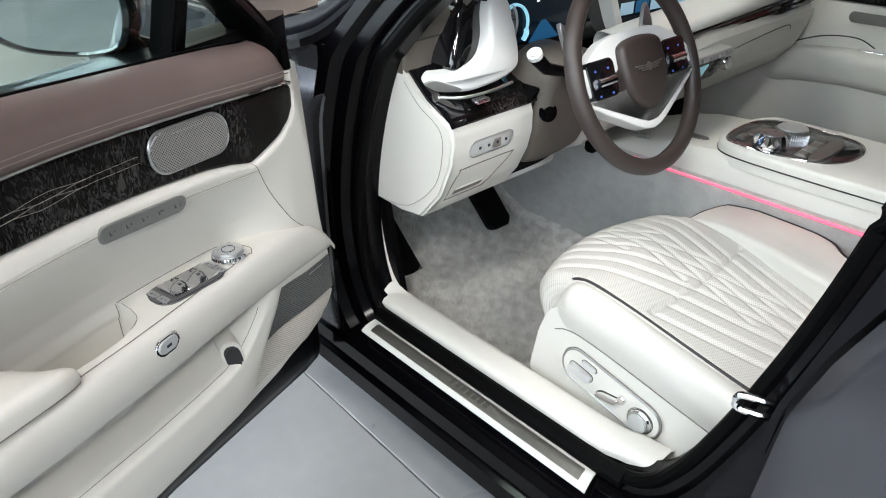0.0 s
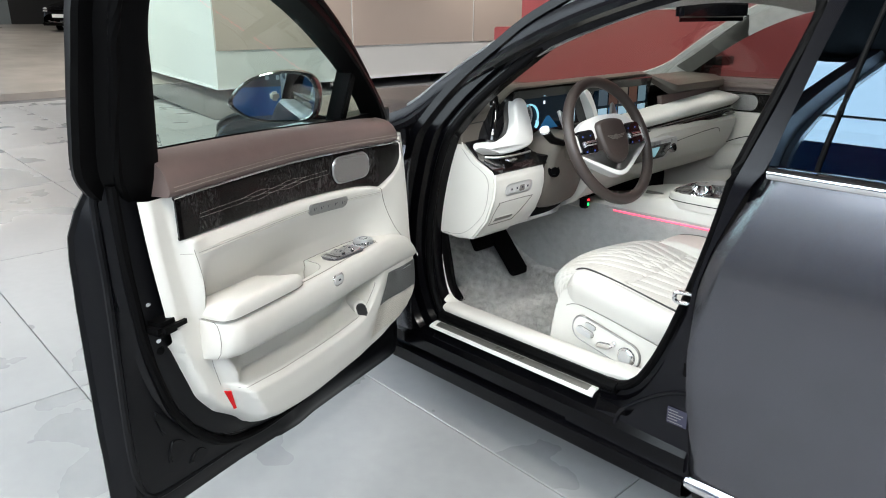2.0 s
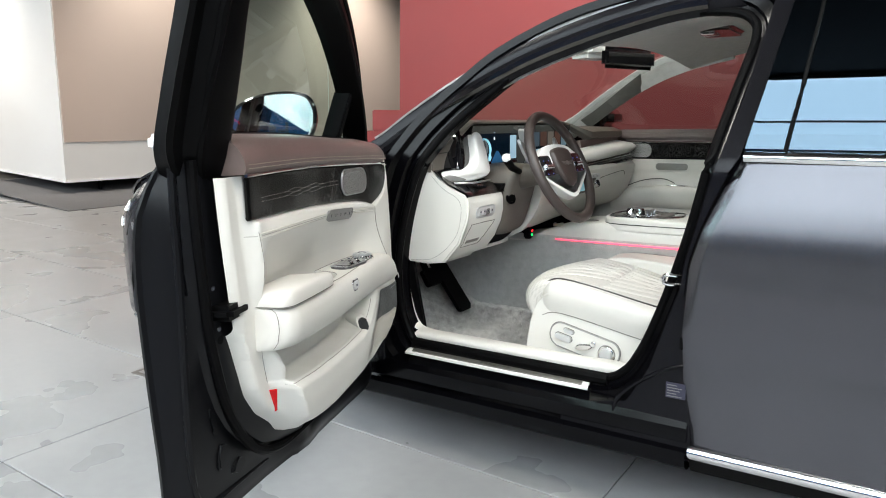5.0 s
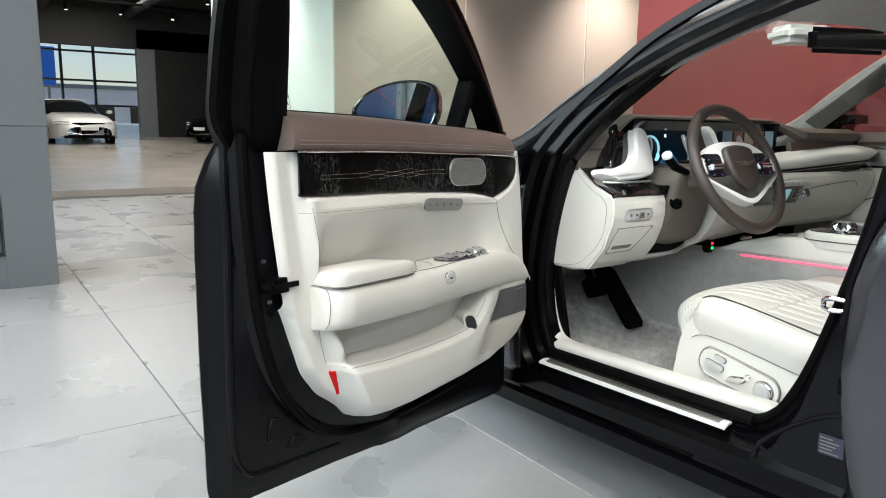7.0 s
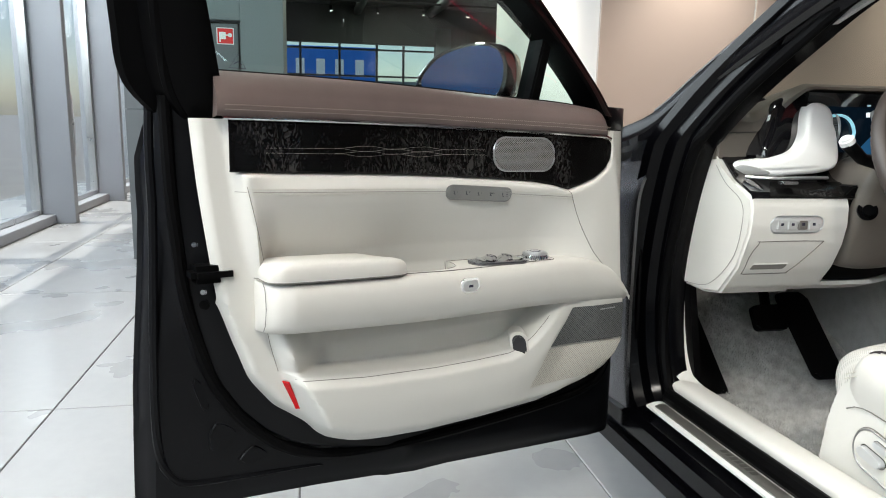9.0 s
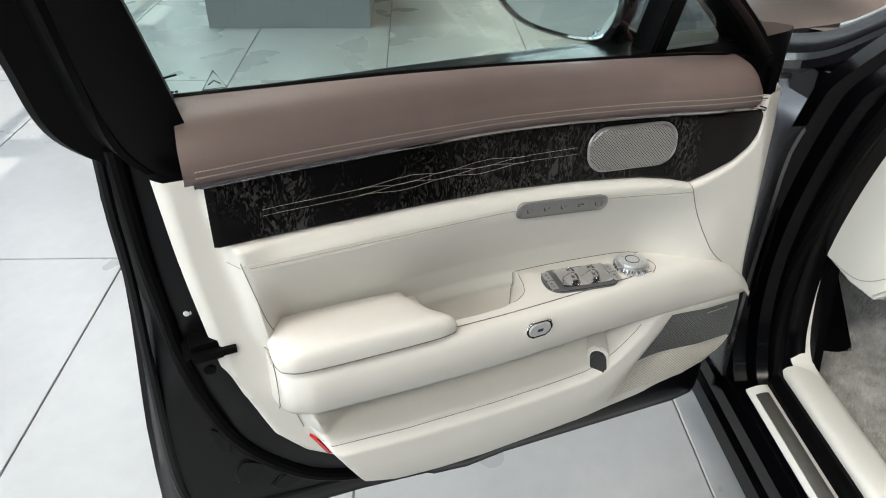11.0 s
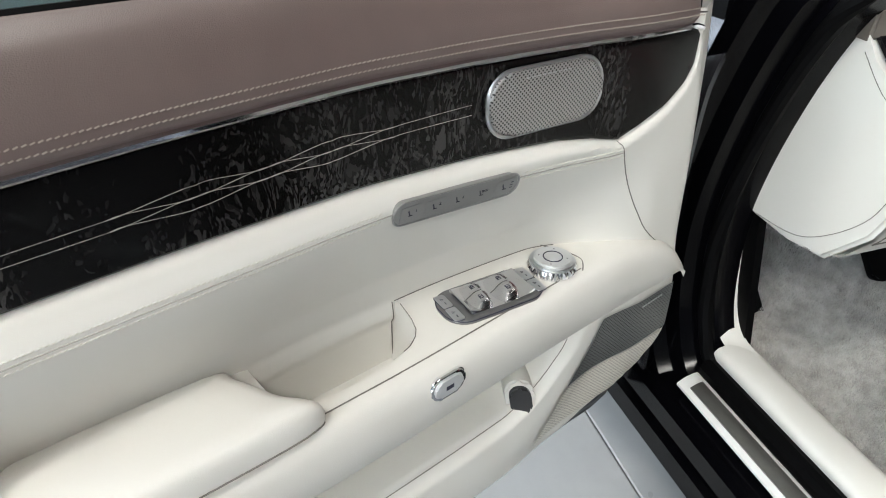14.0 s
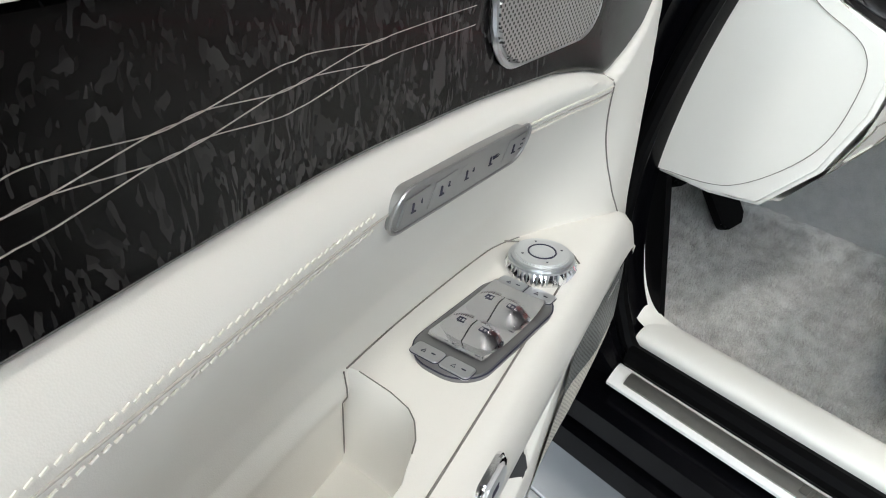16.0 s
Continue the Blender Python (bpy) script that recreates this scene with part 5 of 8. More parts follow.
# double row of stitching over the insert
part("stitch_fold", tube([on_trim(u, lerp([(0.25, 0.870), (0.41, 0.880), (0.57, 0.888), (0.98, 0.896)], u), 0.0003) for u in np.linspace(0.975, 0.255, 60)], 0.0007, 6), SEAM_PALE, door)
bm = bmesh.new()
for row in (0.0045, -0.0045):
    for k in range(150):
        u = 0.96 - k * 0.0047
        if 0.405 < u < 0.575:
            continue
        v = lerp([(0.25, 0.870), (0.41, 0.880), (0.57, 0.888), (0.98, 0.896)], u) + row
        tube([on_trim(u, v, 0.0006), on_trim(u - 0.0030, v + 0.0012, 0.0007)], 0.0006, 5, bm=bm)
part("stitching", bm, STITCH_PALE, door, "pale double stitching", kind="stuff")

seam([(0.962, 0.905), (0.950, 0.85), (0.938, 0.80), (0.926, 0.765)], 0.0006)
seam([(0.925, 0.655), (0.918, 0.62), (0.910, 0.590), (0.905, 0.572)], 0.0005)
part("lip_seam", tube([on_trim(u, lerp(LIP, u) - 0.0045, 0.0003) for u in np.linspace(0.885, 0.30, 60)], 0.0006, 6), SEAM_SOFT, door)

# brown padded top
BELT = [(0.000, 1.004), (0.005, 1.012), (0.005, 1.022), (0.001, 1.036), (-0.010, 1.052), (-0.030, 1.066), (-0.052, 1.073), (-0.074, 1.076), (-0.082, 1.070), (-0.082, 1.0)]
BELT = [(w + 0.002 * (1 + w / 0.09), v) for w, v in BELT]
BELT_S = curve_through(BELT, 4)


def belt_drop(u):
    """The top of the pad falls towards the front."""
    return lerp([(0.1, 0.014), (0.25, 0.006), (0.4, 0.004), (0.55, 0.001), (0.7, -0.002), (0.85, -0.004), (1.02, -0.005)], u)


BELT_BACK = [(0.10, 0.040), (0.25, 0.028), (0.40, 0.012), (0.55, 0.003), (0.70, -0.004), (0.85, -0.010), (1.02, -0.018)]


def belt_point(s, t):
    u = 1.008 - s * (1.008 - 0.146)
    w, v = BELT_S[round(t * (len(BELT_S) - 1))]
    end = smooth(0.028, 0.0, u - 0.146)
    back = clamp(-w / 0.08)
    v -= belt_drop(u) * clamp((v - 1.030) / 0.046)
    rise = chrome_v(u) - 1.0015
    v2 = 1.004 + (v - 1.004) * (1 - 0.55 * end ** 2) + rise
    shift = bow(u) * (1 - back) + lerp(BELT_BACK, u) * back
    return (u - 0.012 * back * (1 - s), w + shift - 0.02 * end ** 2, v2)


bm = sheet(belt_point, 70, len(BELT_S) - 1)
bm.verts.ensure_lookup_table()
bm.faces.new(bm.verts[:len(BELT_S)])
part("belt_pad", bm, BROWN, door, "dark brown stitched leather belt pad", angle=60)
bm = bmesh.new()
for row in (0.0125, 0.0200):
    for k in range(200):
        u = 0.995 - k * 0.0047
        if u < 0.160:
            break
        tube([(u, bow(u) + 0.0078, chrome_v(u) + row), (u - 0.0031, bow(u - 0.0031) + 0.0078, chrome_v(u) + row + 0.0009)], 0.0006, 5, bm=bm)
part("stitching", bm, STITCH, door, "tan double stitching", kind="stuff")
part("stitch_fold", tube([(u, bow(u) + 0.0066, chrome_v(u) + 0.0163) for u in np.linspace(1.0, 0.155, 40)], 0.0009, 6), WHEEL_BROWN, door)

# armrest
TOP = [(0.079, 0.652), (0.10, 0.676), (0.14, 0.708), (0.19, 0.727), (0.25, 0.736), (0.33, 0.738), (0.56, 0.737), (0.68, 0.740), (0.95, 0.745)]
BOT = [(0.079, 0.622), (0.15, 0.628), (0.30, 0.637), (0.45, 0.640), (0.60, 0.641), (0.75, 0.646), (0.93, 0.654)]
FACE = [(0.079, 0.032), (0.12, 0.035), (0.2, 0.036), (0.3, 0.038), (0.55, 0.041), (0.7, 0.042), (0.88, 0.039), (0.91, 0.034), (0.93, 0.024), (0.942, 0.004), (0.946, -0.02)]
TOP_S, BOT_S, FACE_S = (curve_through(q, 5) for q in (TOP, BOT, FACE))


CUP_EDGE = [(-0.10, 0.520), (-0.066, 0.523), (-0.038, 0.530), (-0.021, 0.537), (-0.012, 0.545), (-0.004, 0.558), (0.000, 0.572), (0.004, 0.590)]


def arm_section(u):
    top, bot, wf = lerp(TOP_S, u), lerp(BOT_S, u), lerp(FACE_S, u)
    sunk = smooth(0.530, 0.537, u) * smooth(0.705, 0.69, u)
    bend = smooth(0.45, 0.525, u) * smooth(0.69, 0.545, u)
    inner = [(w, top - 0.084 * sunk * smooth(wf - 0.036, wf - 0.043, w), (lerp(CUP_EDGE, w) - 0.530) * bend) for w in sorted((-0.085, -0.066, -0.05, -0.038, -0.029, -0.021, -0.016, -0.012, -0.008, -0.004, -0.001, wf - 0.0425, wf - 0.039, wf - 0.036))]
    outer = [(wf - 0.028, top), (wf - 0.012, top - 0.002), (wf - 0.004, top - 0.010), (wf, top - 0.026), (wf + 0.001, (top + bot) / 2), (wf - 0.004, bot + 0.018), (wf - 0.014, bot + 0.005), (wf - 0.028, bot), (-0.05, bot + 0.002), (-0.085, bot + 0.01)]
    return inner + [(w, v, 0.0) for w, v in outer]


US = sorted([0.079 + 0.866 * k / 104 for k in range(105) if not 50 < 100 * (0.079 + 0.866 * k / 104) < 60] + [0.50 + 0.0014 * k for k in range(1, 71)])
bm = bmesh.new()
rows = [[bm.verts.new((u + du, w, v)) for w, v, du in arm_section(u)] for u in US]
for a, b in zip(rows, rows[1:]):
    for i in range(len(a) - 1):
        bm.faces.new((a[i], a[i + 1], b[i + 1], b[i]))
bm.faces.new(rows[0])
bm.faces.new(rows[-1][::-1])
arm = part("armrest", bm, CREAM, door, "cream leather armrest with a grip recess", angle=50)
pad = [(0.684, 0.026), (0.694, 0.035), (0.74, 0.038), (0.89, 0.035), (0.930, 0.026), (0.941, 0.008), (0.941, -0.03), (0.938, -0.062), (0.75, -0.062), (0.727, -0.045), (0.705, 0.0)]
padc = smoothed(pad, 5)
bm = bmesh.new()
layers = [(1.0, 0.741), (1.010, 0.746), (1.010, 0.754), (0.988, 0.763), (0.94, 0.769), (0.85, 0.773), (0.6, 0.775), (0.3, 0.776)]
cx, cy = 0.83, -0.008
rr = [[bm.verts.new((cx + (u - cx) * k, cy + (w - cy) * k, z + 0.02 * (u - 0.69))) for u, w in padc] for k, z in layers]
for a, b in zip(rr, rr[1:]):
    for i in range(len(a)):
        bm.faces.new((a[i], a[(i + 1) % len(a)], b[(i + 1) % len(a)], b[i]))
bm.faces.new(rr[-1])
part("arm_pad", bm, CREAM, door, "padded cream leather armrest cushion", angle=60)
part("pad_seam", tube([(u, w + 0.0005, 0.7415 + 0.02 * (u - 0.69)) for u, w in padc], 0.0009, 6, True), SEAM_SOFT, door)
part("arm_seam", tube([(u, lerp(FACE_S, u) - 0.020, lerp(TOP_S, u) + 0.0003) for u in np.linspace(0.688, 0.315, 40)], 0.0008, 6), SEAM_SOFT, door)
part("arm_seam", tube(curve_through([(0.315, 0.022, 0.738), (0.298, 0.005, 0.7375), (0.302, -0.02, 0.7385), (0.318, -0.055, 0.7388)], 8), 0.0008, 6), SEAM_SOFT, door)
part("arm_seam", tube([(0.9425, w - 0.001, v) for w, v, du in arm_section(0.940)[14:21]], 0.0007, 6), SEAM_SOFT, door)

part("grip_seam", tube([(lerp(CUP_EDGE, w) - 0.0004, w, 0.7374) for w in np.linspace(-0.066, -0.001, 24)], 0.0005, 6), SEAM_SOFT, door)
part("insert_seam", tube([(u, trim_w(u, lerp(TOP_S, u)) + 0.0008, lerp(TOP_S, u) + 0.0002) for u in np.linspace(0.30, 0.524, 40)], 0.0007, 6), SEAM_SOFT, door)
part("grip_seam", tube([(0.5275, trim_w(0.5275, v) + 0.001, v) for v in np.linspace(0.737, 0.657, 12)], 0.0006, 6), SEAM_SOFT, door)

# seat memory buttons
mem = part("memory_panel", prism([(0.492 + a, 0.878 + b + 0.06 * a) for a, b in pill(0.150, 0.0265, 8, 0.012)], dp, -0.03, -0.0078, 0.001), STRIP, door, "satin grey seat memory button strip")
for k, (ua, ub) in enumerate(((0.5625, 0.536), (0.534, 0.508), (0.506, 0.480), (0.478, 0.450), (0.448, 0.4215))):
    b = part("button", rbox((ub + 0.0008, -0.010, 0.8685 + 0.06 * ((ua + ub) / 2 - 0.492)), (ua - 0.0008, -0.0066, 0.8875 + 0.06 * ((ua + ub) / 2 - 0.492)), 0.0012, 2), STRIP, mem)
    um, vm = (ua + ub) / 2, 0.878 + 0.06 * ((ua + ub) / 2 - 0.492)
    bm = bmesh.new()
    tube([(um + 0.003, -0.0064, vm + 0.0032), (um + 0.001, -0.0064, vm - 0.0024)], 0.0007, 5, bm=bm)
    tube([(um + 0.002, -0.0064, vm - 0.0032), (um - 0.002, -0.0064, vm - 0.0036)], 0.0007, 5, bm=bm)
    if k == 4:
        for j in (-1, 0, 1):
            tube([(um - 0.007, -0.0064, vm + j * 0.0035), (um - 0.010, -0.0064, vm + j * 0.0035)], 0.0005, 5, bm=bm)
    part("symbol", bm, INK, b)

part("panel_rim", tube([(0.492 + a, -0.0078, 0.878 + b + 0.06 * a) for a, b in pill(0.152, 0.0285, 8, 0.013)], 0.0012, 6, True), STRIP, mem)


def lettering(text, m, size, mat, parent, extrude=0.0003):
    cu = bpy.data.curves.new("lettering", "FONT")
    cu.body, cu.size, cu.extrude, cu.align_x, cu.align_y = text, size, extrude, "CENTER", "CENTER"
    cu.materials.append(mat)
    ob = new("lettering", cu)
    ob.parent, ob.matrix_basis = parent, m
    return ob


# the strip lies along the slope of the insert
for ob in [mem] + list(mem.children_recursive):
    for vert in ob.data.vertices:
        vert.co.y += 0.30 * (vert.co.z - 0.878 - 0.06 * (vert.co.x - 0.492)) + bow(vert.co.x) + 0.0215
        vert.co.x -= 0.003
        vert.co.z += 0.0045


for text, u in (("1", 0.5435), ("2", 0.5155), ("3", 0.4875), ("PASS -", 0.4595)):
    lettering(text, Matrix(((-1, 0, 0, u - 0.003), (0.09, 0, 1, bow(u) + 0.0156), (0, 1, 0, 0.884 + 0.06 * (u - 0.492)), (0, 0, 0, 1))), 0.0048 if len(text) == 1 else 0.0036, INK, mem)

# window switches on the armrest
TV = 0.7385
PU, PW = 0.432, -0.019
plate = part("switch_plate", pillow([(PU + a, PW + b) for a, b in pill(0.120, 0.057, 8, 0.024)], lambda u, w, v: (u, w, v), TV - 0.004, TV + 0.0016, 0.0012), PLATE, door, "satin metal window switch plate")
part("plate_gap", tube([(PU + a, PW + b, TV + 0.0002) for a, b in pill(0.1208, 0.0578, 8, 0.0242)], 0.0006, 6, True), INK, plate)


def well_point(s, t):
    a, b = 2 * s - 1, 2 * t - 1
    return (PU - 0.003 - 0.040 * a, PW + 0.0235 * b * (1 - 0.10 * a ** 4), TV + 0.0019 + 0.0042 * abs(a) ** 3 + 0.0012 * abs(b) ** 4)


part("switch_well", sheet(well_point, 18, 10, 0.003), CHROME, plate, "bright chrome hollow")


def switch_point(u0, w0, side, s, t):
    """Domed key: a long slope at the back, a short steep nose, rounded on its outer side."""
    o = t if side > 0 else 1 - t
    r = 1 - 0.55 * o ** 3
    z = smooth(0.0, 0.62, s) * (1 - smooth(0.80, 1.0, s) * 0.95)
    return (u0 + 0.017 * (1 - 0.18 * o ** 2) - s * 0.031 * (1 - 0.22 * o ** 3), w0 - 0.0104 + 0.0208 * t, TV + 0.0016 + 0.0098 * z * r)


for u0 in (PU + 0.0195, PU - 0.0145):
    for side in (-1, 1):
        w0 = PW + side * 0.0109
        sw = part("window_switch", sheet(lambda s, t: switch_point(u0, w0, side, s, t), 20, 10, 0.002), SWITCH_METAL, plate, "curved silver window switch", angle=50)
        bm = bmesh.new()
        zs, us, ws = TV + 0.0111, u0 - 0.002, w0 - side * 0.002
        tube([(us + a, ws + b, zs) for a, b in ((0.0022, -0.0026), (0.0022, 0.0026), (-0.0018, 0.0026), (-0.0018, -0.0026))], 0.0004, 5, True, bm=bm)
        tube([(us + 0.0014, ws, zs), (us - 0.0014, ws, zs)], 0.0004, 5, bm=bm)
        part("symbol", bm, INK, sw)
        bm = bmesh.new()
        for k in range(9):
            b = -0.0075 + 0.0017 * k
            q = Vector(switch_point(u0, w0, side, 0.80, 0.5 + b / 0.0208))
            tube([q + Vector((0.001, 0, 0.0002)), q + Vector((-0.002, 0.0004, -0.0004))], 0.0005, 4, bm=bm)
        part("knurled_edge", bm, CHROME, sw)
for iu in (0, 1):
    for side in (-1, 1):
        u0, w0 = PU + 0.0505 - iu * 0.1035, PW + side * 0.0118
        out = [(u0 + a, w0 + b) for a, b in pill(0.0125, 0.0225, 4, 0.003)]
        key = part("lock_button", prism(out, lambda u, w, v: (u, w, v), TV + 0.0005, TV + 0.0028, 0.0006), SATIN_METAL, plate)
        part("key_gap", tube([(u, w, TV + 0.0016) for u, w in out], 0.0005, 5, True), INK, key)
        bm = bmesh.new()
        tube([(u0 + 0.002, w0 - 0.004, TV + 0.0028), (u0 - 0.001, w0 - 0.0022, TV + 0.0028), (u0 + 0.002, w0 - 0.001, TV + 0.0028)], 0.0004, 5, True, bm=bm)
        tube([(u0, w0 + 0.003, TV + 0.0028), (u0, w0 + 0.0062, TV + 0.0028)], 0.0005, 5, bm=bm)
        part("lock_mark", bm, INK, key)
knob = part("mirror_knob", disc(bmesh.new(), (0.346, -0.020, TV - 0.002), (0, 0, 1), 0.0255, 0.014, 48, 0.002), SATIN_METAL, door, "round silver mirror adjuster with a crystal rim")
bm = bmesh.new()
for k in range(40):
    a, c = k * math.tau / 40, (0.346, -0.020)
    ring = [(c[0] + r * math.cos(a + d), c[1] + r * math.sin(a + d), TV + z) for r, d, z in ((0.0255, -0.07, -0.002), (0.0255, 0.07, -0.002), (0.0280, 0.0 if k % 2 else 0.06, 0.004), (0.0245, 0.07, 0.010), (0.0245, -0.07, 0.010))]
    v = [bm.verts.new(p) for p in ring]
    for tri in ((0, 1, 2), (1, 3, 2), (3, 4, 2), (4, 0, 2)):
        bm.faces.new([v[i] for i in tri])
part("crystal_rim", bm, CHROME, knob, angle=10)
part("knob_top", disc(disc(bmesh.new(), (0.346, -0.020, TV + 0.011), (0, 0, 1), 0.021, 0.003, 40, 0.001), (0.346, -0.020, TV + 0.013), (0, 0, 1), 0.0095, 0.0016, 30, 0.0005), SILVER_PLASTIC, knob)

part("knob_ring", tube([(0.346 + 0.0105 * math.cos(a), -0.020 + 0.0105 * math.sin(a), TV + 0.0142) for a in np.linspace(0, math.tau, 30)[:-1]], 0.0007, 5, True), INK, knob)
for a in (0.6, 2.2, 3.8, 5.4):
    part("knob_mark", disc(bmesh.new(), (0.346 + 0.0155 * math.cos(a), -0.020 + 0.0155 * math.sin(a), TV + 0.0139), (0, 0, 1), 0.0011, 0.0005, 3), INK, knob)

plate.matrix_basis = Matrix.Translation((0.438, -0.011, TV + 0.0025)) @ Matrix.Rotation(radians(-10), 4, "Z") @ Matrix.Scale(1.06, 4) @ Matrix.Translation((-PU, -PW, -TV))
knob.matrix_basis = Matrix.Translation((0.342, -0.004, TV + 0.002)) @ Matrix.Scale(1.08, 4) @ Matrix.Translation((-0.346, 0.020, -TV))

# boot release button, pocket button and red reflector
rel = part("release_button", prism([(0.545 + a, 0.708 + b) for a, b in pill(0.046, 0.030, 8, 0.011)], dp, 0.025, 0.0428, 0.002), CHROME, door, "chrome-rimmed boot release button")
part("button_cap", prism([(0.545 + a, 0.708 + b) for a, b in pill(0.037, 0.021, 8, 0.008)], dp, 0.035, 0.0448, 0.0015), SILVER_PLASTIC, rel)
part("symbol", rbox((0.540, 0.0446, 0.705), (0.550, 0.0452, 0.710)), INK, rel)
facing = lambda a, b, d: (0.386 - 0.80 * a + 0.55 * d, 0.006 + 0.55 * a + 0.80 * d - 0.25 * b, 0.555 + b)
pocket_key = part("pocket_button", prism(pill(0.040, 0.056, 8, 0.018), facing, -0.055, 0.0, 0.003), CREAM_HARD, door, "dark grey oval push button in a cream collar inside the door pocket")
part("button_cap", prism(pill(0.030, 0.043, 8, 0.014), facing, -0.01, 0.005, 0.003), BUTTON_DARK, pocket_key)
part("reflector", sheet(lambda s, t: (0.897 - 0.026 * t + 0.004 * math.sin(math.pi * s) - 0.006 * s, -0.046 + 0.018 * s * (1 - 0.8 * t), 0.552 - 0.058 * t), 6, 10, 0.003), RED_LENS, door, "red safety reflector on the door edge")

handle_bar = part("door_handle", rbox((0.80, -0.262, 0.902), (1.00, -0.238, 0.936), 0.009, 3), PAINT, door, "flush outer door handle with a bright end")
part("handle_end", rbox((0.975, -0.266, 0.906), (1.004, -0.240, 0.932), 0.006), CHROME, handle_bar)

# latch, bolts and notch on the rear face
latch = part("latch", rbox((0.972, -0.100, 0.743), (1.050, -0.036, 0.773), 0.010, 4), BLACK, door, "black door latch mouth")
for u, v in ((1.030, 0.805), (1.018, 0.722), (1.045, 0.722)):
    bo = part("bolt", disc(bmesh.new(), (u, -0.092, v), (0.35, 1, 0), 0.0065, 0.014, 12, 0.002), CHROME, door, "bright latch bolt")
part("blank_plug", disc(bmesh.new(), (1.018, -0.090, 0.700), (0.3, 1, 0), 0.010, 0.012, 16, 0.002), RUBBER, door)
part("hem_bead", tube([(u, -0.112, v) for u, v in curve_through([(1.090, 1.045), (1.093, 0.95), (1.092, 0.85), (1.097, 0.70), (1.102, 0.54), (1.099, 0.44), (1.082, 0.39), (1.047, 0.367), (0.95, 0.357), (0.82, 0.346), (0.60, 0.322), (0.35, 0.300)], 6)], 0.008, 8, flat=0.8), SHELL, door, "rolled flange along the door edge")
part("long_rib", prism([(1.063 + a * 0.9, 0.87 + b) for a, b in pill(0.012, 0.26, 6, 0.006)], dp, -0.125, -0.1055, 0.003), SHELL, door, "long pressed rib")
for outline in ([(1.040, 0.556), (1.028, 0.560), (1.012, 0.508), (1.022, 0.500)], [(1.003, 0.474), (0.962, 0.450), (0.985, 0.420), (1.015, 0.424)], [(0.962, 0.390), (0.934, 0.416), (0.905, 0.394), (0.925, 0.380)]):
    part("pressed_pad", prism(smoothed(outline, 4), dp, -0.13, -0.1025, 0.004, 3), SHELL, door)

# window frame and glass
def frame_w(v):
    return -0.080 + 0.36 * (v - 1.07)


FRAME_OUT = curve_through([(0.03, 1.05), (0.095, 1.10), (0.158, 1.143), (0.277, 1.222), (0.397, 1.302), (0.522, 1.378), (0.653, 1.442), (0.79, 1.482), (0.93, 1.496), (1.06, 1.486), (1.14, 1.445), (1.168, 1.38), (1.163, 1.28), (1.151, 1.16), (1.131, 1.068), (1.06, 1.0)], 8)
FRAME_IN = curve_through([(0.11, 1.05), (0.155, 1.09), (0.215, 1.135), (0.30, 1.192), (0.40, 1.25), (0.525, 1.315), (0.65, 1.37), (0.78, 1.412), (0.90, 1.428), (0.99, 1.42), (1.052, 1.385), (1.056, 1.32), (1.034, 1.24), (1.010, 1.15), (0.985, 1.05), (0.978, 1.0)], 8)
bm = bmesh.new()
rows = []
for off, q in ((-0.03, 0.16), (0.000, 0.06), (0.008, 0.0), (0.016, 0.06), (0.014, 0.30), (0.020, 0.33), (0.040, 0.40), (0.050, 0.62), (0.056, 0.88), (0.052, 1.0), (-0.02, 1.0)):
    rows.append([bm.verts.new((a[0] + (b[0] - a[0]) * q, frame_w(a[1] + (b[1] - a[1]) * q) + off - 0.02, a[1] + (b[1] - a[1]) * q)) for a, b in zip(FRAME_OUT, FRAME_IN)])
for a, b in zip(rows, rows[1:]):
    for i in range(len(a) - 1):
        bm.faces.new((a[i], a[i + 1], b[i + 1], b[i]))
part("window_frame", bm, BLACK, door, "black door window frame")
part("frame_seal", tube([(a[0] * 0.55 + b[0] * 0.45, frame_w(a[1]) + 0.012, a[1] * 0.55 + b[1] * 0.45) for a, b in zip(FRAME_OUT, FRAME_IN)], 0.010, 8), RUBBER, door)
bm = bmesh.new()
glass_line = [(0.08, 1.03)] + [q for q in FRAME_IN if q[1] > 1.04] + [(0.99, 1.03)]
bm.faces.new([bm.verts.new((u, frame_w(v) - 0.022, v)) for u, v in glass_line])
pane = part("door_glass", bm, GLASS, door, "clear green-tinted door window")
pane.visible_shadow = False
part("quarter_bar", prism([(0.282, 1.05), (0.312, 1.05), (0.316, 1.205), (0.290, 1.190)], lambda u, v, d: (u, frame_w(v) + d, v), -0.045, 0.005, 0.004), BLACK, door)
part("belt_strip", tube([(u, -0.081 + lerp(BELT_BACK, u), 1.0735 - belt_drop(u) + chrome_v(u) - 1.0015) for u in np.linspace(1.02, 0.15, 20)], 0.006, 8), RUBBER, door)
part("belt_end", rbox((1.036, -0.178, 1.066), (1.060, -0.145, 1.098), 0.008, 3), WHITE_TRIM, door, "bright end of the outer belt moulding")
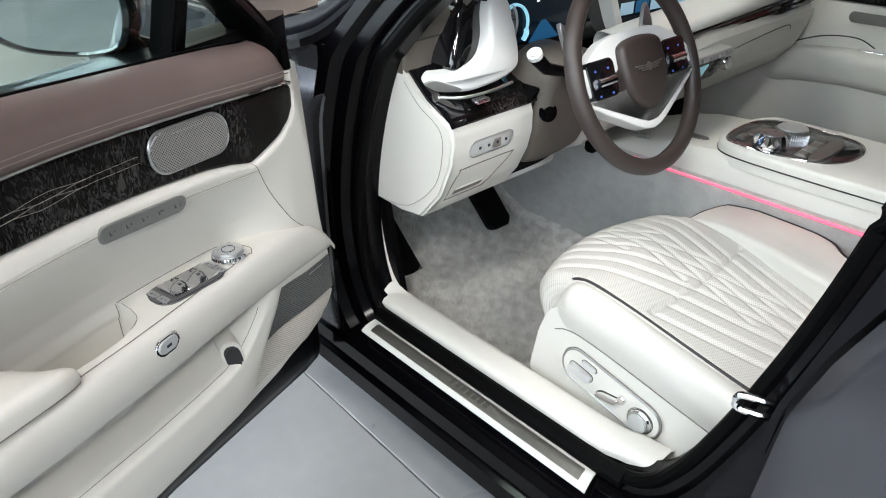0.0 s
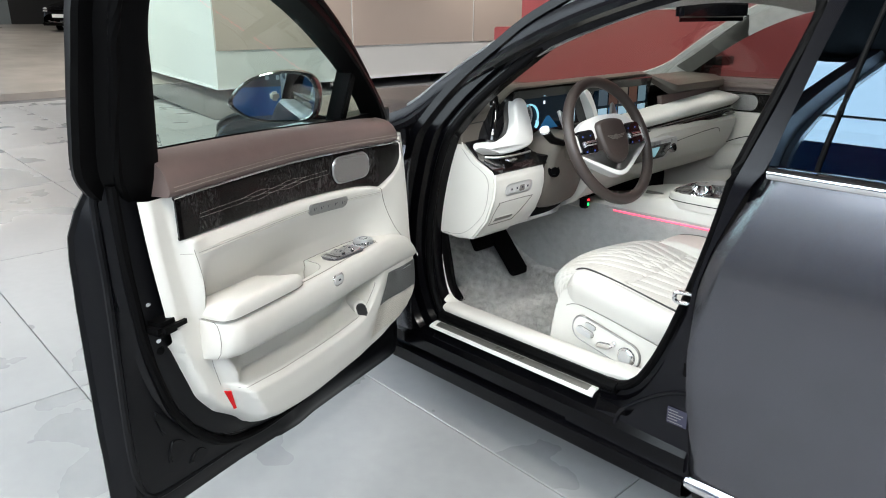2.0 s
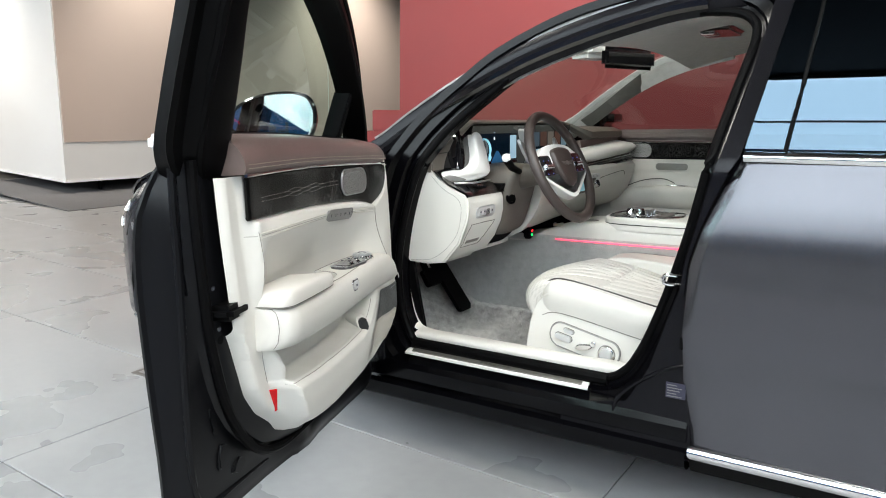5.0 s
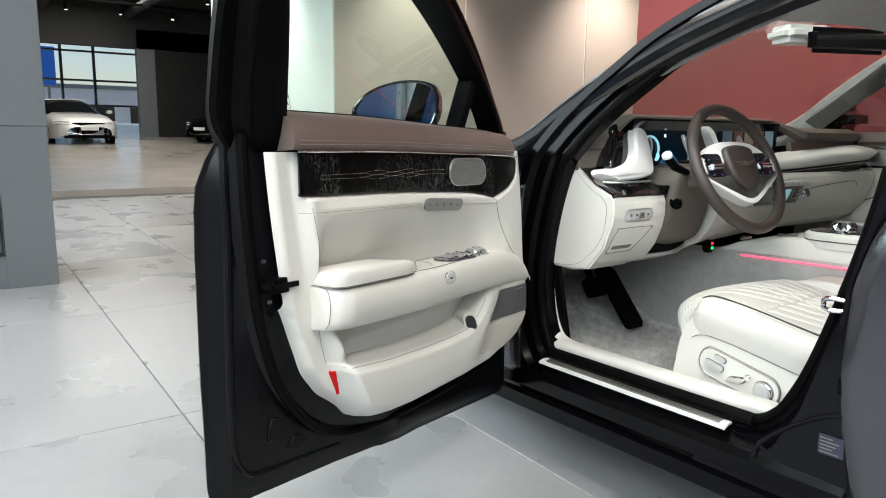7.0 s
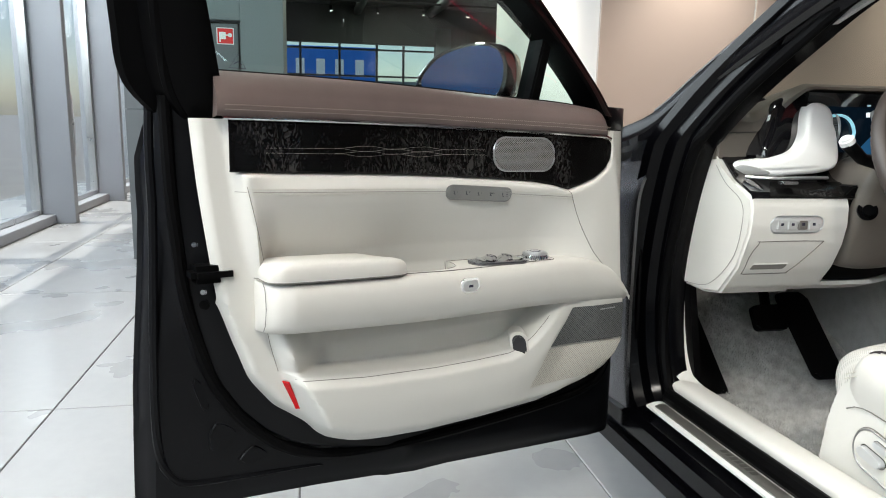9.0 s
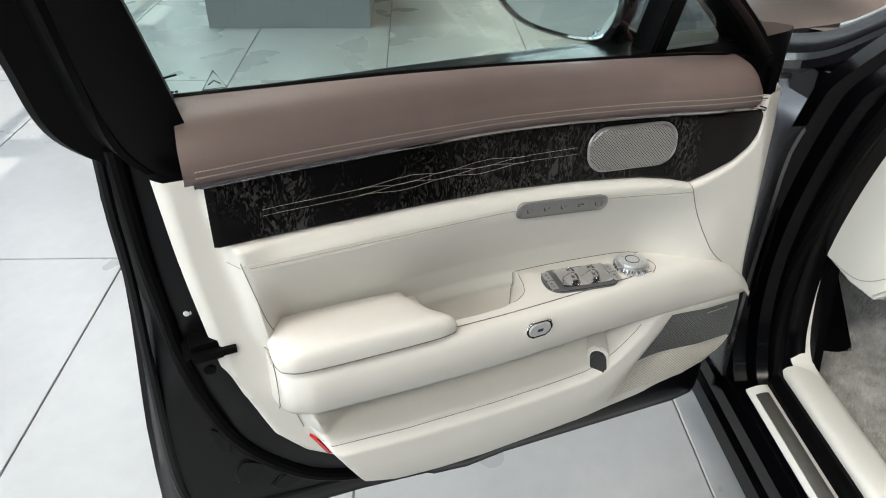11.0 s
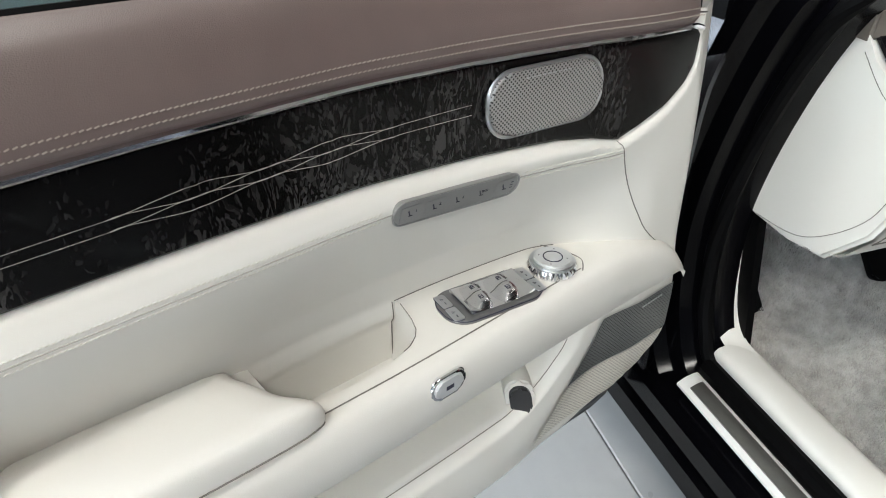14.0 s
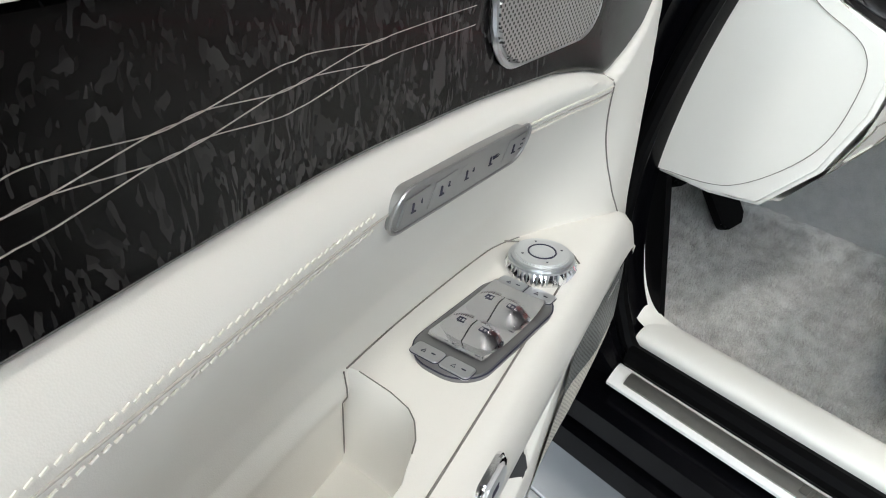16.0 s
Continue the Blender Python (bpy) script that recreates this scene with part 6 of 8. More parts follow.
# maker's marks etched on the pane
bm = bmesh.new()
for k, n in enumerate((5, 6, 7, 5)):
    for j in range(n):
        box(bm, (0.948 - j * 0.0046, -0.0995, 1.084 + k * 0.0054), (0.9512 - j * 0.0046, -0.0988, 1.0865 + k * 0.0054))
tube([(0.953, -0.0985, 1.1185), (0.936, -0.0985, 1.1155), (0.919, -0.0985, 1.1185)], 0.0014, 5, bm=bm)
tube([(0.893, -0.0985, 1.094), (0.865, -0.0985, 1.094), (0.879, -0.0985, 1.118)], 0.0009, 5, True, bm=bm)
tube([(0.886, -0.0985, 1.100), (0.879, -0.0985, 1.105), (0.872, -0.0985, 1.100)], 0.0009, 5, bm=bm)
for vert in bm.verts:
    vert.co.y += 0.0985 + frame_w(vert.co.z + 0.008) - 0.0215
    vert.co.x += 0.070
    vert.co.z += 0.008
part("etched_marks", bm, INK, pane, "small dark etched marks", kind="stuff")

# outside mirror
MIRROR_M = Matrix.Translation((0.378, -0.234, 1.138)) @ Matrix.Rotation(radians(-68), 4, "Z")
oval = curve_through([(0.128, -0.018), (0.100, 0.026), (0.045, 0.056), (-0.03, 0.068), (-0.092, 0.058), (-0.114, 0.022), (-0.110, -0.028), (-0.085, -0.058), (-0.015, -0.066), (0.075, -0.056)], 5, True)
bm = bmesh.new()
rows = [[bm.verts.new((a * k, d, b * k)) for a, b in oval] for k, d in ((0.93, 0.004), (0.97, 0.010), (1.03, 0.006), (1.06, -0.02), (0.98, -0.07), (0.70, -0.105), (0.3, -0.115))]
for a, b in zip(rows, rows[1:]):
    for i in range(len(a)):
        bm.faces.new((a[i], a[(i + 1) % len(a)], b[(i + 1) % len(a)], b[i]))
bm.faces.new(rows[-1])
case = part("outside_mirror", bm, GLOSS_BLACK, door, "dark outside mirror reflecting the windows", MIRROR_M)
part("mirror_glass", prism([(a * 0.95, b * 0.95) for a, b in oval], lambda p, q, d: (p, d, q), -0.004, 0.003), MIRROR, case)
part("mirror_foot", tube([(0.27, -0.10, 1.055), (0.285, -0.17, 1.065), (0.32, -0.235, 1.09)], 0.030, 10, flat=0.6), GLOSS_BLACK, door)


# ---- the cabin ----
# sill: scuff plate, seal and cream trim
scuff = part("scuff_plate", sheet(lambda s, t: (0.0 + 0.66 * s - 0.012 * t, 0.008 + 0.052 * t, 0.350 + 0.004 * math.sin(math.pi * t)), 10, 6, 0.006), WHITE_TRIM, car, "white scuff plate with a brushed metal strip on the sill")
metal_strip = part("metal_strip", sheet(lambda s, t: (0.022 + 0.615 * s - 0.006 * t, 0.019 + 0.030 * t, 0.3555 + 0.002 * math.sin(math.pi * t)), 10, 4, 0.003), GREY_METAL, scuff, "brushed grey metal insert")
for k in range(7):
    part("name_bar", rbox((0.285 + k * 0.0165, 0.026, 0.3585), (0.296 + k * 0.0165, 0.041, 0.3592)), material("engraved_bar_%d" % k, (0.07, 0.068, 0.06), 0.5), metal_strip)
part("seal_strip", tube([(x, 0.072, 0.366) for x in np.linspace(-0.005, 0.70, 20)], 0.019, 10), RUBBER, car, "black rubber sill seal")
SILLW = [(0.082, 0.378), (0.080, 0.392), (0.086, 0.401), (0.10, 0.405), (0.125, 0.404), (0.148, 0.398), (0.158, 0.380), (0.160, 0.30)]
part("sill_trim_inner", sheet(lambda s, t: (lambda q: (-0.008 + 0.74 * s, q[0] + 0.03 * smooth(0.85, 1.0, s), q[1] - 0.012 * smooth(0.9, 1.0, s)))(curve_through(SILLW, 4)[round(t * 28)]), 24, 28), CREAM_HARD, car, "cream plastic sill trim")
kick_path = curve_through([(0.03, 0.10, 0.40), (-0.015, 0.10, 0.412), (-0.045, 0.102, 0.46), (-0.062, 0.105, 0.55), (-0.064, 0.108, 0.66), (-0.05, 0.112, 0.76), (-0.02, 0.116, 0.88), (0.03, 0.12, 1.0)], 6)
part("kick_trim", sheet(lambda s, t: (lambda p: (p[0] - 0.010 * math.cos(math.pi * t) - 0.012 * t, p[1] - 0.012 * math.sin(math.pi * t) + 0.045 * t, p[2]))(kick_path[round(s * (len(kick_path) - 1))]), len(kick_path) - 1, 8), CREAM_HARD, car, "cream pillar trim strip")

# footwell
def carpet_z(x, y):
    z = 0.282 + 0.75 * max(0.0, -0.17 - x) ** 1.15 + 0.05 * smooth(0.70, 0.78, y)
    return z + 0.004 * noise.noise((x * 14, y * 14, 0)) + 0.0035 * noise.noise((x * 55, y * 55, 3.0)) + 0.002 * noise.noise((x * 130, y * 130, 7.0))


part("floor_carpet", sheet(lambda s, t: (lambda x, y: (x, y, carpet_z(x, y)))(-0.62 + 1.7 * s, 0.14 + 0.66 * t), 260, 110), CARPET, car, "thick grey-beige pile carpet", angle=180)
bm = bmesh.new()
rng = random.Random(5)
for k in range(60000):
    x, y = rng.uniform(-0.50, 0.44), rng.uniform(0.165, 0.76)
    z = carpet_z(x, y)
    a, h = rng.uniform(0, math.tau), rng.uniform(0.007, 0.017)
    dx, dy = math.cos(a), math.sin(a)
    lx, ly = rng.uniform(-0.006, 0.006), rng.uniform(-0.006, 0.006)
    q = [bm.verts.new((x - dx * 0.0015, y - dy * 0.0015, z - 0.001)), bm.verts.new((x + dx * 0.0015, y + dy * 0.0015, z - 0.001)), bm.verts.new((x + lx, y + ly, z + h))]
    bm.faces.new(q)
me = bpy.data.meshes.new("carpet_nap")
bm.to_mesh(me)
bm.free()
me.materials.append(CARPET)
ob = new("carpet_nap", me)
ob.parent = car
tagged(ob, "soft carpet tufts", kind="stuff")
part("kick_panel", prism([(-0.05, 0.66), (-0.46, 0.66), (-0.46, 0.30), (-0.05, 0.28), (0.0, 0.34)], lambda x, z, y: (x, y + 0.05 * (0.66 - z), z), 0.13, 0.155, 0.01), BLACK, car, "black kick panel")
part("foot_rest", sheet(lambda s, t: (-0.175 - 0.16 * t - 0.006 * math.sin(8 * s), 0.240 - 0.045 * t + 0.125 * s - 0.03 * s * t, 0.288 + 0.30 * t + 0.01 * math.sin(math.pi * s)), 6, 10, 0.02), BLACK, car, "black rubber foot rest")
ped = part("brake_pedal", prism([(a, b) for a, b in pill(0.105, 0.075, 6, 0.015)], lambda p, q, d: (-0.22 - 0.5 * q + 0.85 * d, 0.492 + p, 0.495 + 0.85 * q + 0.5 * d), 0.0, 0.02, 0.006), BLACK, car, "black brake pedal pad")
part("pedal_arm", tube([(-0.235, 0.502, 0.50), (-0.30, 0.52, 0.60), (-0.33, 0.53, 0.70)], 0.014, 8), BLACK, ped)
part("accelerator_pedal", prism([(a, b) for a, b in pill(0.095, 0.26, 6, 0.02)], lambda p, q, d: (-0.215 - 0.42 * q + 0.9 * d, 0.626 + p - 0.30 * q, 0.44 + 0.9 * q + 0.4 * d), 0.0, 0.018, 0.006), BLACK, car, "black floor-hinged accelerator pedal")
part("dark_firewall", rbox((-0.66, 0.10, 0.30), (-0.60, 1.62, 1.0), 0.01), BLACK, car)
part("pedal_shroud", rbox((-0.50, 0.40, 0.60), (-0.22, 0.74, 0.70), 0.04), BLACK, car)
part("floor_pan", rbox((-0.6, 0.80, 0.22), (1.6, 1.60, 0.30), 0.02), CARPET_FLAT, car)
part("rear_seat_bulk", rbox((1.25, 0.32, 0.3), (1.75, 1.50, 1.02), 0.10, 4), CREAM, car)

# centre tunnel and console
TUN = curve_through([(0.815, 0.27), (0.805, 0.36), (0.79, 0.48), (0.768, 0.58), (0.752, 0.64), (0.746, 0.672)], 4)
part("tunnel_lining", sheet(lambda s, t: (lambda q: (-0.55 + 1.75 * s, q[0] - 0.01 * math.sin(3 * s), q[1] - 0.04 * smooth(0.35, 0.0, s)))(TUN[round(t * 20)]), 40, 20), CARPET_FLAT, car, "pale grey felt tunnel lining")


def console_top(x):
    return lerp([(-0.3, 0.62), (0.0, 0.645), (0.12, 0.665), (0.2, 0.70), (0.3, 0.725), (0.45, 0.738), (0.8, 0.742), (1.3, 0.742)], x)


CON = [(0.745, 0.0), (0.741, 0.010), (0.742, 0.4), (0.748, 0.75), (0.760, 0.95), (0.78, 1.0), (0.89, 1.02), (1.01, 1.0), (1.03, 0.95), (1.045, 0.75), (1.05, 0.0)]


def console_point(s, t):
    x = 0.02 + 1.2 * s
    y, k = CON[round(t * (len(CON) - 1))]
    top = console_top(x)
    base = 0.668 if x > 0.1 else 0.64
    return (x, y, base + k * (top - base))


console = part("console", sheet(console_point, 50, len(CON) - 1), CREAM_HARD, car, "cream centre console with a gear selector panel")
part("console_skirt", sheet(lambda s, t: (0.05 + 1.2 * s, 0.748 + 0.012 * t, 0.664 - 0.07 * t), 20, 4), CREAM_HARD, console)
part("ambient_strip", tube([(x, 0.7385, 0.6575) for x in np.linspace(0.228, 1.15, 30)], 0.0036, 8), PINK_LIGHT, console, "glowing pink ambient light strip")
pod_line = smoothed([(0.418, 0.79), (0.406, 0.85), (0.408, 0.93), (0.435, 1.0), (0.50, 1.028), (0.80, 1.03), (1.0, 1.02), (1.02, 0.88), (1.0, 0.76), (0.80, 0.742), (0.55, 0.740), (0.455, 0.752)], 6)
pod = part("deck_pod", pillow(pod_line, lambda x, y, d: (x, y, d), 0.71, 0.7585, 0.010, 5), CREAM_HARD, console, "raised cream selector pod")
part("pod_line", tube([(x, y - 0.0005, 0.7345) for x, y in pod_line], 0.0018, 6, True), SEAM, pod)
deck_line = smoothed([(0.436, 0.79), (0.426, 0.85), (0.430, 0.92), (0.455, 0.972), (0.54, 0.994), (0.65, 0.984), (0.69, 0.945), (0.697, 0.87), (0.670, 0.81), (0.62, 0.778), (0.54, 0.762), (0.465, 0.766)], 6)
deck = part("selector_deck", pillow(deck_line, lambda x, y, d: (x, y, d), 0.75, 0.7605, 0.002, 2), DECK, console, "dark silver selector panel with rotary controls")
part("deck_rim", tube([(x, y, 0.7595) for x, y in deck_line], 0.0028, 8, True), CHROME, deck)
SX, SY = 0.534, 0.800
sel = part("gear_selector", disc(bmesh.new(), (SX, SY, 0.760), (0, 0, 1), 0.037, 0.010, 40, 0.003), CHROME, deck, "faceted glass rotary gear selector")
bm = bmesh.new()
for k in range(14):
    a, b = k * math.tau / 14, (k + 1) * math.tau / 14
    lo = [(SX + 0.036 * math.cos(x), SY + 0.036 * math.sin(x), 0.769) for x in (a, b)]
    md = [(SX + 0.039 * math.cos((a + b) / 2), SY + 0.039 * math.sin((a + b) / 2), 0.781)]
    hi = [(SX + 0.028 * math.cos(x), SY + 0.028 * math.sin(x), 0.794) for x in (a, b)]
    v = [bm.verts.new(p) for p in (lo[0], lo[1], md[0], hi[1], hi[0])]
    for tri in ((0, 1, 2), (1, 3, 2), (3, 4, 2), (4, 0, 2)):
        bm.faces.new([v[i] for i in tri])
part("facets", bm, CHROME, sel, angle=5)
part("selector_top", disc(bmesh.new(), (SX, SY, 0.790), (0, 0, 1), 0.0265, 0.006, 32, 0.002), SATIN_METAL, sel)
dial = part("control_dial", disc(bmesh.new(), (0.538, 0.905, 0.758), (0, 0, 1), 0.038, 0.022, 48, 0.003), GREY_METAL, deck, "knurled silver control dial")
bm = bmesh.new()
for k in range(48):
    a = k * math.tau / 48
    tube([(0.538 + 0.0385 * math.cos(a), 0.905 + 0.0385 * math.sin(a), 0.761), (0.538 + 0.0385 * math.cos(a), 0.905 + 0.0385 * math.sin(a), 0.777)], 0.0011, 4, bm=bm)
part("knurling", bm, CHROME, dial, kind="stuff")
part("dial_top", disc(bmesh.new(), (0.538, 0.905, 0.779), (0, 0, 1), 0.034, 0.004, 40, 0.0015), SILVER_PLASTIC, dial)
for k in range(4):
    part("key", rbox((0.592, 0.795 + k * 0.034, 0.757), (0.618, 0.826 + k * 0.034, 0.766), 0.003), (GREY_METAL, SATIN_METAL, GREY_METAL, GREY_METAL)[k], deck)
for k in range(3):
    part("key", rbox((0.452 + 0.004 * k, 0.795 + k * 0.045, 0.757), (0.476 + 0.004 * k, 0.833 + k * 0.045, 0.765), 0.003), GREY_METAL, deck)
part("lid", pillow(smoothed([(0.622, 0.80), (0.622, 0.94), (0.645, 0.945), (0.655, 0.88), (0.648, 0.80)], 4), lambda x, y, d: (x, y, d), 0.757, 0.766, 0.002), GREY_METAL, deck)
part("cup_recess", pillow(smoothed([(0.660, 0.825), (0.658, 0.93), (0.672, 0.945), (0.688, 0.92), (0.690, 0.865), (0.678, 0.83)], 4), lambda x, y, d: (x, y, d), 0.755, 0.7625, 0.001), GLOSS_BLACK, deck)
part("ash_slot", rbox((0.315, 0.800, 0.722), (0.385, 0.817, 0.737), 0.004), GREY_METAL, console)
part("coin_lid", tube(curve_through([(0.2, 0.80, 0.712), (0.215, 0.755, 0.712), (0.26, 0.74, 0.722)], 6), 0.005, 8), SATIN_METAL, console)

# driver's seat cushion
seat = part("driver_seat", prism(smoothed([(0.374, 0.345), (0.378, 0.42), (0.395, 0.50), (0.43, 0.56), (0.50, 0.575), (0.66, 0.54), (0.90, 0.47), (1.05, 0.45), (1.05, 0.34), (0.70, 0.335), (0.42, 0.335)], 5), lambda x, z, y: (x, y, z), 0.30, 0.192, 0.02, 4), CREAM_HARD, car, "cream quilted leather front seat", angle=50)


NOSE = curve_through([(0.385, 0.455), (0.345, 0.468), (0.318, 0.500), (0.305, 0.540), (0.318, 0.576), (0.360, 0.604), (0.43, 0.616), (0.50, 0.616), (0.60, 0.602), (0.72, 0.578), (0.90, 0.545), (1.10, 0.52)], 16)
QUILT = [(0.250 + 0.040 * k, 0.30) for k in range(7)] + [(0.605 - 0.040 * k, -0.30) for k in range(7)]


def quilt(x, y):
    """Depth of the sewn furrows of the cushion top."""
    d = 0.0
    back = x > 0.607
    for y0, lean_by in QUILT:
        line = y0 + lean_by * (x - (0.36 if not back else 0.62)) * (1.0 if not back else 0.8)
        over = (line - 0.43) * (1 if lean_by > 0 else -1)
        gap = abs(y - line)
        if gap < 0.012 and over < 0.055:
            d = max(d, math.exp(-(gap / 0.0046) ** 2))
    seam_gap = abs(x - 0.607 - 0.012 * math.cos((y - 0.42) * 9))
    return max(0.0062 * d, 0.0085 * math.exp(-(seam_gap / 0.004) ** 2))


def cushion(s, t):
    x, z = NOSE[round(s * (len(NOSE) - 1))]
    y = 0.205 + 0.425 * t
    e = min(t, 1 - t) * 0.425
    edge = 1 - math.sqrt(max(0.0, 1 - (1 - min(1.0, e / 0.035)) ** 2))
    front = smooth(0.47, 0.40, x)
    y += 0.016 * edge * (1 if t < 0.5 else -1) * front
    x += (0.035 * edge + 0.056 * (2 * t - 1) ** 2) * front
    z += -0.034 * edge + 0.014 * math.sin(math.pi * clamp(t * 0.9)) * smooth(0.36, 0.5, x)
    return (x, y, z - quilt(x, y) * smooth(0.44, 0.52, z) * smooth(0.03, 0.045, e))


roll_line = smoothed([(0.40, 0.455), (0.352, 0.470), (0.327, 0.502), (0.316, 0.540), (0.330, 0.572), (0.372, 0.594), (0.44, 0.60), (0.60, 0.58), (0.60, 0.46)], 4)
part("cushion_core", prism(roll_line, lambda x, z, y: (x + 0.060, y, z), 0.228, 0.608, 0.012, 3), CREAM, seat)
part("cushion", sheet(cushion, len(NOSE) - 1, 170), CREAM_QUILT, seat, "quilted and perforated cream leather cushion", angle=180)


PIPE = [(0.405, 0.552), (0.420, 0.588), (0.445, 0.607), (0.48, 0.613), (0.54, 0.606), (0.61, 0.594), (0.79, 0.560), (1.1, 0.51)]
piping_z = lambda x: lerp(PIPE_S, x)
PIPE_S = curve_through(PIPE, 5)


def left_side(s, t):
    x = 0.405 + 0.675 * s
    top = piping_z(x)
    prof = curve_through([(0.0, 0.0), (-0.018, 0.004), (-0.036, -0.004), (-0.046, -0.022), (-0.048, -0.050), (-0.040, -0.085), (-0.034, -0.105)], 4)
    dy, dz = prof[round(t * (len(prof) - 1))]
    pull = smooth(0.06, 0.0, x - 0.405)
    return (x + 0.02 * pull * (1 - t), 0.228 + dy * (1 - 0.35 * pull), top + dz)


part("left_bolster", sheet(left_side, 50, 24), CREAM, seat, "smooth cream side bolster", angle=180)
pad_line = [(0.445, 0.630), (0.447, 0.675), (0.462, 0.715), (0.50, 0.736), (0.65, 0.738), (0.74, 0.728), (0.79, 0.69), (0.92, 0.66), (1.05, 0.65), (1.05, 0.56), (0.80, 0.56), (0.62, 0.595)]
pad_c = smoothed(pad_line, 6)
pad_z = lambda x: lerp([(0.43, 0.578), (0.455, 0.600), (0.50, 0.624), (0.56, 0.633), (0.70, 0.630), (1.05, 0.60)], x)
part("right_bolster", pillow(pad_c, lambda x, y, d: (x, y, pad_z(x) + d), -0.19, 0.0, 0.012, 4), CREAM, seat, "smooth cream side bolster", angle=60)
part("piping", tube([(x, 0.2275, piping_z(x) + 0.0045) for x in np.linspace(0.418, 1.05, 50)], 0.0032, 8), PIPING, seat, "dark piping")
part("piping", tube([(x, y, pad_z(x) - 0.0045) for x, y in pad_c[2:50]], 0.0034, 8), PIPING, seat, "dark piping")
part("bolster_seam", tube([(x, 0.1815, piping_z(x) - 0.040) for x in np.linspace(0.428, 1.0, 30)], 0.0011, 6), STITCH_PALE, seat)
part("bolster_seam", tube([(x, 0.1835, piping_z(x) - 0.031) for x in np.linspace(0.428, 1.0, 30)], 0.0009, 6), STITCH_PALE, seat)
part("bolster_joint", tube([(x, 0.190, piping_z(x) - 0.100) for x in np.linspace(0.430, 1.0, 30)], 0.0012, 6), SEAM_SOFT, seat)
SW = Matrix.Translation((0.578, 0.188, 0.425)) @ Matrix.Rotation(radians(13), 4, "Y")
sw_panel = part("seat_switch_panel", prism(pill(0.235, 0.078, 8, 0.036), lambda p, q, d: (p, -d, q), -0.004, 0.004, 0.002), CREAM_HARD, seat, "pale silver seat adjustment switch panel", SW)
part("panel_rim", tube([(a, -0.0035, b) for a, b in pill(0.236, 0.079, 8, 0.036)], 0.002, 6, True), STRIP, sw_panel)
part("panel_gap", tube([(a, -0.001, b) for a, b in pill(0.241, 0.084, 8, 0.038)], 0.0012, 6, True), SEAM_SOFT, sw_panel)
for (px, pz), (pw, ph), turn in (((-0.070, -0.004), (0.059, 0.021), 0.0), ((-0.058, 0.022), (0.037, 0.015), 0.0), ((0.002, -0.010), (0.053, 0.021), 0.34)):
    part("switch_gap", tube([(px + a * math.cos(turn) + b * math.sin(turn), -0.0042, pz + b * math.cos(turn) + a * math.sin(turn)) for a, b in pill(pw, ph, 6)], 0.0009, 6, True), SEAM, sw_panel)
part("switch_gap", tube([(0.078 + 0.0275 * math.cos(a), -0.0042, -0.004 + 0.0275 * math.sin(a)) for a in np.linspace(0, math.tau, 32)[:-1]], 0.0009, 6, True), SEAM, sw_panel)
part("slider_switch", prism([(-0.070 + a, -0.004 + b) for a, b in pill(0.056, 0.018, 6)], lambda p, q, d: (p, -d, q), 0.0, 0.016, 0.004), SILVER_PLASTIC, sw_panel)
part("short_switch", prism([(-0.058 + a, 0.022 + b) for a, b in pill(0.034, 0.012, 6)], lambda p, q, d: (p, -d, q), 0.0, 0.010, 0.003), SILVER_PLASTIC, sw_panel)
part("recline_switch", prism([(0.002 + a * 0.94 + b * 0.34, -0.010 + b * 0.94 + a * 0.34) for a, b in pill(0.050, 0.018, 6)], lambda p, q, d: (p, -d, q), 0.0, 0.014, 0.004), CHROME, sw_panel)
part("bolster_switch", disc(bmesh.new(), (0.030, -0.001, 0.012), (0, -1, 0), 0.009, 0.012, 20, 0.002), CHROME, sw_panel)
kn = part("lumbar_knob", disc(bmesh.new(), (0.078, -0.001, -0.004), (0, -1, 0), 0.026, 0.012, 40, 0.003), CHROME, sw_panel)
part("knob_face", disc(bmesh.new(), (0.078, -0.012, -0.004), (0, -1, 0), 0.020, 0.006, 32, 0.002), SILVER_PLASTIC, kn)
part("seat_track", rbox((0.385, 0.17, 0.29), (1.1, 0.30, 0.345), 0.015), CREAM_HARD, seat)

# passenger seat
pax = part("passenger_seat", rbox((0.42, 1.10, 0.33), (1.05, 1.50, 0.60), 0.06, 5), CREAM, car, "cream leather passenger seat cushion")
part("bolster", rbox((0.45, 1.03, 0.40), (1.05, 1.12, 0.63), 0.035, 4), CREAM, pax)

# striker on the rear jamb
st = part("striker", tube(curve_through([(0.905, 0.045, 0.682), (0.868, 0.030, 0.684), (0.862, 0.028, 0.696), (0.868, 0.030, 0.708), (0.905, 0.045, 0.706)], 5), 0.0055, 8), CHROME, car, "bright steel door striker")

# dashboard: cream end cap and lower half
END = [(0.015, 1.0), (-0.035, 0.90), (-0.075, 0.78), (-0.098, 0.645), (0.02, 0.640), (0.090, 0.650), (0.150, 0.72), (0.182, 0.80), (0.188, 0.845), (0.184, 0.880), (0.120, 0.905), (0.060, 0.935), (0.035, 0.965), (0.045, 0.998)]
dash = part("dashboard", prism(END, lambda x, z, y: (x, y, z), 0.30, 0.124, 0.006, 3), CREAM_HARD, car, "two-tone dashboard, cream below and taupe leather above", angle=50)
part("dash_seam", tube(curve_through([(0.045, 0.1225, 0.945), (0.090, 0.1222, 0.905), (0.150, 0.1225, 0.870), (0.160, 0.1222, 0.82), (0.135, 0.1222, 0.74), (0.05, 0.122, 0.665), (-0.05, 0.1222, 0.650)], 8), 0.0005, 6), SEAM_SOFT, dash)


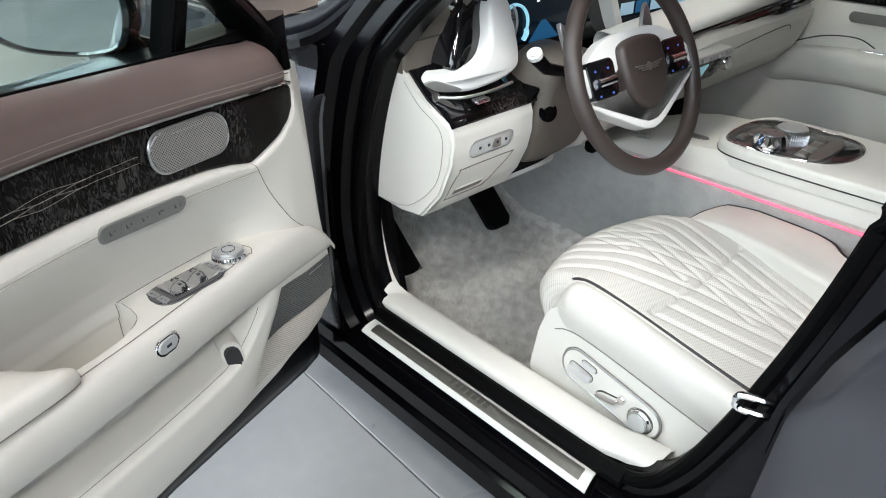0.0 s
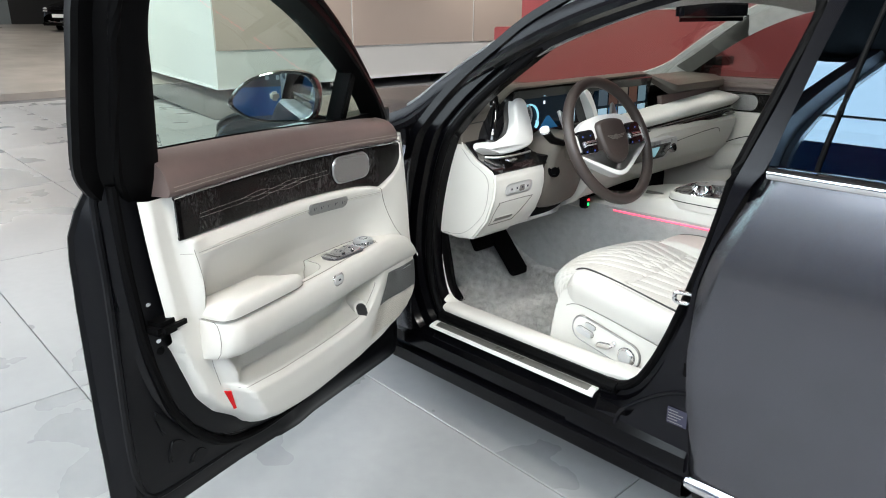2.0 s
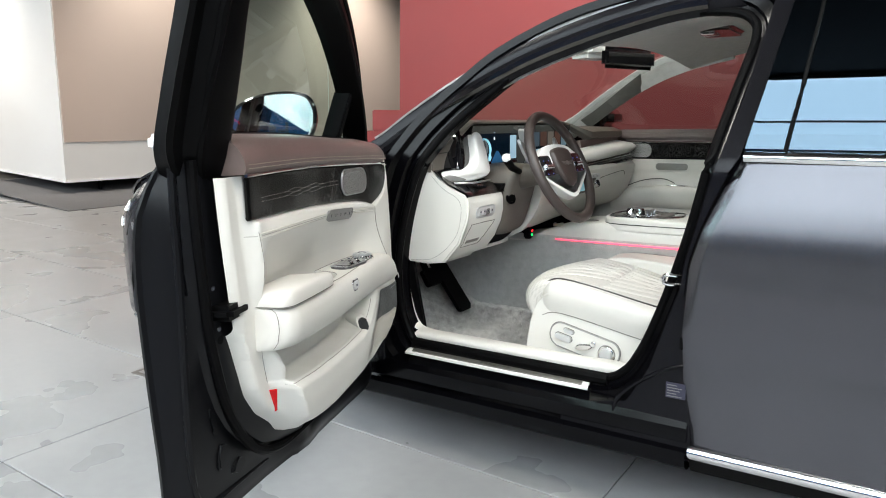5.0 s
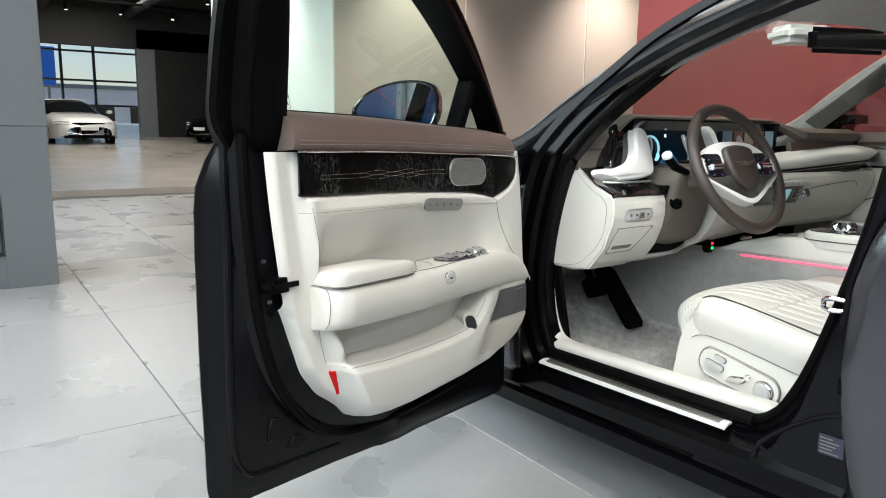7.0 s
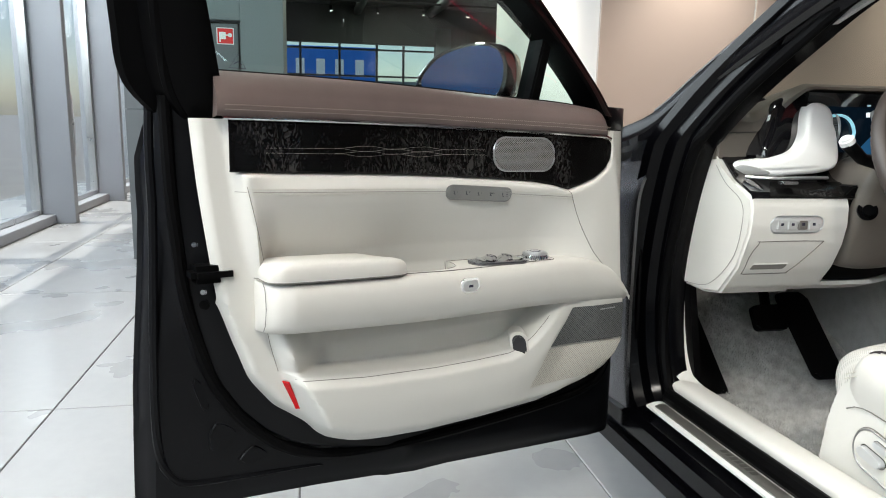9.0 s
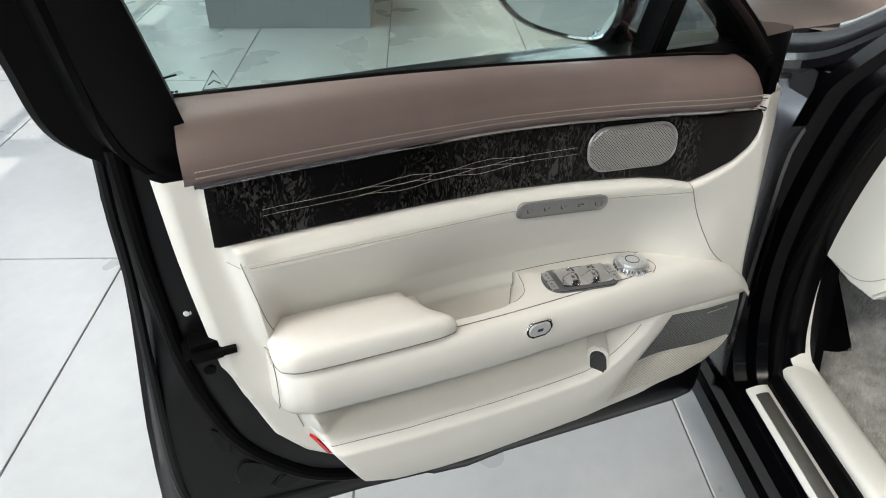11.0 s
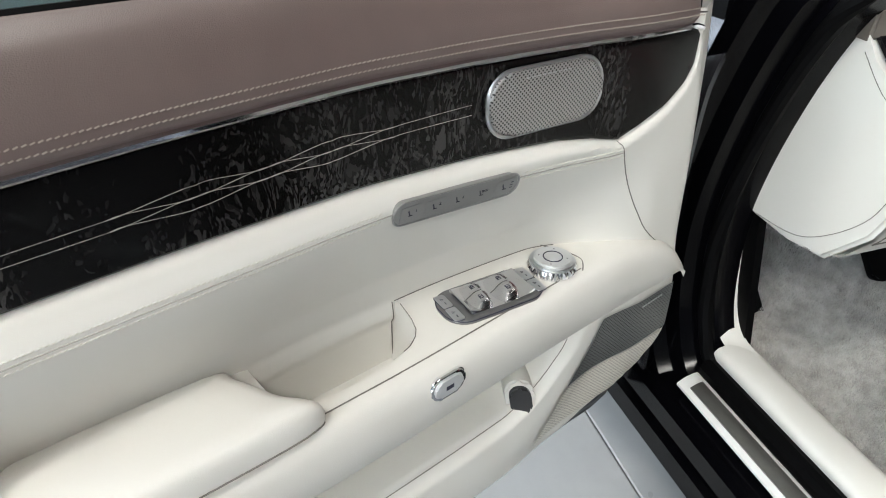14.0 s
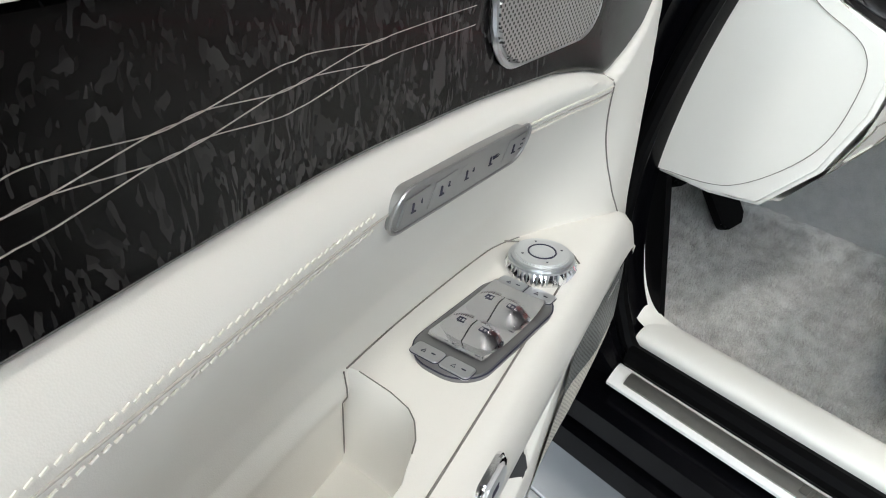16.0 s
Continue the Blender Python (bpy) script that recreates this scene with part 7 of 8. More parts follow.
def lower_dash(s, t):
    y = 0.128 + 1.46 * s
    mid = smooth(0.50, 0.70, y)
    far = smooth(0.70, 1.0, y)
    prof = [(-0.02, 0.645), (0.06, 0.648), (0.115, 0.668), (0.155, 0.72), (0.180, 0.775), (0.190, 0.82), (0.189, 0.86), (0.182, 0.878), (0.12, 0.895)]
    prof2 = [(0.02, 0.70), (0.12, 0.70), (0.17, 0.73), (0.21, 0.775), (0.235, 0.815), (0.25, 0.85), (0.252, 0.880), (0.235, 0.896), (0.12, 0.90)]
    prof3 = [(0.02, 0.72), (0.14, 0.72), (0.19, 0.745), (0.235, 0.80), (0.255, 0.85), (0.268, 0.895), (0.270, 0.920), (0.250, 0.934), (0.12, 0.94)]
    i = t * (len(prof) - 1)
    j = min(int(i), len(prof) - 2)
    pick = lambda q: [q[j][k] + (q[j + 1][k] - q[j][k]) * (i - j) for k in (0, 1)]
    p, q, r = pick(prof), pick(prof2), pick(prof3)
    m = [p[k] + (q[k] - p[k]) * mid for k in (0, 1)]
    x, z = m[0] + (r[0] - m[0]) * far, m[1] + (r[1] - m[1]) * far
    dent = smooth(0.365, 0.378, y) * smooth(0.602, 0.585, y) * smooth(0.672, 0.70, z)
    return (x - 0.13 * dent, y, z)


part("lower_panel", sheet(lower_dash, 180, 48), CREAM_HARD, dash, "cream lower dashboard panel")
part("glovebox_seam", tube(curve_through([(0.252, 1.02, 0.845), (0.262, 1.10, 0.875), (0.268, 1.40, 0.895), (0.262, 1.46, 0.875)], 6), 0.0014, 6), SEAM, dash)
part("column_recess", prism(smoothed([(0.372, 0.695), (0.375, 0.80), (0.368, 0.905), (0.60, 0.905), (0.59, 0.80), (0.575, 0.72), (0.53, 0.685), (0.41, 0.680)], 4), lambda y, z, x: (x + 0.33 * (z - 0.72), y, z), 0.04, 0.128, 0.004), BLACK, dash)
sb = part("switch_bank", pillow(pill(0.128, 0.036, 8), lambda p, q, d: (0.187 + 0.20 * q + d, 0.236 + p, 0.822 + q), -0.006, 0.004, 0.002), SILVER_PLASTIC, dash, "pale oval switch bank")
part("bank_rim", tube([(0.190 + 0.20 * q, 0.236 + p, 0.822 + q) for p, q in pill(0.130, 0.038, 8)], 0.0015, 6, True), SATIN_METAL, sb)
for k in range(4):
    part("switch", rbox((0.185, 0.186 + k * 0.026, 0.811), (0.1935, 0.2095 + k * 0.026, 0.833), 0.002), (SILVER_PLASTIC, SILVER_PLASTIC, GREY_METAL, SILVER_PLASTIC)[k], sb)
    part("switch_mark", rbox((0.1932, 0.194 + k * 0.026, 0.820), (0.1940, 0.201 + k * 0.026, 0.826)), INK, sb)
panel_x = lambda z: lerp([(0.648, 0.06), (0.668, 0.115), (0.72, 0.155), (0.775, 0.180), (0.82, 0.190)], z)
box_line = smoothed([(0.160, 0.784), (0.300, 0.784), (0.306, 0.776), (0.256, 0.712), (0.246, 0.706), (0.122, 0.706), (0.118, 0.713), (0.152, 0.778)], 4)
box_line = [(max(y, 0.140), z) for y, z in box_line]
part("coin_box", tube([(panel_x(z) + 0.0012, y, z) for y, z in box_line], 0.0010, 6, True), SEAM_SOFT, dash)
pull = part("box_pull", prism([(0.199 + a + 0.5 * b, 0.7235 + b) for a, b in pill(0.085, 0.013, 4, 0.004)], lambda y, z, d: (panel_x(z) + d, y, z), -0.010, 0.0012, 0.0005), SEAM_SOFT, dash, "shadowed pull slot of the small drawer")
part("pull_lip", tube([(panel_x(0.730) + 0.0015, y, 0.7305) for y in np.linspace(0.160, 0.243, 8)], 0.0016, 6), CREAM_HARD, pull)

# black vent shelf, veneer and white wing
part("vent_shelf", sheet(lambda s, t: (lerp([(0, 0.186), (0.15, 0.176), (0.35, 0.150), (0.6, 0.105), (1, 0.045)], t), 0.128 + 0.01 * t * (1 - s) + 0.252 * s + 0.09 * s * t, lerp([(0, 0.880), (0.15, 0.892), (0.35, 0.902), (0.6, 0.920), (1, 0.965)], t)), 20, 20, 0.006), GLOSS_BLACK, dash, "gloss black vent shelf", angle=60)
part("veneer_end", sheet(lambda s, t: (lerp([(0, 0.188), (0.4, 0.165), (1, 0.130)], t), 0.165 + 0.212 * s + 0.04 * t, lerp([(0, 0.884), (0.4, 0.899), (1, 0.912)], t)), 14, 8, 0.003), WOOD, dash, "dark burl veneer shelf edge")
part("vent_blade", tube(curve_through([(0.118, 0.150, 0.922), (0.150, 0.19, 0.921), (0.160, 0.26, 0.922), (0.150, 0.335, 0.922)], 6), 0.0035, 8), SATIN_METAL, dash)
part("vent_tab", rbox((0.155, 0.205, 0.908), (0.176, 0.243, 0.916), 0.002), CHROME, dash, "bright vent tab")
wing = smoothed([(0.146, 0.936), (0.158, 0.953), (0.215, 0.966), (0.262, 0.982), (0.288, 1.015), (0.300, 1.062), (0.314, 1.085), (0.340, 1.091), (0.366, 1.083), (0.378, 1.06), (0.383, 1.0), (0.378, 0.962), (0.358, 0.940), (0.30, 0.930), (0.20, 0.924), (0.158, 0.925)], 5)
bulge = lambda y, z: 0.128 + 0.020 * math.sin(math.pi * clamp((y - 0.13) / 0.27)) - 0.30 * max(0.0, z - 0.955) - 0.055 * smooth(0.22, 0.14, y)
wing_ob = part("dash_wing", pillow(wing, lambda y, z, d: (bulge(y, z) + d, y, z), -0.05, 0.0, 0.011, 5), WHITE_TRIM, dash, "white sculpted wing beside the instrument display", angle=70)
part("wing_tip", pillow(smoothed([(0.146, 0.937), (0.152, 0.926), (0.185, 0.925), (0.200, 0.932), (0.180, 0.943), (0.160, 0.948)], 4), lambda y, z, d: (bulge(y, z) + d, y, z), -0.02, 0.0025, 0.002), GREY_METAL, wing_ob)
part("wing_tweeter", tube([(0.092 + 0.020 * math.cos(a), 0.385, 1.03 + 0.034 * math.sin(a)) for a in np.linspace(0, math.tau, 28)[:-1]], 0.003, 6, True), SATIN_METAL, wing_ob)
part("tweeter_mesh", prism([(0.092 + 0.018 * math.cos(a), 1.03 + 0.031 * math.sin(a)) for a in np.linspace(0, math.tau, 28)[:-1]], lambda x, z, y: (x, y, z), 0.37, 0.3845), GRILLE_DARK, wing_ob)
part("wing_back", pillow(smoothed([(0.205, 0.955), (0.225, 1.03), (0.248, 1.085), (0.285, 1.108), (0.36, 1.112), (0.39, 1.05), (0.38, 0.95)], 4), lambda y, z, x: (x - 0.30 * (z - 0.95), y, z), 0.0, 0.115, 0.012), GLOSS_BLACK, dash, "gloss black display housing end")

# displays
def display_x(y):
    return 0.090 + 0.03 * smooth(0.6, 1.12, y)


part("display_housing", sheet(lambda s, t: (lambda y: (display_x(y) - 0.012 - 0.012 * math.sin(math.pi * t), y, 0.945 + 0.172 * t))(0.31 + 0.80 * s), 40, 8, 0.02), GLOSS_BLACK, dash, "wide curved glass display")
SCREEN_DARK = glow("display_dark_blue", (0.002, 0.006, 0.012), 0.4)
SCREEN_DARK.node_tree.nodes["Principled BSDF"].inputs["Roughness"].default_value = 0.1
SCREEN_DARK.node_tree.nodes["Principled BSDF"].inputs["Specular IOR Level"].default_value = 0.25
SCREEN_BLUE = glow("display_blue", (0.01, 0.07, 0.16), 0.6)
SCREEN_PALE = glow("display_pale", (0.28, 0.42, 0.52), 0.5)


def on_screen(name, y0, y1, z0, z1, mat, lift=0.001):
    return part(name, sheet(lambda s, t: (display_x(y0 + (y1 - y0) * s) + 0.0005 + lift, y0 + (y1 - y0) * s, z0 + (z1 - z0) * t), 10, 2), mat, dash)


on_screen("instrument_screen", 0.335, 0.66, 0.960, 1.105, SCREEN_DARK)
DY, DZ = 0.395, 1.018
part("speed_dial", tube([(display_x(DY + 0.046 * math.cos(a)) + 0.003, DY + 0.046 * math.cos(a), DZ + 0.046 * math.sin(a)) for a in np.linspace(-0.8, 3.9, 30)], 0.008, 6, flat=0.4), glow("dial_light_blue", (0.30, 0.62, 0.76), 0.7), dash, "pale blue glowing dial ring")
lettering("0", Matrix(((0, 0, 1, display_x(DY) + 0.003), (1, 0, 0, DY), (0, 1, 0, DZ + 0.002), (0, 0, 0, 1))), 0.034, SCREEN_PALE, dash)
lettering("00", Matrix(((0, 0, 1, display_x(DY) + 0.003), (1, 0, 0, DY), (0, 1, 0, DZ - 0.032), (0, 0, 0, 1))), 0.015, SCREEN_PALE, dash)
part("screen_road", prism([(0.44, 0.966), (0.49, 1.018), (0.505, 1.018), (0.565, 0.966)], lambda y, z, x: (display_x(y) + 0.0018 + x, y, z), 0, 0.0006), SCREEN_BLUE, dash)
for z, mat in ((1.085, SCREEN_PALE), (1.06, glow("display_white_dot", (0.8, 0.85, 0.9), 0.7))):
    on_screen("screen_mark", 0.470, 0.480, z, z + 0.011, mat, 0.002)
for k in range(4):
    on_screen("screen_text", 0.45 + 0.03 * k, 0.465 + 0.03 * k, 0.954, 0.957, SCREEN_PALE, 0.002)
on_screen("screen_card", 0.600, 0.652, 0.985, 1.075, SCREEN_PALE, 0.002)
on_screen("centre_screen", 0.76, 1.09, 0.972, 1.106, SCREEN_DARK)
for k, c in enumerate(((0.12, 0.18, 0.24), (0.16, 0.08, 0.06), (0.30, 0.26, 0.22), (0.22, 0.10, 0.07), (0.35, 0.55, 0.66))):
    on_screen("screen_tile", 0.785 + k * 0.060, 0.838 + k * 0.060, 1.025, 1.085, glow("screen_tile_%d" % k, tuple(v * 0.3 for v in c), 0.5), 0.002)
for k in range(5):
    on_screen("screen_tile", 0.785 + k * 0.060, 0.838 + k * 0.060, 0.985, 1.015, SCREEN_PALE if k in (0, 2, 4) else SCREEN_BLUE, 0.002)
part("display_fin", prism(smoothed([(0.665, 1.09), (0.69, 1.093), (0.725, 1.04), (0.755, 0.965), (0.735, 0.96), (0.705, 1.03)], 4), lambda y, z, x: (x - 0.1 * (z - 0.96), y, z), 0.09, 0.135, 0.004), WHITE_TRIM, dash, "white fin between the displays")

# taupe dash top
def dash_top(s, t):
    y = 0.122 + 1.475 * s
    hood = smooth(0.20, 0.32, y)
    pax_k = smooth(1.10, 1.20, y)
    prof = [(0.020, 0.999), (0.045, 1.016), (0.050, 1.045), (0.025, 1.064), (-0.05, 1.072), (-0.2, 1.04), (-0.45, 1.0)]
    hi = [(0.075, 1.116), (0.100, 1.120), (0.100, 1.126), (0.070, 1.134), (0.0, 1.12), (-0.2, 1.06), (-0.45, 1.0)]
    pa = [(0.165, 1.040), (0.195, 1.055), (0.195, 1.080), (0.150, 1.098), (0.0, 1.105), (-0.2, 1.06), (-0.45, 1.0)]
    i = t * 6
    j = min(int(i), 5)
    pick = lambda q: [q[j][k] + (q[j + 1][k] - q[j][k]) * (i - j) for k in (0, 1)]
    p, q, r = pick(prof), pick(hi), pick(pa)
    m = [p[k] + (q[k] - p[k]) * hood for k in (0, 1)]
    return (m[0] + (r[0] - m[0]) * pax_k, y, m[1] + (r[1] - m[1]) * pax_k)


part("dash_top", sheet(dash_top, 110, 36), TAUPE, dash, "taupe leather dashboard top", angle=60)
part("taupe_end", prism([(0.018, 1.0), (0.046, 1.016), (0.050, 1.045), (0.025, 1.063), (-0.05, 1.070), (-0.2, 1.04), (-0.2, 0.98)], lambda x, z, y: (x, y, z), 0.22, 0.121, 0.004), TAUPE, dash)
part("taupe_front", prism([(0.122, 0.958), (0.125, 1.02), (0.21, 1.05), (0.26, 1.03), (0.25, 0.965)], lambda y, z, x: (x, y, z), -0.02, 0.046, 0.004), TAUPE, dash)
part("top_seam", tube([(0.0475, y, 1.018 + 0.05 * (y - 0.12)) for y in np.linspace(0.121, 0.225, 10)], 0.0016, 6), SEAM, dash)
part("dark_fascia", sheet(lambda s, t: (0.185 - 0.012 * t, 1.11 + 0.49 * s, 0.99 + 0.055 * t), 10, 3, 0.02), BROWN, dash, "dark brown fascia strip")
band = [(0.205, 0.925), (0.228, 0.930), (0.246, 0.944), (0.250, 0.958), (0.238, 0.972), (0.205, 0.980), (0.14, 0.984), (0.14, 0.925)]


def band_point(s, t):
    y = 0.64 + 0.97 * s
    x, z = curve_through(band, 4, True)[round(t * 32) % 32]
    end = 1 - 0.6 * smooth(0.06, 0.0, 1.61 - y) ** 2
    rise = 0.050 * (y - 0.64) / 0.97
    return (x + 0.028 * (y - 0.64) / 0.97 - 0.02 * (1 - end), y, 0.955 + (z - 0.955) * (0.75 + 0.25 * smooth(0.64, 1.2, y)) * end + rise)


part("white_band", sheet(band_point, 40, 32), WHITE_TRIM, dash, "white leather dashboard band", angle=70)
part("vent_gap", sheet(lambda s, t: (0.205 + 0.03 * s + 0.028 * t, 0.60 + 0.99 * s, 0.930 + 0.045 * s - 0.035 * t), 20, 4, 0.02), GLOSS_BLACK, dash, "dark full-width vent slot")
for dt in (0.3, 0.65):
    part("vent_line", tube([(0.208 + 0.03 * s + 0.028 * dt + 0.004, 0.62 + 0.96 * s, 0.930 + 0.045 * s - 0.035 * dt + 0.001) for s in np.linspace(0, 1, 12)], 0.002, 6), BLACK if dt > 0.5 else SATIN_METAL, dash)
part("vent_tab", rbox((0.226, 0.905, 0.922), (0.244, 0.945, 0.930), 0.002), CHROME, dash, "bright vent tab")
part("vent_tab", rbox((0.250, 1.53, 0.950), (0.266, 1.56, 0.957), 0.002), CHROME, dash, "bright vent tab")
clim = part("climate_panel", pillow(pill(0.36, 0.086, 8, 0.038), lambda p, q, d: (0.276 + 0.45 * q + d, 0.865 + p, 0.866 + q), -0.03, 0.012, 0.006), SILVER_PLASTIC, dash, "silver climate control panel")
part("climate_screen", pillow(pill(0.27, 0.060, 4, 0.008), lambda p, q, d: (0.288 + 0.45 * q + d, 0.850 + p, 0.862 + q), -0.004, 0.002, 0.001), GLOSS_BLACK, clim)
part("climate_glow", pillow(pill(0.075, 0.040, 4, 0.004), lambda p, q, d: (0.290 + 0.45 * q + d, 0.872 + p, 0.862 + q), -0.001, 0.0012, 0.0005), glow("climate_lit", (0.22, 0.42, 0.48), 0.5), clim)
for k in range(7):
    part("climate_key", rbox((0.300, 0.735 + k * 0.040, 0.893), (0.310, 0.768 + k * 0.040, 0.904), 0.002), SATIN_METAL, clim)
for k in range(3):
    part("climate_key", rbox((0.283 + k * 0.006, 0.955, 0.846 + k * 0.012), (0.292 + k * 0.006, 0.975, 0.855 + k * 0.012), 0.001), GREY_METAL, clim)
for y in (0.705, 1.015):
    part("climate_knob", disc(bmesh.new(), (0.280, y, 0.862), (1, 0, 0.4), 0.020, 0.020, 28, 0.003), CHROME, clim)

# column, stalk and steering wheel
part("column_cowl", pillow(smoothed([(0.378, 0.735), (0.379, 0.84), (0.385, 0.92), (0.41, 0.960), (0.48, 0.975), (0.55, 0.960), (0.585, 0.91), (0.588, 0.80), (0.575, 0.735), (0.53, 0.715), (0.43, 0.712)], 5), lambda y, z, x: (x + 0.30 * (z - 0.85) - 0.6 * max(0.0, 0.05 - abs(y - 0.378)) * 0.3, y, z), 0.0, 0.205, 0.022, 6), TAUPE, dash, "taupe steering column cowl", angle=60)
part("cowl_upper", tube([(0.18, 0.472, 0.915), (0.30, 0.472, 0.950)], 0.052, 20, flat=0.8), TAUPE, dash)
part("column_key", disc(disc(bmesh.new(), (0.198, 0.402, 0.852), (1, -0.35, 0.3), 0.022, 0.006, 24, 0.001), (0.200, 0.401, 0.852), (1, -0.35, 0.3), 0.013, 0.010, 20, 0.001), BLACK, dash)
stalk = part("indicator_stalk", tube([(0.235, 0.40, 0.950), (0.235, 0.34, 0.968), (0.234, 0.302, 1.000)], lambda k: 0.011 + 0.004 * k, 12), BLACK, dash, "black indicator stalk with a pale end cap")
part("stalk_cap", disc(bmesh.new(), (0.2335, 0.308, 0.995), (0.1, -0.6, 0.75), 0.0155, 0.02, 24, 0.005), WHITE_TRIM, stalk)
WH = Matrix.Translation((0.364, 0.472, 0.966)) @ Matrix.Rotation(radians(-25), 4, "Y")
# local x towards the driver, y across, z up the wheel
R = 0.198
sw = part("steering_wheel", tube([(0.0, R * math.cos(a), R * 0.985 * math.sin(a)) for a in np.linspace(0, math.tau, 72)[:-1]], 0.0175, 14, True), WHEEL_BROWN, dash, "brown leather two-spoke steering wheel", WH, angle=60)
hub_line = smoothed([(-0.072, 0.035), (-0.058, 0.060), (0.0, 0.068), (0.058, 0.060), (0.072, 0.035), (0.068, -0.02), (0.045, -0.062), (0.0, -0.080), (-0.045, -0.062), (-0.068, -0.02)], 5)
part("hub", pillow(hub_line, lambda y, z, x: (x, y, z), -0.05, 0.026, 0.014, 5), WHEEL_BROWN, sw, "brown leather airbag cover", angle=60)
wings = smoothed([(-0.185, 0.020), (-0.12, 0.066), (-0.07, 0.080), (0.0, 0.084), (0.07, 0.080), (0.12, 0.066), (0.185, 0.020), (0.183, -0.018), (0.12, -0.015), (0.06, 0.02), (0.0, 0.03), (-0.06, 0.02), (-0.12, -0.015), (-0.183, -0.018)], 4)
part("upper_spoke", pillow(wings, lambda y, z, x: (x, y, z), -0.02, 0.008, 0.004), WHITE_TRIM, sw, "pale silver upper spoke")
low = smoothed([(-0.180, -0.026), (-0.11, -0.048), (-0.065, -0.078), (0.0, -0.100), (0.065, -0.078), (0.11, -0.048), (0.180, -0.026), (0.179, -0.038), (0.11, -0.076), (0.0, -0.120), (-0.11, -0.076), (-0.179, -0.038)], 4)
part("lower_spoke", pillow(low, lambda y, z, x: (x, y, z), -0.02, 0.010, 0.004), WHITE_TRIM, sw, "pale silver lower spoke")
for sgn in (-1, 1):
    pad_ = part("button_pad", pillow([(sgn * 0.128 + a, 0.006 + b) for a, b in pill(0.085, 0.075, 4, 0.014)], lambda y, z, x: (x, y, z), -0.01, 0.011, 0.003), GLOSS_BLACK, sw, "gloss black button pad")
    part("roller", tube([(0.014, sgn * 0.126 - 0.026, 0.0), (0.014, sgn * 0.126 + 0.026, 0.0)], 0.009, 12), CHROME, pad_)
    for k, (a, b) in enumerate(((-0.022, 0.024), (0.018, 0.024), (-0.022, -0.024), (0.018, -0.024))):
        part("button_light", rbox((0.011, sgn * 0.126 + a - 0.0025, b - 0.002), (0.0118, sgn * 0.126 + a + 0.0025, b + 0.002)), glow("button_blue_%d_%d" % (sgn + 1, k), (0.04, 0.08, 0.35), 0.5), pad_)
bm = bmesh.new()
for sgn in (-1, 1):
    for k in range(3):
        tube([(0.029, sgn * 0.008, 0.006 - k * 0.004), (0.029, sgn * (0.046 - k * 0.008), 0.009 - k * 0.005)], 0.0016, 5, bm=bm)
part("emblem", disc(bm, (0.026, 0.0, 0.003), (1, 0, 0), 0.009, 0.004, 16, 0.001), GREY_METAL, sw, "small winged badge as a plain shape")
part("shift_paddle", prism(smoothed([(0.10, 0.06), (0.135, 0.12), (0.150, 0.125), (0.145, 0.06), (0.12, 0.03)], 4), lambda y, z, x: (x, y, z), -0.05, -0.04, 0.002), SATIN_METAL, sw)
part("shift_paddle", prism(smoothed([(-0.10, 0.06), (-0.135, 0.12), (-0.150, 0.125), (-0.145, 0.06), (-0.12, 0.03)], 4), lambda y, z, x: (x, y, z), -0.05, -0.04, 0.002), SATIN_METAL, sw)
plug = part("diagnostic_plug", rbox((0.118, 0.668, 0.660), (0.150, 0.700, 0.705), 0.006), BLACK, dash, "small black plug with red and green lights")
part("red_light", rbox((0.1495, 0.678, 0.690), (0.1515, 0.692, 0.697), 0.001), glow("red_led", (1.0, 0.02, 0.03), 3), plug)
part("green_light", rbox((0.1495, 0.678, 0.672), (0.1515, 0.690, 0.682), 0.001), glow("green_led", (0.02, 0.8, 0.15), 2), plug)

# far side: passenger door, pillar, mirrors
far = part("passenger_door", sheet(lambda s, t: (-0.05 + 1.25 * s, 1.66 - 0.035 * math.sin(math.pi * clamp(t * 1.2)) , 0.36 + 0.58 * t), 20, 20, 0.03), CREAM, car, "cream passenger door trim")
part("door_veneer", rbox((-0.05, 1.635, 0.945), (1.2, 1.66, 1.02), 0.008), WOOD, far)
part("door_line", tube([(-0.05, 1.633, 1.022), (1.2, 1.633, 1.022)], 0.004, 6), CHROME, far)
part("door_pad", rbox((-0.05, 1.62, 1.025), (1.2, 1.70, 1.085), 0.02, 4), BROWN, far)
def far_arm(s, t):
    x = 0.08 + 1.12 * s
    top = lerp([(0.08, 0.74), (0.25, 0.80), (0.40, 0.815), (1.2, 0.80)], x)
    w, v = curve_through([(1.665, 0.0), (1.60, 0.0), (1.578, -0.012), (1.570, -0.04), (1.575, -0.085), (1.60, -0.11), (1.665, -0.12)], 4)[round(t * 24)]
    return (x, w + 0.05 * smooth(0.25, 0.08, x), top + v)


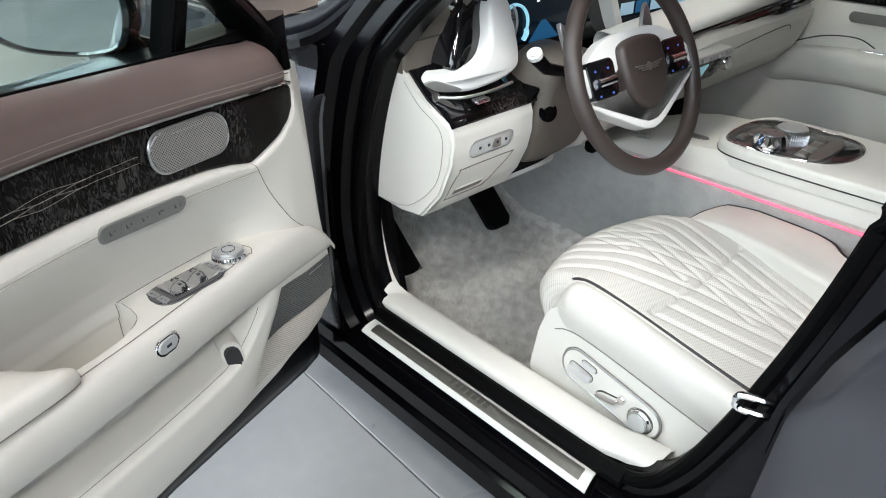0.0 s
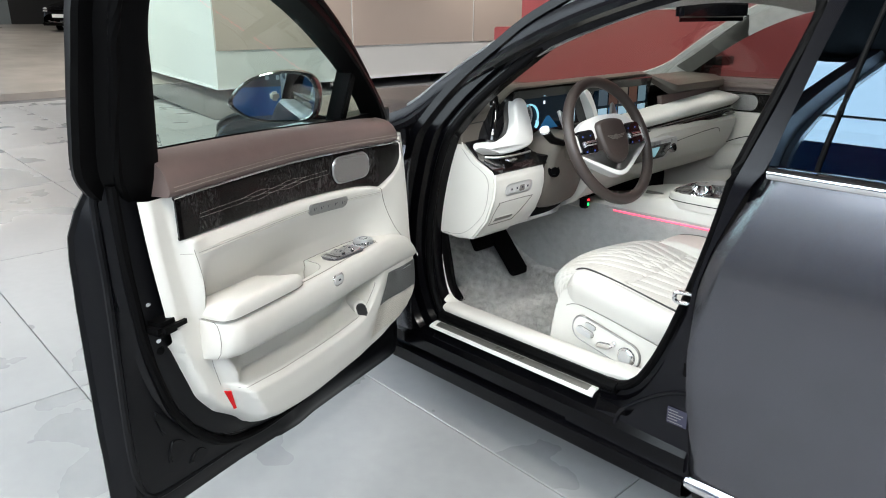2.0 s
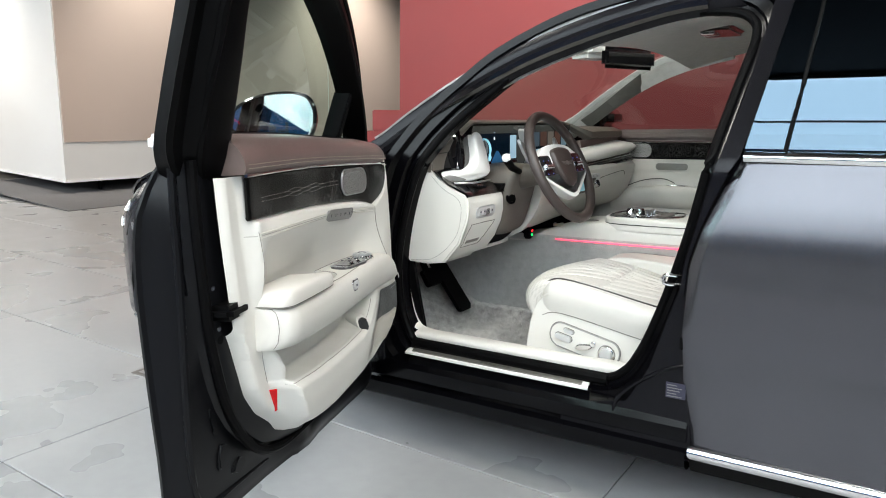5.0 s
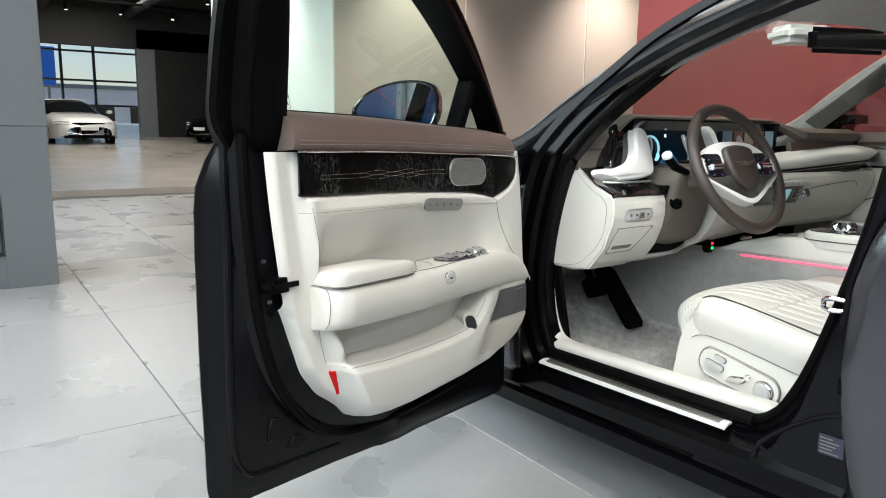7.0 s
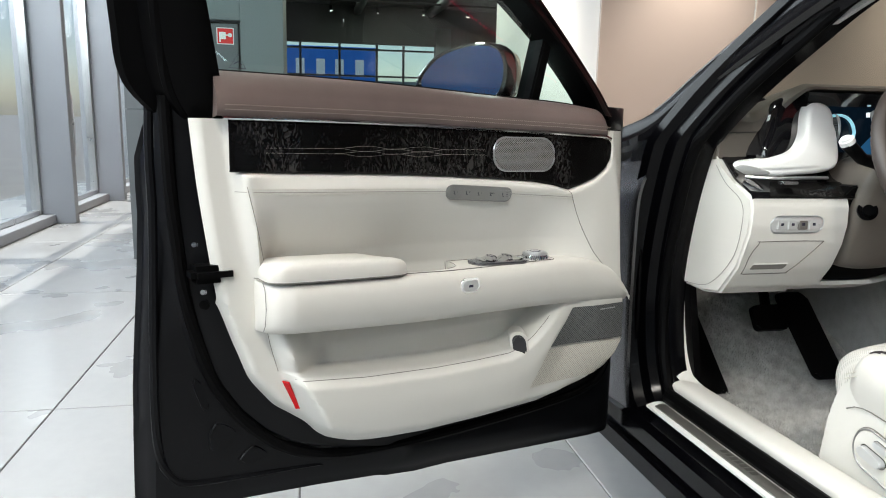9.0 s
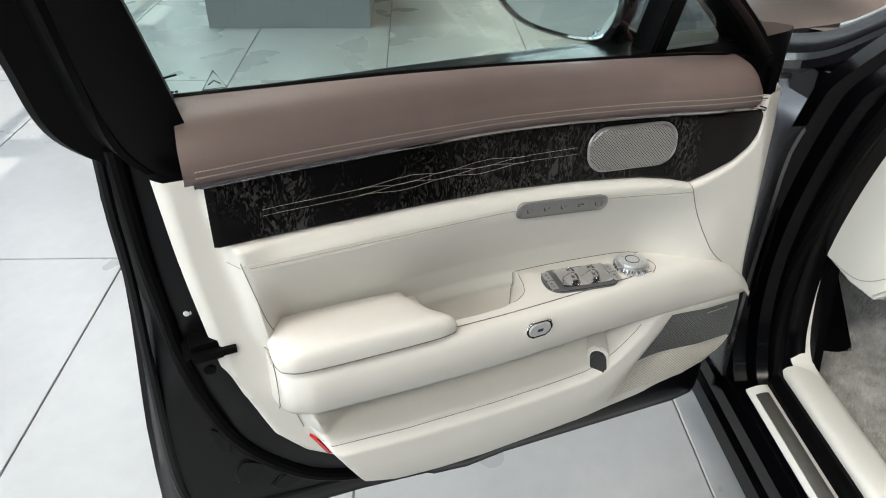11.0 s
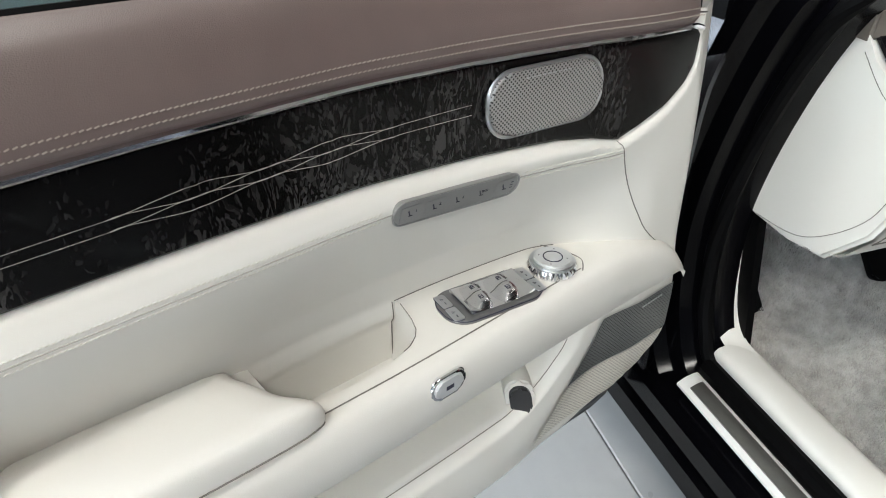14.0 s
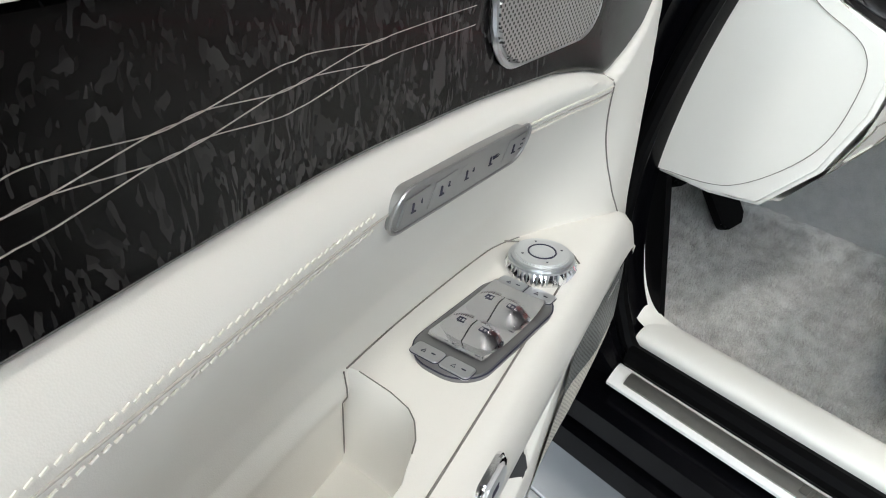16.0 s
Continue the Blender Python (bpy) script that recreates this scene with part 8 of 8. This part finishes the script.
part("door_arm", sheet(far_arm, 40, 24), CREAM, far, "cream passenger armrest", angle=70)
part("arm_switch", pillow(pill(0.11, 0.040, 8), lambda p, q, d: (0.47 + p, 1.622 + q, d), 0.80, 0.8175, 0.002), CHROME, far)
part("arm_seam", tube(curve_through([(0.20, 1.615, 0.795), (0.30, 1.625, 0.835), (0.40, 1.628, 0.845), (0.46, 1.622, 0.825)], 6), 0.002, 6), SEAM, far)
part("arm_release", pillow(pill(0.045, 0.03, 6), lambda p, q, d: (0.62 + p, d, 0.76 + q), 1.60, 1.566, -0.002), CHROME, far)
part("door_speaker", pillow(pill(0.15, 0.062, 8, 0.028), lambda p, q, d: (0.26 + p, d, 0.982 + q), 1.64, 1.630, -0.003), GRILLE, far)
part("door_memory", pillow(pill(0.15, 0.028, 8, 0.012), lambda p, q, d: (0.44 + p, d, 0.905 + q), 1.66, 1.624, -0.002), GREY_METAL, far)
part("door_pocket", prism(smoothed([(0.28, 0.38), (0.30, 0.66), (0.40, 0.64), (0.75, 0.62), (0.90, 0.60), (0.95, 0.38)], 4), lambda x, z, y: (x, y, z), 1.66, 1.60, 0.01), CREAM_HARD, far)
# flat black panel added for the dark area at the far footwell
part("dark_speaker", prism([(-0.02, 0.52), (-0.02, 0.70), (0.24, 0.665), (0.29, 0.56)], lambda x, z, y: (x, y, z), 1.66, 1.612, 0.004), BLACK, far, "flat black panel low on the door")
part("far_pillar", sheet(lambda s, t: (lambda q: (q[0] + 0.03 * t, q[1] - 0.02 + 0.05 * t, q[2] + 0.035 - 0.085 * t))(curve_through([(-0.33, 1.66, 1.03), (-0.10, 1.62, 1.10), (0.125, 1.56, 1.235), (0.313, 1.51, 1.335), (0.495, 1.475, 1.40), (0.70, 1.45, 1.44)], 5)[round(s * 25)]), 25, 6, 0.012), CARPET_FLAT, car, "pale windscreen pillar trim")
part("far_rail", tube(curve_through([(0.60, 1.46, 1.43), (0.85, 1.45, 1.45), (1.1, 1.45, 1.44), (1.4, 1.46, 1.42)], 5), 0.035, 10), CARPET_FLAT, car)
part("far_corner", prism([(-0.20, 1.07), (0.06, 1.07), (0.075, 1.16), (0.0, 1.13)], lambda x, z, y: (x, y, z), 1.63, 1.66, 0.004), BLACK, car)
part("far_window", sheet(lambda s, t: (0.02 + 1.25 * s, 1.655 - 0.46 * t * 0.36, 1.08 + 0.36 * t * smooth(-0.15, 0.55, 0.02 + 1.25 * s)), 16, 6), FAR_GLASS, car, "tinted passenger door window")
part("far_mirror", rbox((-0.06, 1.70, 1.07), (0.10, 1.93, 1.22), 0.055, 5), GLOSS_BLACK, car, "dark passenger side outside mirror")
part("near_pillar_trim", sheet(lambda s, t: (lambda q: (q[0] + 0.035 * t, q[1] + 0.05 - 0.0 * t, q[2] - 0.02 - 0.06 * t))(RAIL[round(6 + s * 26)]), 26, 4, 0.01), CARPET_FLAT, car)
RV = Matrix.Translation((0.450, 0.907, 1.363)) @ Matrix.Rotation(radians(-20), 4, "Z")
rv = part("rear_view_mirror", rbox((-0.018, -0.155, -0.040), (0.018, 0.155, 0.040), 0.017, 5), GLOSS_BLACK, car, "black frameless rear view mirror", RV)
part("mirror_stem", tube([(-0.01, -0.01, 0.02), (-0.10, -0.01, 0.055)], 0.012, 8), GREY_METAL, rv)
part("mirror_cover", rbox((-0.15, -0.20, 0.0), (-0.03, -0.02, 0.055), 0.02, 3), WHITE_TRIM, rv)
oc = part("overhead_console", rbox((0.55, 0.74, 1.425), (0.86, 0.98, 1.450), 0.012, 3), GLOSS_BLACK, car, "gloss black overhead console with bright switches")
for k in range(4):
    part("reading_switch", rbox((0.66 + (k // 2) * 0.08, 0.80 + (k % 2) * 0.07, 1.418), (0.71 + (k // 2) * 0.08, 0.84 + (k % 2) * 0.07, 1.427), 0.003), CHROME, oc)


# ---- floor tiles ----
def tile_mesh(w, d):
    me = bpy.data.meshes.new("tile")
    bm = rbox((-w / 2, -d / 2, -0.012), (w / 2, d / 2, 0.0), 0.002, 1)
    bmesh.ops.recalc_face_normals(bm, faces=bm.faces)
    bm.to_mesh(me)
    bm.free()
    me.materials.append(FLOOR)
    return me


TW, TD, JOINT = 1.735, 0.866, 0.005
tile_data = tile_mesh(TW - JOINT, TD - JOINT)
for i in range(-6, 6):
    for j in range(-4, 18):
        x, y = -1.063 + TW * (i + 0.5), 0.003 + TD * (j - 0.5)
        if x - TW / 2 < -10.3:
            continue
        t = new("tile", tile_data)
        t.parent = floor_ob
        t.matrix_basis = pose(x, y, 0)
